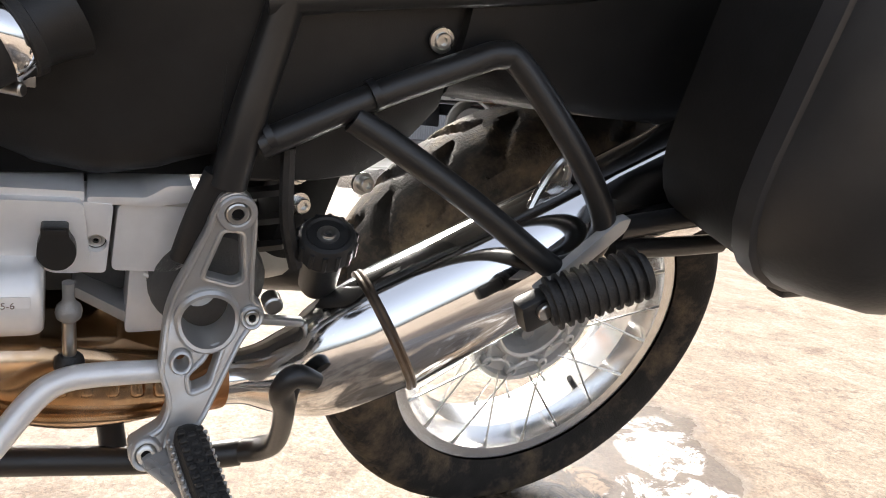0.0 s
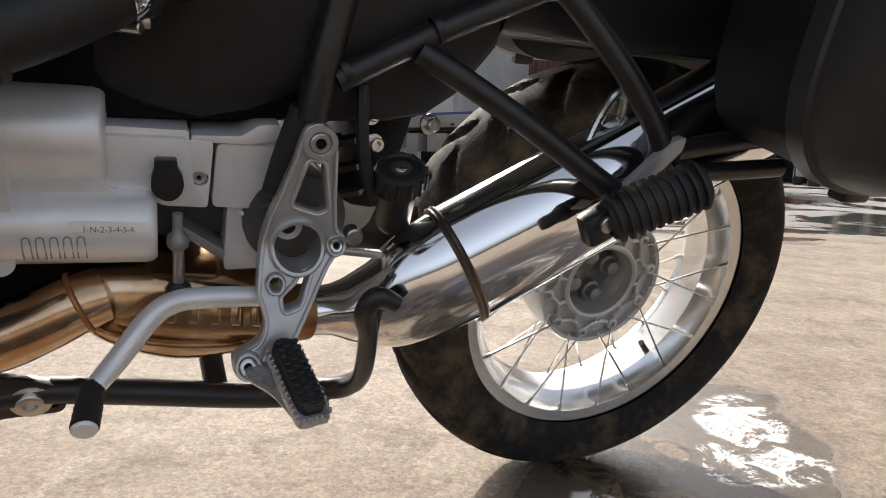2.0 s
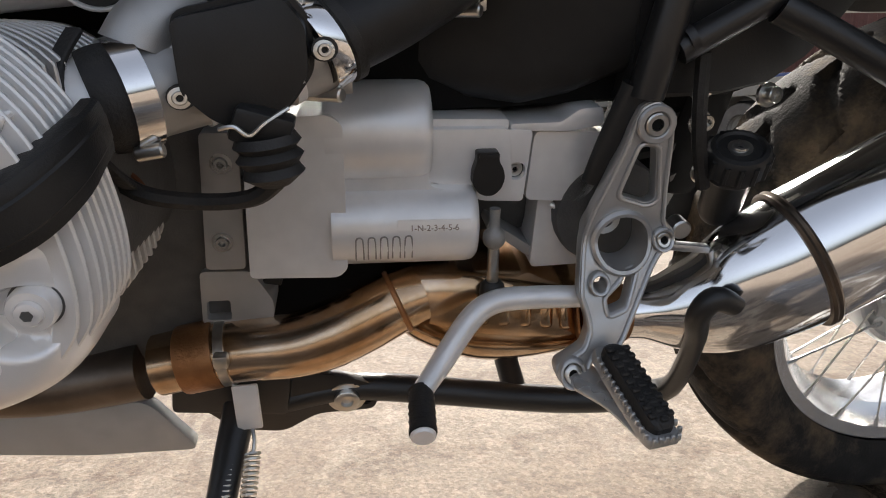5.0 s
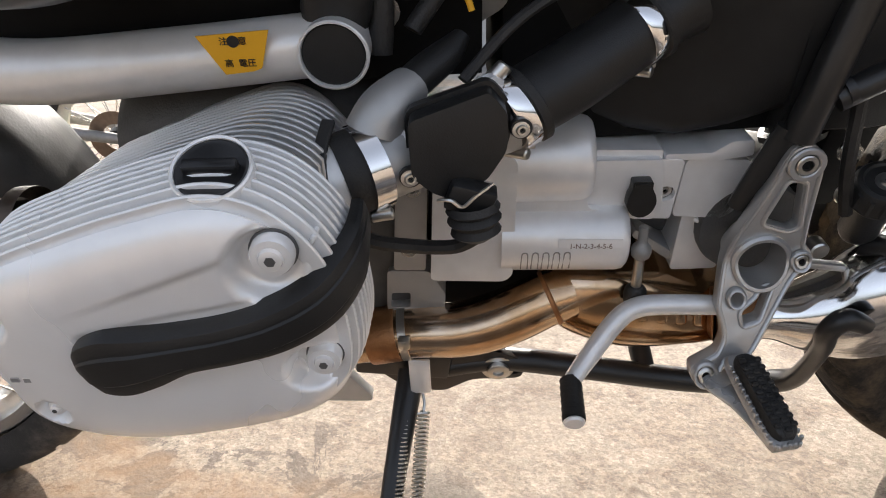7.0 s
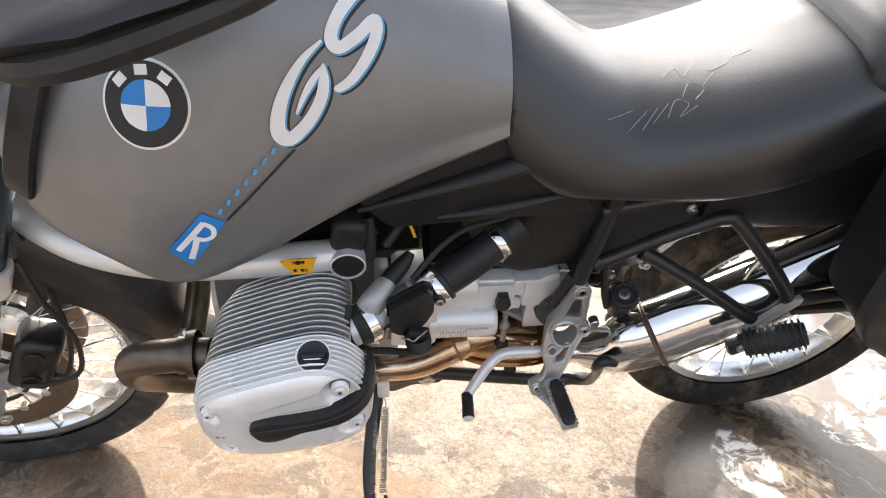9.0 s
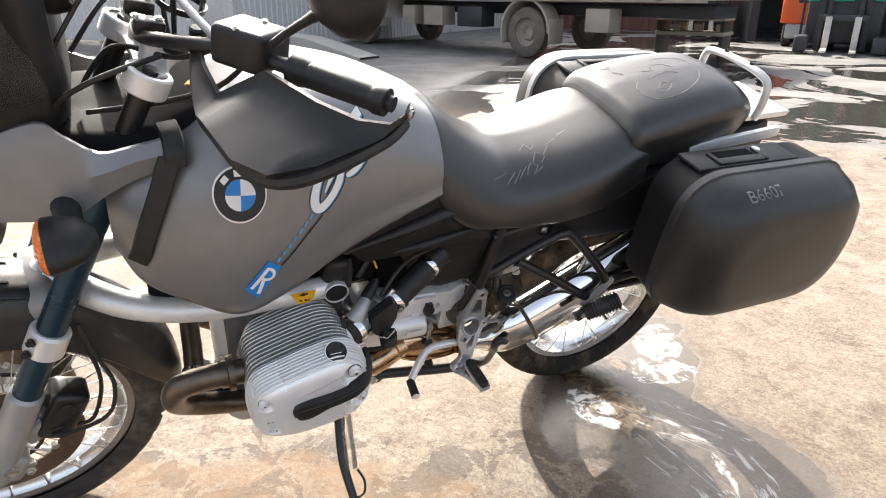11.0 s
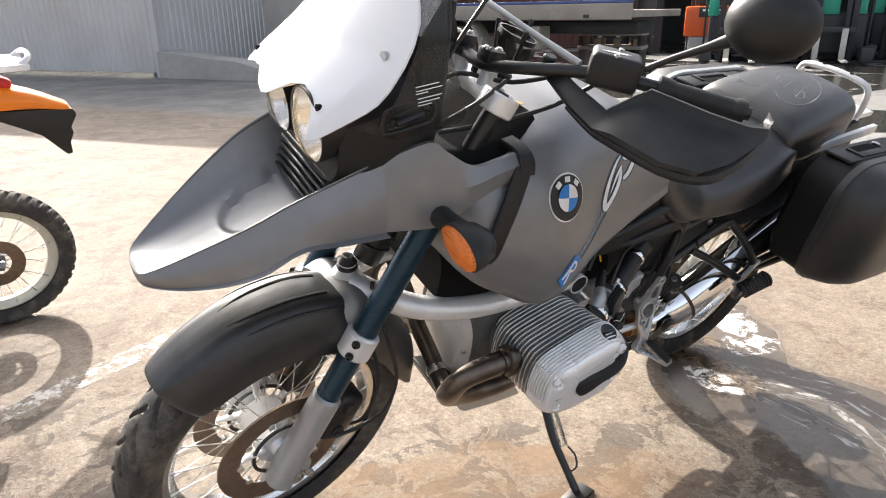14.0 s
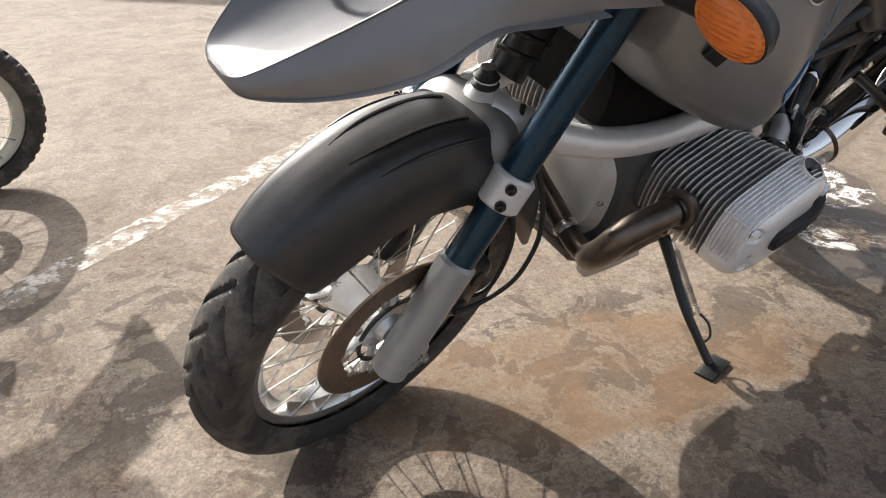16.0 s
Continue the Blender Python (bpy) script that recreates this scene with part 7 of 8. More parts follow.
bpart("frame_tube", tube([(-0.474, -0.148, 0.582), (-0.466, -0.148, 0.63), (-0.450, -0.142, 0.70), (-0.435, -0.14, 0.78)], [0.0140, 0.0138, 0.0135, 0.0135], 16), BLACK_PAINT, None, "black rear frame tube")
bpart("frame_gusset", tube([(-0.497, -0.132, 0.51), (-0.490, -0.138, 0.545), (-0.478, -0.144, 0.59)], 0.014, 12, flat=0.7), BLACK_PAINT)
bpart("tail_frame", tube([(-0.46, -0.14, 0.72), (-0.2, -0.14, 0.78), (0.15, -0.12, 0.90)], 0.014, 12), BLACK_PAINT)
BAX = Vector((-0.10, -0.36, 0.93)).normalized()
BAT = Vector((-0.380, -0.118, 0.462))
bottle = bpart("fluid_bottle", lathe([(0, 0), (0, 0.014), (0.008, 0.0175), (0.046, 0.0185), (0.050, 0.0210), (0.054, 0.0185), (0.057, 0.0185), (0.057, 0)], BAT, BAX, 28), BLACK_PLASTIC, None, "black brake fluid bottle")
cap = bpart("bottle_cap", lathe([(0.056, 0), (0.056, 0.0235), (0.058, 0.0255), (0.074, 0.0250), (0.0775, 0.0225), (0.0785, 0.019), (0.0765, 0.017), (0.0765, 0)], BAT, BAX, 32), BLACK_PLASTIC, bottle, "knurled black cap")
u1 = BAX.orthogonal().normalized()
u2 = BAX.cross(u1)
for k in range(14):
    r = u1 * math.cos(math.tau * k / 14) + u2 * math.sin(math.tau * k / 14)
    bpart("cap_knurl", rod(BAT + r * 0.0250 + BAX * 0.0575, BAT + r * 0.0245 + BAX * 0.0745, 0.0026, 6), BLACK_PLASTIC, cap)
bpart("cap_screw", bolt(BAT + BAX * 0.0765, BAX, 0.0065, 0.003), STEEL, bottle)
bpart("bottle_hose", tube([(-0.41, -0.14, 0.50), (-0.425, -0.145, 0.55), (-0.43, -0.14, 0.61)], 0.006, 8), RUBBER)
bpart("battery_box", body([(-0.48, [(0, 0.80), (0.10, 0.80), (0.13, 0.77), (0.13, 0.60), (0.10, 0.57), (0, 0.57)]), (-0.36, [(0, 0.80), (0.10, 0.80), (0.13, 0.77), (0.125, 0.60), (0.10, 0.575), (0, 0.575)]), (-0.30, [(0, 0.80), (0.10, 0.80), (0.13, 0.77), (0.125, 0.66), (0.10, 0.64), (0, 0.64)])], 3, 3), BLACK_PLASTIC, None, "black battery box under the seat")
bpart("inner_fender", body([(-0.30, [(0, 0.80), (0.10, 0.80), (0.14, 0.77), (0.135, 0.675), (0.10, 0.655), (0, 0.68)]), (-0.10, [(0, 0.84), (0.11, 0.84), (0.145, 0.80), (0.14, 0.675), (0.11, 0.658), (0, 0.69)]), (0.10, [(0, 0.90), (0.11, 0.90), (0.14, 0.86), (0.135, 0.69), (0.10, 0.672), (0, 0.70)]), (0.34, [(0, 0.94), (0.08, 0.94), (0.10, 0.92), (0.10, 0.80), (0.08, 0.76), (0, 0.76)])], 3, 4), BLACK_PLASTIC, None, "black rear inner fender")
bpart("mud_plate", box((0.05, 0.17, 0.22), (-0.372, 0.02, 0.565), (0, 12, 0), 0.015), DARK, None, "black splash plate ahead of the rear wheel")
bpart("seat_bolt", bolt((-0.318, -0.137, 0.706), (0, -1, 0), 0.007, 0.004), STEEL)
bpart("gearbox_tail", tube([(-0.50, -0.02, 0.46), (-0.44, 0.02, 0.45), (-0.38, 0.05, 0.43)], [0.07, 0.055, 0.05], 16), ALU_DULL)
bpart("rear_shock", helix((-0.40, -0.03, 0.46), (-0.42, -0.02, 0.60), 0.034, 0.006, 5), BLACK_PAINT)
for k, (x, z) in enumerate(((-0.41, 0.575), (-0.405, 0.545), (-0.35, 0.565), (-0.395, 0.50))):
    bpart("linkage_bolt", bolt((x, -0.108, z), (0.2, -1, 0.2), 0.007, 0.010), STEEL)

# centre stand and side stand
cs = bpart("centre_stand", tube([(-0.76, -0.10, 0.292), (-0.70, -0.10, 0.300), (-0.62, -0.105, 0.290), (-0.50, -0.11, 0.270), (-0.43, -0.115, 0.268)], 0.0135, 14), BLACK_PAINT, None, "black folded centre stand")
bpart("stand_lever", tube([(-0.43, -0.118, 0.272), (-0.412, -0.128, 0.281), (-0.405, -0.150, 0.308), (-0.414, -0.182, 0.376), (-0.424, -0.196, 0.410), (-0.416, -0.200, 0.427), (-0.397, -0.200, 0.418)], [0.013, 0.014, 0.012, 0.011, 0.012, 0.013, 0.010], 14, flat=0.8), BLACK_PAINT, cs, "worn black stand lever")
bpart("stand_leg", tube([(-0.545, -0.10, 0.28), (-0.55, -0.05, 0.305), (-0.555, 0.03, 0.33)], 0.012, 12), BLACK_PAINT, cs)
bpart("stand_plate", plate(rounded([(-0.83, 0.335), (-0.78, 0.345), (-0.74, 0.330), (-0.70, 0.318), (-0.675, 0.305), (-0.68, 0.280), (-0.73, 0.280), (-0.76, 0.262), (-0.80, 0.27), (-0.83, 0.30)], 0.008), [ring2(-0.688, 0.292, 0.006, 12)], -0.110, -0.100, 0.002), BLACK_PAINT, cs)
bpart("stand_bolt", bolt((-0.704, -0.110, 0.296), (0, -1, 0), 0.011, 0.008), STEEL, cs)
ss = bpart("side_stand", tube([(-0.79, -0.125, 0.310), (-0.80, -0.18, 0.272), (-0.812, -0.26, 0.212), (-0.805, -0.33, 0.155), (-0.80, -0.372, 0.122)], [0.014, 0.0125, 0.0108, 0.0098, 0.0105], 14), BLACK_PAINT, None, "black side stand, folded out")
bpart("foot", box((0.080, 0.045, 0.009), (-0.805, -0.385, 0.1215), (-LEAN_DEG, 0, 8), 0.003), BLACK_PAINT, ss)
bpart("stand_hook", tube([(-0.80, -0.335, 0.155), (-0.782, -0.335, 0.165), (-0.776, -0.315, 0.185), (-0.785, -0.29, 0.20)], 0.003, 6), BLACK_PAINT, ss)
for dx in (-0.009, 0.009):
    bpart("stand_spring", helix((-0.787 + dx, -0.165, 0.290), (-0.797 + dx, -0.285, 0.200), 0.0055, 0.0015, 36), STEEL, ss)
    bpart("spring_hook", tube([(-0.785 + dx * 0.7, -0.150, 0.302), (-0.786 + dx, -0.158, 0.296), (-0.787 + dx, -0.166, 0.289)], 0.0015, 6), STEEL, ss)
bpart("spring_plate", box((0.020, 0.004, 0.048), (-0.780, -0.150, 0.327), (0, 0, 0), 0.002), ALU_CAST, ss)
bpart("skid_plate", plate(rounded([(-1.050, 0.325), (-0.87, 0.316), (-0.832, 0.256), (-0.93, 0.259), (-1.02, 0.270), (-1.047, 0.300)], 0.012), [], -0.118, -0.104, 0.005), LEG_GREY, None, "pale aluminium skid plate")
bpart("lower_frame", box((0.10, 0.02, 0.05), (-0.80, -0.105, 0.315), (0, 8, 0), 0.005), BLACK_PAINT)

bpart("brake_hose", tube([(-1.30, -0.12, 0.66), (-1.282, -0.14, 0.596), (-1.262, -0.142, 0.506), (-1.284, -0.14, 0.42), (-1.345, -0.135, 0.385), (-1.40, -0.125, 0.372)], 0.0045, 8), RUBBER, None, "black front brake hose")

# ---- marks on the tank and seats ----
def flank(x, z):
    """The tank's left flank: (y, tilt in degrees) by reading the surface."""
    hit, place, normal, _ = tank.ray_cast(Vector((x, -0.6, z)), Vector((0, 1, 0)))
    return place, normal


def decal(name, outline, holes, material, parent, lift=0.0012, label="", thick=0.0008):
    """A flat sticker given as an x-z outline, laid on the tank."""
    b = plate(outline, holes, 0, 0.0005, 0)
    bmesh.ops.subdivide_edges(b, edges=[e for e in b.edges if e.calc_length() > 0.02], cuts=2)
    for v in b.verts:
        place, normal = flank(v.co.x, v.co.z)
        if place is not None:
            v.co = place + normal * (lift + (v.co.y if v.co.y else 0) * 2)
    return bpart(name, b, material, parent, label)


def stroke(pts, w):
    """An outline round a bent brush stroke; w: one width or one for each point."""
    ws = w if isinstance(w, list) else [w] * len(pts)
    C = curve_points([(*p, q) for p, q in zip(pts, ws)], 5)
    a, b = [], []
    for i, c in enumerate(C):
        d = Vector((C[min(i + 1, len(C) - 1)] - C[max(i - 1, 0)])[:2]).normalized()
        n = Vector((-d.y, d.x)) * c[2] / 2
        a.append((c[0] + n.x, c[1] + n.y))
        b.append((c[0] - n.x, c[1] - n.y))
    return a + b[::-1]


rx, rz, R0 = -1.0035, 0.987, 0.0405
badge = decal("round_badge", ring2(rx, rz, R0 + 0.003, 40), [], ALU_CAST, tank, 0.001, "round black, blue and white badge")
decal("badge_ring", ring2(rx, rz, R0, 40), [], INK, tank, 0.0026)
for k in range(4):
    arc = [(rx, rz)] + [(rx + 0.024 * math.cos(radians(-6 + 90 * k + 90 * j / 8)), rz + 0.024 * math.sin(radians(-6 + 90 * k + 90 * j / 8))) for j in range(9)]
    decal("badge_quarter", arc, [], BLUE_INK if k % 2 else WHITE_INK, tank, 0.0042)
for k in range(3):
    t = radians(132 - 42 * k)
    u, v = Vector((math.cos(t), math.sin(t))), Vector((-math.sin(t), math.cos(t)))
    c = Vector((rx, rz)) + u * 0.0325
    decal("badge_bar", [tuple(c + u * a * 0.0045 + v * b * 0.006) for a, b in ((-1, -1), (1, -1), (1, 1), (-1, 1))], [], WHITE_INK, tank, 0.0042)
# two bent white strokes edged in black and blue, a slanted line of blue dashes, a blue square
def brush(name, pts, widths, material, lift, shift=(0, 0), grow=0.0, label=""):
    """A bent brush stroke laid on the tank as a strip three quads wide."""
    b = bmesh.new()
    C = curve_points([(x, z, w) for (x, z), w in zip(pts, widths)], 5)
    rows = []
    for i, c in enumerate(C):
        d = Vector((C[min(i + 1, len(C) - 1)] - C[max(i - 1, 0)])[:2]).normalized()
        n = Vector((-d.y, d.x)) * (c[2] + grow) / 2
        row = []
        for k in (-1, -0.34, 0.34, 1):
            place, normal = flank(c[0] + n.x * k + shift[0], c[1] + n.y * k + shift[1])
            row.append(b.verts.new(place + normal * lift))
        rows.append(row)
    for a, c in zip(rows, rows[1:]):
        for k in range(3):
            b.faces.new((a[k], a[k + 1], c[k + 1], c[k]))
    return bpart(name, b, material, tank, label)


LETTERS = (
    ([(-0.825, 1.029), (-0.847, 1.012), (-0.865, 0.987), (-0.875, 0.963), (-0.877, 0.942), (-0.866, 0.932), (-0.846, 0.946), (-0.830, 0.970), (-0.825, 0.990), (-0.825, 1.007)], [0.003, 0.0084, 0.0125, 0.015, 0.016, 0.0165, 0.0144, 0.0132, 0.0108, 0.003]),
    ([(-0.824, 1.005), (-0.837, 0.991), (-0.848, 0.975), (-0.857, 0.958)], [0.0036, 0.0080, 0.006, 0.0024]),
    ([(-0.778, 1.071), (-0.794, 1.062), (-0.809, 1.046), (-0.815, 1.030), (-0.807, 1.020), (-0.788, 1.029), (-0.772, 1.040), (-0.769, 1.030), (-0.778, 1.010), (-0.795, 0.988), (-0.809, 0.980), (-0.814, 0.982)], [0.012, 0.0132, 0.0132, 0.0138, 0.0125, 0.0125, 0.0120, 0.0120, 0.012, 0.0108, 0.0096, 0.0048]))
for pts, w in LETTERS:
    brush("stroke_shadow", pts, w, INK, 0.0010, (0.0045, -0.0035), 0.001, "black edge of a white stroke")
    brush("stroke_edge", pts, w, PALE_BLUE, 0.0018, (0.0012, -0.0010), 0.002, "blue edge of a white stroke")
    brush("bent_stroke", pts, w, WHITE_INK, 0.0026, label="white bent stroke of the tank lettering")
decal("slant_line", stroke([(-0.944, 0.850), (-0.905, 0.882), (-0.862, 0.918)], 0.0022), [], INK, tank, 0.0014)
for k in range(7):
    x, z = -0.951 + 0.0108 * k, 0.863 + 0.0098 * k
    decal("blue_dash", stroke([(x, z - 0.003), (x + 0.003, z + 0.004)], 0.004), [], PALE_BLUE, tank, 0.0016)
decal("blue_square", [(-1.013, 0.824), (-0.992, 0.796), (-0.946, 0.848), (-0.969, 0.867)], [], BLUE_INK, tank, 0.0016, "blue square sticker with a white mark")
def in_square(v, u):
    return (-1.013 + 0.021 * v + 0.044 * u, 0.824 - 0.028 * v + 0.043 * u)


for pts, w in (([(0.26, 0.12), (0.26, 0.5), (0.26, 0.88)], 0.007), ([(0.26, 0.86), (0.62, 0.88), (0.82, 0.76), (0.66, 0.60), (0.28, 0.52)], 0.0055), ([(0.45, 0.54), (0.62, 0.36), (0.80, 0.12)], 0.007)):
    brush("square_mark", [in_square(v, u) for v, u in pts], [w] * len(pts), WHITE_INK, 0.0032)


def chalk(target, pts, w=0.0014):
    """A chalk line drawn down onto a seat; points as (x, y)."""
    P = []
    for c in curve_points(pts, 5):
        hit, place, normal, _ = target.ray_cast(Vector((c[0], c[1], 1.4)), Vector((0, 0, -1)))
        if hit:
            P.append(tuple(place + normal * 0.0006))
    if len(P) > 1:
        bpart("chalk_line", tube(P, w * 0.5, 5, 1, flat=0.5), CHALK, target, "white chalk mark")


chalk(pillion, [(0.03, 0.065), (0.085, 0.06), (0.11, 0.02), (0.09, -0.05), (0.02, -0.098), (-0.05, -0.108), (-0.085, -0.085), (-0.085, -0.045), (-0.065, -0.02)])
for a in ([(-0.05, -0.075), (-0.03, -0.085), (-0.005, -0.065), (-0.02, -0.05), (-0.045, -0.07)], [(-0.045, -0.07), (0.03, -0.045)], [(-0.035, -0.02), (0.02, -0.01), (0.045, -0.025)], [(-0.03, 0.02), (-0.005, 0.01), (0.0, 0.03), (0.03, 0.035), (0.05, 0.01)], [(-0.09, 0.055), (-0.075, 0.03)], [(-0.10, 0.09), (-0.08, 0.075), (-0.075, 0.10), (-0.06, 0.11)]):
    chalk(pillion, a)
for a in ([(-0.485, -0.145), (-0.445, -0.125)], [(-0.455, -0.150), (-0.425, -0.125)], [(-0.435, -0.148), (-0.41, -0.122)], [(-0.42, -0.142), (-0.395, -0.118)], [(-0.40, -0.138), (-0.385, -0.115), (-0.37, -0.125), (-0.385, -0.140), (-0.36, -0.13)], [(-0.375, -0.112), (-0.36, -0.09), (-0.345, -0.105), (-0.36, -0.12)], [(-0.345, -0.10), (-0.325, -0.08)], [(-0.39, -0.07), (-0.37, -0.055), (-0.365, -0.075), (-0.35, -0.06)], [(-0.33, -0.075), (-0.30, -0.065)], [(-0.29, -0.055), (-0.265, -0.05)]):
    chalk(seat, a, 0.0011)


# the passenger peg sits a little further in
for ob in [pp] + list(pp.children):
    for v in ob.data.vertices:
        v.co.y += 0.010

# the frame behind the engine is a little longer and higher than its parts were laid out for
for ob in bike.children_recursive:
    if ob in SETTLED:
        continue
    for v in ob.data.vertices:
        x, z = v.co.x, v.co.z
        v.co.x += float(np.interp(x, [-0.90, -0.80, -0.72, -0.65, -0.45, -0.25], [0.003, 0.006, 0.015, 0.023, 0.027, 0.031]))
        v.co.z += float(np.interp(x, [-0.80, -0.65, -0.55, -0.45, -0.36], [0.0, 0.004, 0.006, 0.011, 0.016])) * float(np.interp(z, [0.25, 0.33, 0.72, 0.80], [0.5, 1, 1, 0]))


# ---- the orange enduro motorcycle parked alongside ----
def enduro(m, label):
    k = thing("enduro_motorcycle", m, label, "motorcycle", "parked enduro motorcycles")

    def mk(name, bm, material, parent=None, label="", smooth=38):
        return finish(name, bm, material, parent or k, label, smooth)

    rc, fc = Vector((0.0, 0, 0.295)), Vector((-1.45, 0, 0.335))
    for nm, c, R, half, lip, n in (("rear_wheel", rc, 0.295, 0.055, 0.222, 32), ("front_wheel", fc, 0.335, 0.042, 0.275, 32)):
        w = build_wheel(nm, c, R, half, lip, 0.028, TYRE, slash(44, 0.010, half, 0.5, 0.42, R - 0.05), "pale cream spoked rim", 0.03, 0.03, mk, n)
        w.data.materials[0] = WHITE_RIM
        mk("hub", lathe([(-0.05, 0), (-0.05, 0.025), (-0.03, 0.034), (0.03, 0.034), (0.05, 0.025), (0.05, 0)], c, (0, 1, 0), 24), BLACK_PAINT, w)
        mk("sprocket" if c is rc else "brake_disc", lathe([(-0.047, 0.05), (-0.047, 0.10), (-0.043, 0.10), (-0.043, 0.05)], c, (0, 1, 0), 40, closed=True), DISC, w)
    for s in (-1, 1):
        mk("swing_arm", tube([rc + Vector((0.02, s * 0.075, 0)), (-0.30, s * 0.09, 0.36), (-0.52, s * 0.08, 0.40)], [0.02, 0.026, 0.03], 10), ALU_DULL)
        mk("fork_leg", rod(fc + Vector((0, s * 0.09, 0)), (-1.20, s * 0.09, 0.92), 0.026, 14), STEEL)
        mk("side_panel", plate(rounded([(-0.50, 0.60), (-0.12, 0.80), (-0.05, 0.93), (-0.55, 0.92)], 0.03), [], s * 0.10, s * 0.12, 0.006), ORANGE, None, "orange side panel")
        mk("tank_shroud", plate(rounded([(-1.10, 0.68), (-0.72, 0.70), (-0.62, 0.95), (-0.98, 1.0), (-1.16, 0.85)], 0.04), [], s * 0.12, s * 0.16, 0.008), ORANGE, None, "orange tank shroud")
        mk("handlebar", tube([(-1.08, 0, 1.06), (-1.06, s * 0.12, 1.12), (-0.98, s * 0.40, 1.14)], 0.012, 10), BLACK_PAINT)
    mk("engine", box((0.34, 0.24, 0.34), (-0.72, 0, 0.46), (0, 10, 0), 0.05, 3), ALU_DULL, None, "grey single-cylinder engine")
    mk("seat", body([(-0.75, [(0, 0.97), (0.08, 0.96), (0.10, 0.92), (0.08, 0.90), (0, 0.90)]), (-0.45, [(0, 0.95), (0.09, 0.94), (0.12, 0.90), (0.10, 0.87), (0, 0.87)]), (-0.05, [(0, 0.98), (0.08, 0.97), (0.11, 0.94), (0.09, 0.91), (0, 0.91)])], 4, 3), VINYL, None, "slim black enduro seat")
    mk("fuel_tank", body([(-1.05, [(0, 0.98), (0.08, 0.97), (0.12, 0.9), (0.1, 0.75), (0, 0.72)]), (-0.70, [(0, 1.0), (0.08, 0.98), (0.13, 0.9), (0.1, 0.75), (0, 0.72)])], 3, 3), ORANGE)
    mk("front_fender", body([(-1.85, [(0, 0.70), (0.04, 0.70), (0.06, 0.69), (0.04, 0.69), (0, 0.69)]), (-1.5, [(0, 0.80), (0.06, 0.79), (0.08, 0.77), (0.06, 0.775), (0, 0.785)]), (-1.1, [(0, 0.74), (0.05, 0.73), (0.07, 0.71), (0.05, 0.715), (0, 0.725)])], 4, 3), ORANGE)
    mk("tail_fairing", body([(-0.35, [(0, 1.0), (0.06, 0.99), (0.10, 0.96), (0.10, 0.91), (0, 0.90)]), (-0.05, [(0, 1.01), (0.06, 1.0), (0.10, 0.965), (0.09, 0.915), (0, 0.91)]), (0.18, [(0, 0.985), (0.05, 0.98), (0.08, 0.95), (0.07, 0.915), (0, 0.91)]), (0.35, [(0, 0.91), (0.03, 0.91), (0.045, 0.90), (0.04, 0.89), (0, 0.888)])], 4, 4), ORANGE, None, "orange pointed tail fairing")
    flap = plate(rounded([(0.10, 0.905), (0.36, 0.895), (0.372, 0.872), (0.345, 0.82), (0.352, 0.80), (0.335, 0.76), (0.338, 0.715), (0.318, 0.712), (0.24, 0.80), (0.10, 0.875)], 0.008), [], -0.045, 0.045, 0.004)
    mk("mud_flap", flap, BLACK_PLASTIC, None, "black plastic mud flap")
    mk("tail_lamp", box((0.09, 0.07, 0.05), (0.13, 0, 1.005), (0, 20, 0), 0.015, 3), RED_LENS, None, "red tail lamp")
    rk = mk("luggage_carrier", plate(rounded([(-0.45, 1.035), (0.235, 1.062), (0.235, 1.085), (-0.45, 1.06)], 0.01), [], -0.09, 0.09, 0.008), WHITE_PLASTIC, None, "white luggage carrier")
    mk("carrier_loop", tube([(0.20, -0.07, 1.075), (0.235, -0.065, 1.10), (0.245, 0, 1.105), (0.235, 0.065, 1.10), (0.20, 0.07, 1.075)], 0.010, 10), WHITE_PLASTIC, rk)
    mk("silencer", tube([(-0.30, 0.14, 0.66), (0.05, 0.16, 0.80)], 0.045, 16), STEEL)
    mk("side_stand", tube([(-0.55, -0.12, 0.36), (-0.58, -0.26, 0.05)], 0.012, 8), BLACK_PAINT)
    return k


RED_LENS = surf("red lamp lens", (0.55, 0.02, 0.015), 0.2, 0, 0.05)
enduro(pose(-2.41, 1.81, 0, 10, 0, 47), "orange and white enduro motorcycle on its stand")


# ---- buildings ----
def boxes(items):
    bm = None
    for size, loc in items:
        bm = box(size, loc, (0, 0, 0), 0, bm=bm)
    return bm


SHEET = surf("pale grey corrugated sheet", (0.62, 0.62, 0.61), 0.45, 0.15, 0.06, 3, 0.05, stain=(0.36, 0.34, 0.31), stain_amount=0.35)
CONCRETE = surf("grey concrete", (0.40, 0.39, 0.36), 0.85, 0, 0.15, 8, 0.4, stain=(0.25, 0.23, 0.2), stain_amount=0.5)
BRICK_RED = surf("brown painted sheet", (0.17, 0.075, 0.06), 0.6, 0, 0.15, 6, 0.1)
# the shed's dim interior is put into the colour of its walls and roof
SHED_SHADE = surf("shed lining, indoor shade in its colour", (0.05, 0.05, 0.052), 0.7, 0, 0.2, 4)
GREEN = surf("green machine paint", (0.04, 0.42, 0.28), 0.4, 0, 0.1, 20)
MACHINE = surf("dark grey machine steel", (0.045, 0.046, 0.05), 0.45, 0.3, 0.2, 20)
FORK_STEEL = surf("pale painted fork steel", (0.62, 0.60, 0.54), 0.5, 0.2, 0.15, 20, stain=(0.35, 0.25, 0.15), stain_amount=0.5)
FORK_RED = surf("orange machine paint", (0.78, 0.13, 0.03), 0.35, 0, 0.06, 10)
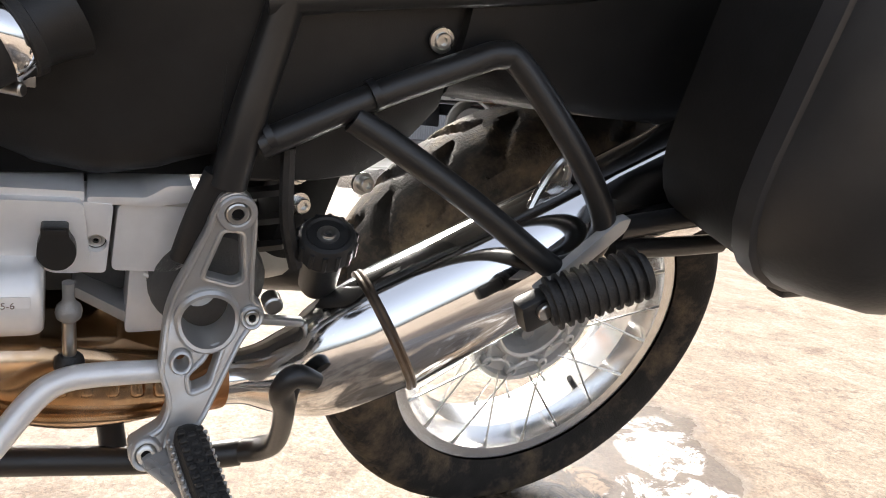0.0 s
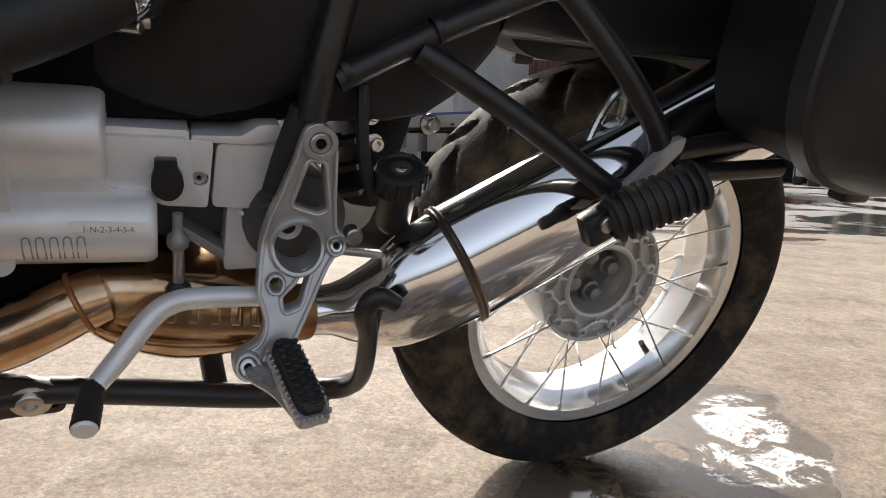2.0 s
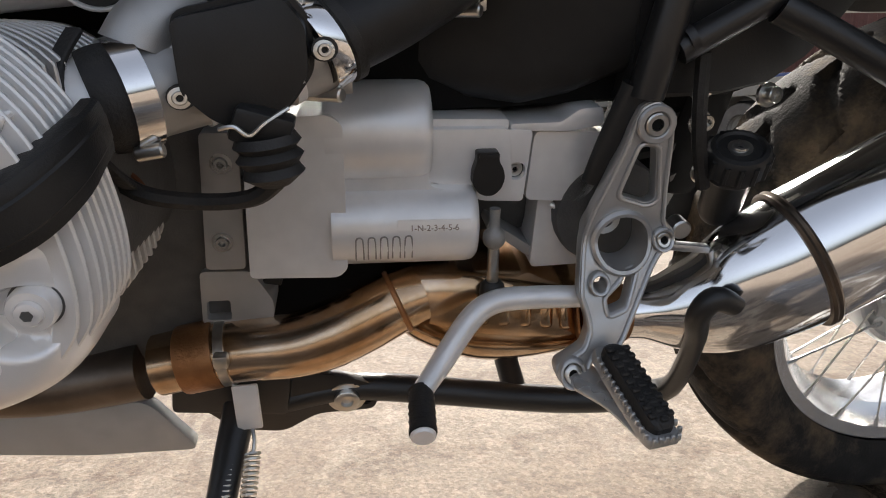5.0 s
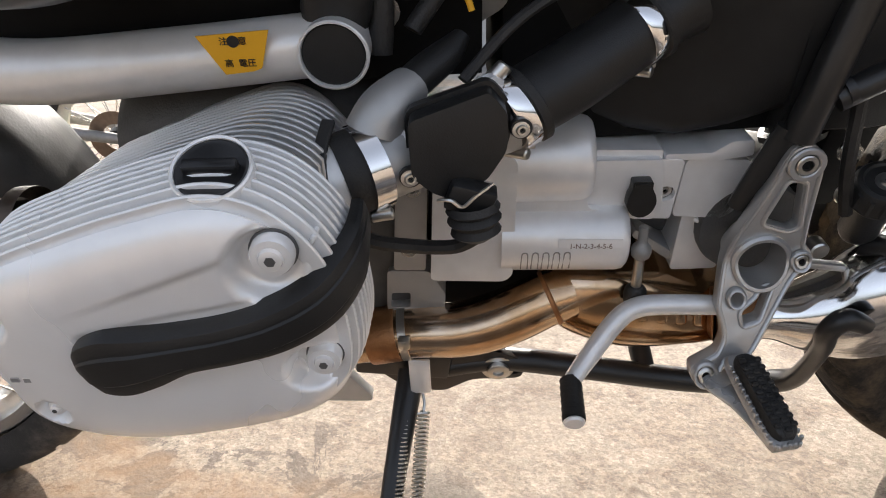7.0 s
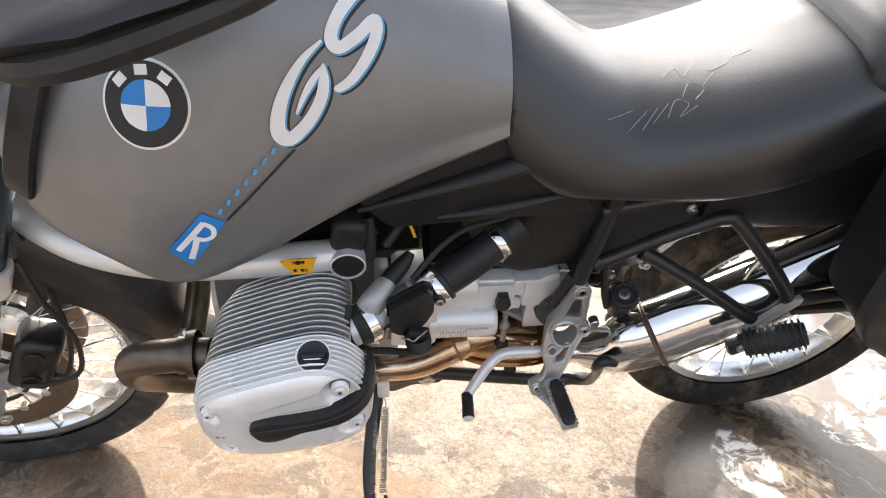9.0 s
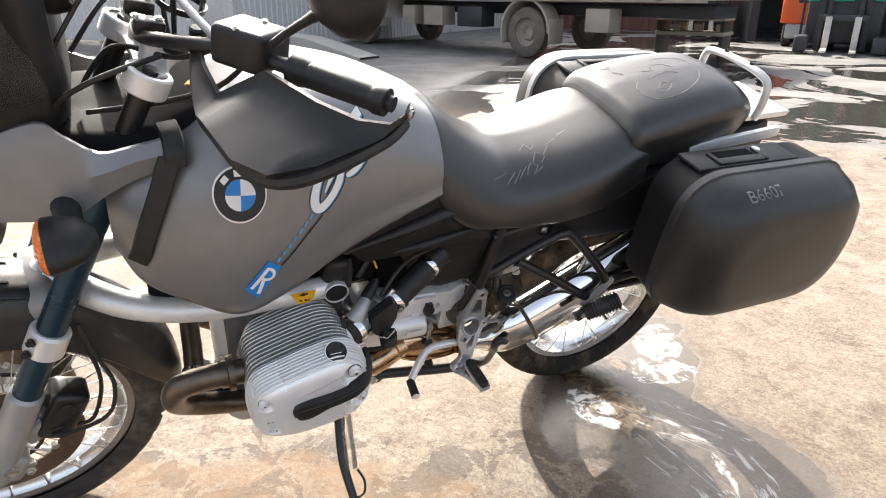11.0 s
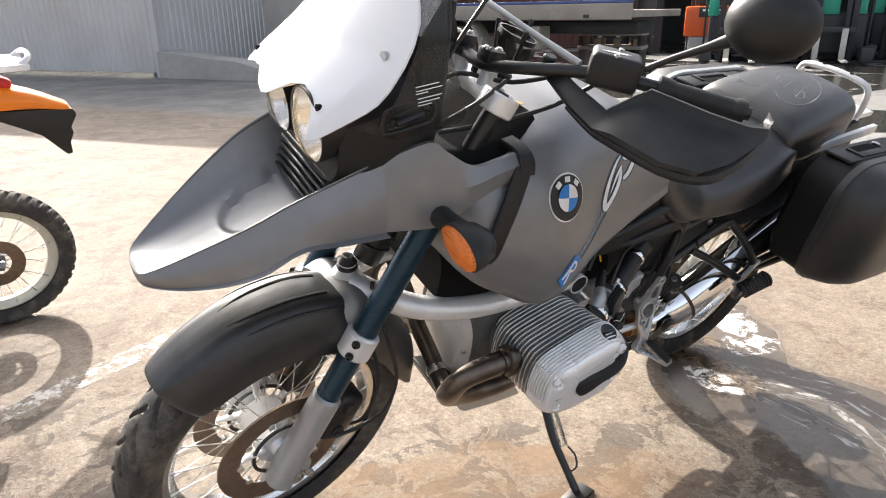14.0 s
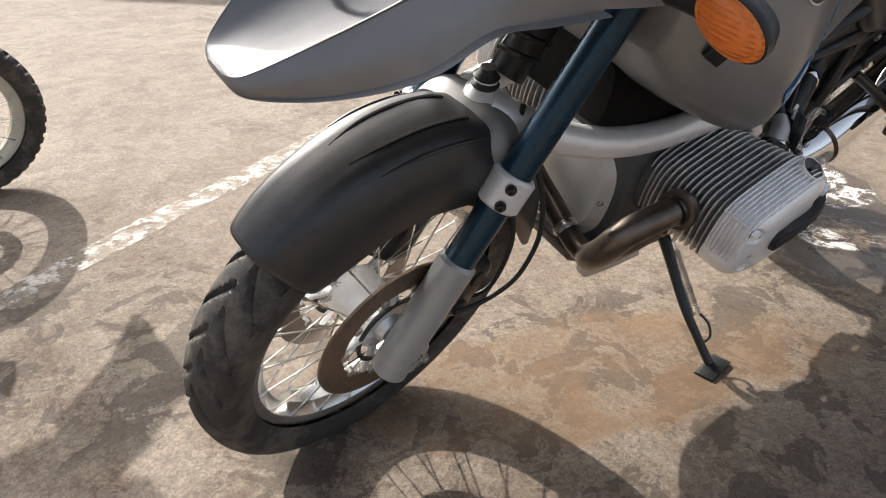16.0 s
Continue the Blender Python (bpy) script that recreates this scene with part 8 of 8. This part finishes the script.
DUST = surf("dusty truck paint", (0.36, 0.33, 0.28), 0.7, 0, 0.15, 8, 0.1, stain=(0.24, 0.20, 0.15), stain_amount=0.6)
DUST_TYRE = surf("dusty truck tyre", (0.15, 0.13, 0.11), 0.85, 0, 0.2, 12, 0.3)
BLUE_SHEET = surf("blue deck edge", (0.07, 0.10, 0.26), 0.5, 0, 0.1, 8)
TRUCK_WHITE = surf("white cab paint", (0.62, 0.61, 0.57), 0.4, 0, 0.05, 6, stain=(0.4, 0.36, 0.3), stain_amount=0.4)
WOOD = surf("weathered timber", (0.34, 0.27, 0.20), 0.8, 0, 0.2, 12, 0.2)


def corrugated(a, b, height, pitch=0.16, depth=0.022, thick=0.12, base=0.10):
    a, b = Vector((*a, 0)), Vector((*b, 0))
    d = (b - a).normalized()
    n = Vector((d.y, -d.x, 0))
    L = (b - a).length
    pts = []
    q = 0.0
    while q < L:
        for f, h in ((0, 0), (0.35, 0), (0.5, 1), (0.85, 1)):
            pts.append(a + d * min(L, q + f * pitch) + n * h * depth)
        q += pitch
    bm = bmesh.new()
    lo = [bm.verts.new(p + Vector((0, 0, base))) for p in pts]
    hi = [bm.verts.new(p + Vector((0, 0, height))) for p in pts]
    for i in range(len(pts) - 1):
        bm.faces.new((lo[i], lo[i + 1], hi[i + 1], hi[i]))
    back = [bm.verts.new(p - n * thick) for p in (a + Vector((0, 0, base)), b + Vector((0, 0, base)), b + Vector((0, 0, height)), a + Vector((0, 0, height)))]
    bm.faces.new(back)
    return bm


tagged(finish("wall_west", corrugated((-27, 16.95), (-7.9, 12.75), 5.7), SHEET, smooth=20), "pale grey corrugated sheet shed wall", "wall", kind="structure")
tagged(finish("trim", boxes([((0.12, 0.14, 5.7), (-7.85, 12.78, 2.85))]), SHEET), "grey corner flashing of the shed", "trim", kind="structure")
side = corrugated((-7.9, 12.75), (-4.2, 26.0), 5.7, 0.16, 0.022, 0.12, 0.0)
tagged(finish("wall_west_return", side, SHEET, smooth=20), "grey corrugated shed side wall", "wall", kind="structure")
rf = bmesh.new()
vs = [rf.verts.new(p) for p in ((-27.2, 16.7, 5.7), (-7.7, 12.5, 5.7), (-4.0, 26, 5.9), (-23, 31, 5.9))]
top = [rf.verts.new(v.co + Vector((0, 0, 0.15))) for v in vs]
rf.faces.new(vs)
rf.faces.new(top[::-1])
for i in range(4):
    rf.faces.new((vs[i], vs[(i + 1) % 4], top[(i + 1) % 4], top[i]))
tagged(finish("roof_west", rf, SHEET), "grey sheet shed roof", "roof", kind="structure")
kb = bmesh.new()
A, B = Vector((-7.8, 12.62, 0)), Vector((-4.6, 11.75, 0))
n = Vector((0.25, 0.97, 0)) * 0.6
rows = []
for p, h in ((A, 0.52), (A.lerp(B, 0.6), 0.34), (B, 0.04)):
    rows.append([kb.verts.new(q) for q in (p, p + Vector((0, 0, h)), p + n + Vector((0, 0, h)), p + n)])
for a, b in zip(rows, rows[1:]):
    for i in range(3):
        kb.faces.new((a[i], a[i + 1], b[i + 1], b[i]))
kb.faces.new(rows[0])
tagged(finish("ramp_kerb", kb, CONCRETE), "low grey concrete ramp wall", "kerb", kind="structure")

# open shed with the machines
tagged(finish("wall_north", corrugated((-4.2, 26.0), (3.2, 22.5), 5.0, 0.25, 0.03, 0.12, 0.0), BRICK_RED, smooth=20), "brown sheet wall behind the lorry", "wall", kind="structure")
tagged(finish("wall_shed_back", boxes([((14, 0.2, 6), (10, 27.5, 3))]), SHED_SHADE), "back wall of the machine shed, coloured dark for indoor shade", "wall", kind="structure")
tagged(finish("wall_shed_side", boxes([((0.2, 8, 6), (3.1, 23.5, 3)), ((0.2, 12, 6), (16.5, 21.5, 3))]), SHED_SHADE), "side walls of the machine shed, coloured dark for indoor shade", "wall", kind="structure")
tagged(finish("roof_shed", boxes([((14.5, 12.5, 0.2), (9.8, 21.6, 6.1)), ((14.5, 0.25, 1.4), (9.8, 15.5, 5.4))]), SHED_SHADE), "shed roof and fascia, coloured dark for indoor shade", "roof", kind="structure")
for i, x in enumerate((9.8, 16.4)):
    tagged(finish("shed_column", boxes([((0.18, 0.18, 6), (x, 15.55, 3))]), MACHINE), "dark steel shed column", "column", kind="structure")


# ---- the flatbed lorry ----
def lorry(m):
    k = thing("flatbed_lorry", m, "dusty pale flatbed lorry with a long deck", "lorry")

    def mk(name, bm, material, parent=None, label=""):
        return finish(name, bm, material, parent or k, label)

    deck = mk("deck", box((8.1, 2.3, 0.12), (0.45, -1.05, 1.12), (0, 0, 0), 0.02), DUST, None, "dusty steel deck")
    mk("side_rail", box((8.1, 0.06, 0.26), (0.45, 0.11, 1.16), (0, 0, 0), 0.015), DUST, deck)
    mk("deck_edge", box((8.1, 0.05, 0.05), (0.45, 0.10, 1.315), (0, 0, 0), 0.01), BLUE_SHEET, deck, "blue painted deck edge")
    for x in (-3.2, -1.6, 0.0, 1.6, 3.2):
        mk("rail_hook", box((0.10, 0.04, 0.05), (x + 0.4, 0.15, 1.09), (0, 0, 0), 0.01), MACHINE, deck)
    mk("chassis", box((9.2, 0.8, 0.22), (1.2, -1.05, 0.88), (0, 0, 0), 0.02), MACHINE)
    for x, name in ((0, "rear_wheel"), (5.1, "front_wheel")):
        for y in (0.0, -2.1):
            w = mk(name, lathe([(-0.20, 0.20), (-0.20, 0.40), (-0.17, 0.455), (-0.05, 0.465), (0.02, 0.455), (0.05, 0.40), (0.05, 0.27), (0.02, 0.25)], (x, y, 0.465), (0, 1, 0), 36), DUST_TYRE, None, "dusty lorry wheel")
            mk("rim", lathe([(-0.08, 0), (-0.08, 0.10), (-0.02, 0.12), (-0.09, 0.16), (-0.06, 0.24), (0.03, 0.26), (0.05, 0.27)], (x, y, 0.465), (0, 1, 0), 30), DUST, w, "tan dusty steel rim")
            for j in range(6):
                t = math.tau * j / 6
                mk("wheel_nut", rod((x + 0.14 * math.cos(t), y - 0.05, 0.465 + 0.14 * math.sin(t)), (x + 0.14 * math.cos(t), y - 0.01, 0.465 + 0.14 * math.sin(t)), 0.018, 8), DUST, w)
    arc = [(0.60 * math.cos(t), 0.50 + 0.60 * math.sin(t)) for t in [radians(a) for a in range(-25, 186, 12)]]
    arc2 = [(0.55 * math.cos(t), 0.50 + 0.55 * math.sin(t)) for t in [radians(a) for a in range(185, -26, -12)]]
    mk("mudguard", plate(arc + arc2, [], -0.28, 0.10, 0.006), DUST, None, "dusty rear mudguard")
    mk("mud_flap", box((0.03, 0.42, 0.45), (-0.62, -0.09, 0.50), (0, 0, 0), 0.005), DUST)
    for x, w in ((-1.6, 0.5), (1.5, 0.7), (2.6, 0.6), (3.4, 0.4)):
        mk("tool_box", box((w, 0.4, 0.40), (x, -0.15, 0.72), (0, 0, 0), 0.02), DUST if w < 0.65 else MACHINE)
    cab = mk("cab", body([(4.35, [(0, 2.35), (0.9, 2.33), (1.02, 2.2), (1.05, 0.9), (1.0, 0.62), (0, 0.6)]), (5.6, [(0, 2.35), (0.9, 2.33), (1.02, 2.2), (1.05, 0.9), (1.0, 0.62), (0, 0.6)]), (6.15, [(0, 2.2), (0.85, 2.18), (0.98, 2.0), (1.03, 0.9), (1.0, 0.62), (0, 0.6)]), (6.3, [(0, 1.5), (0.8, 1.48), (0.95, 1.4), (1.0, 0.9), (0.98, 0.65), (0, 0.63)])], 3, 3), TRUCK_WHITE, None, "white lorry cab")
    bmesh_shift(cab, Vector((0, -1.05, 0)))
    mk("side_window", box((0.75, 0.03, 0.6), (5.2, 0.0, 1.85), (0, 0, 0), 0.03), SMOKE, cab)
    arcf = [(5.1 + 0.60 * math.cos(t), 0.48 + 0.60 * math.sin(t)) for t in [radians(a) for a in range(-5, 186, 12)]]
    arcg = [(5.1 + 0.54 * math.cos(t), 0.48 + 0.54 * math.sin(t)) for t in [radians(a) for a in range(185, -6, -12)]]
    mk("mudguard", plate(arcf + arcg, [], -0.28, 0.06, 0.006), TRUCK_WHITE)
    return k


def bmesh_shift(ob, d):
    ob.data.transform(Matrix.Translation(d))


lorry(pose(-1.75, 13.25, 0, 0, 0, 150))


# ---- machines in the shed ----
def reach_truck(m):
    k = thing("reach_truck", m, "dark fork lift with green panels and pale forks", "fork lift", "parked fork lifts")

    def mk(name, bm, material, parent=None, label=""):
        return finish(name, bm, material, parent or k, label)

    for s in (-1, 1):
        mk("mast_rail", box((0.12, 0.16, 3.4), (s * 0.42, 0.1, 1.75), (0, 0, 0), 0.01), MACHINE)
        mk("mast_rail", box((0.09, 0.12, 3.2), (s * 0.28, 0.05, 1.7), (0, 0, 0), 0.01), MACHINE)
        leg = mk("fork", box((0.12, 0.05, 0.62), (s * 0.26, -0.18, 0.42), (0, 0, 0), 0.012), FORK_STEEL, None, "pale worn fork")
        mk("fork_blade", box((0.12, 0.75, 0.045), (s * 0.26, -0.53, 0.09), (0, 0, 0), 0.012), FORK_STEEL, leg)
        mk("outrigger", box((0.24, 0.6, 0.32), (s * 0.70, -0.2, 0.20), (0, 0, 0), 0.04, 3), MACHINE)
        mk("side_post", box((0.05, 0.05, 2.4), (s * 0.78, 0.5, 1.3), (0, 0, 0), 0.01), MACHINE)
    mk("carriage", box((0.9, 0.08, 0.12), (0, -0.14, 0.70), (0, 0, 0), 0.01), MACHINE)
    mk("chassis", box((1.4, 1.2, 0.9), (0, 0.9, 0.62), (0, 0, 0), 0.06, 3), MACHINE)
    for x, w in ((-0.62, 0.22), (-0.05, 0.36), (0.52, 0.26)):
        mk("green_panel", box((w, 0.05, 0.42), (x, 0.27, 1.22), (0, 0, 0), 0.02), GREEN, None, "green painted panel")
    mk("cross_beam", box((1.5, 0.1, 0.1), (0, 0.2, 2.6), (0, 0, 0), 0.01), MACHINE)
    return k


rt = reach_truck(pose(4.3, 15.9, 0, 0, 0, -14))
copy_thing(rt, pose(6.1, 15.7, 0, 0, 0, -16))
copy_thing(rt, pose(8.0, 16.4, 0, 0, 0, -20))
copy_thing(rt, pose(1.9, 20.6, 0, 0, 0, -6))


def counter_truck(m):
    k = thing("counterbalance_truck", m, "orange fork lift seen from its rear", "fork lift", "parked fork lifts")

    def mk(name, bm, material, parent=None, label=""):
        return finish(name, bm, material, parent or k, label)

    cw = mk("counterweight", body([(-0.62, [(0, 1.18), (0.30, 1.18), (0.36, 1.10), (0.36, 0.62), (0.30, 0.55), (0, 0.55)]), (-0.5, [(0, 1.22), (0.40, 1.22), (0.48, 1.1), (0.48, 0.60), (0.40, 0.52), (0, 0.52)]), (0.5, [(0, 1.22), (0.40, 1.22), (0.48, 1.1), (0.48, 0.60), (0.40, 0.52), (0, 0.52)]), (0.62, [(0, 1.18), (0.30, 1.18), (0.36, 1.10), (0.36, 0.62), (0.30, 0.55), (0, 0.55)])], 3, 3), FORK_RED, None, "orange cast counterweight")
    mk("rear_panel", box((0.62, 0.05, 0.24), (0, -0.485, 1.08), (0, 0, 0), 0.02), MACHINE, cw)
    mk("white_bar", box((0.46, 0.02, 0.055), (0, -0.515, 1.13), (0, 0, 0), 0.004), WHITE_INK, cw, "white bar in place of the maker's name")
    mk("lower_body", box((1.0, 0.9, 0.34), (0, 0.02, 0.36), (0, 0, 0), 0.05, 3), LEG_GREY)
    mk("tow_pin", box((0.10, 0.05, 0.16), (0, -0.47, 0.52), (0, 0, 0), 0.01), MACHINE)
    for s in (-1, 1):
        mk("wheel", lathe([(-0.11, 0.0), (-0.11, 0.20), (-0.09, 0.26), (0.09, 0.26), (0.11, 0.20), (0.11, 0)], (s * 0.45, 0.0, 0.26), (1, 0, 0), 28), TYRE)
        mk("guard_post", box((0.07, 0.07, 1.0), (s * 0.48, 0.3, 1.65), (8, 0, 0), 0.01), MACHINE)
    mk("engine_hood", box((0.85, 0.6, 0.35), (0, 0.05, 1.38), (0, 0, 0), 0.08, 3), MACHINE)
    mk("overhead_guard", box((1.05, 1.4, 0.08), (0, 0.8, 2.12), (0, 0, 0), 0.02), MACHINE)
    return k


counter_truck(pose(4.1, 17.9, 0, 0, 0, -12))
rackpose = pose(1.35, 14.3, 0, 0, 0, -20)
tr = thing("timber_rack", rackpose, "low steel rack holding short timbers", "rack")
for z in (0.45, 0.72):
    finish("shelf", box((1.3, 0.7, 0.07), (0, 0, z), (0, 0, 0), 0.01), DUST, tr)
for x in (-0.6, 0.6):
    finish("post", box((0.07, 0.6, 0.8), (x, 0, 0.4), (0, 0, 0), 0.01), MACHINE, tr)
for i in range(6):
    finish("timber", box((0.14, 0.6, 0.14), (-0.45 + 0.18 * i, 0, 0.56 if i % 2 else 0.83), (0, 0, 4 * i), 0.01), WOOD, tr)
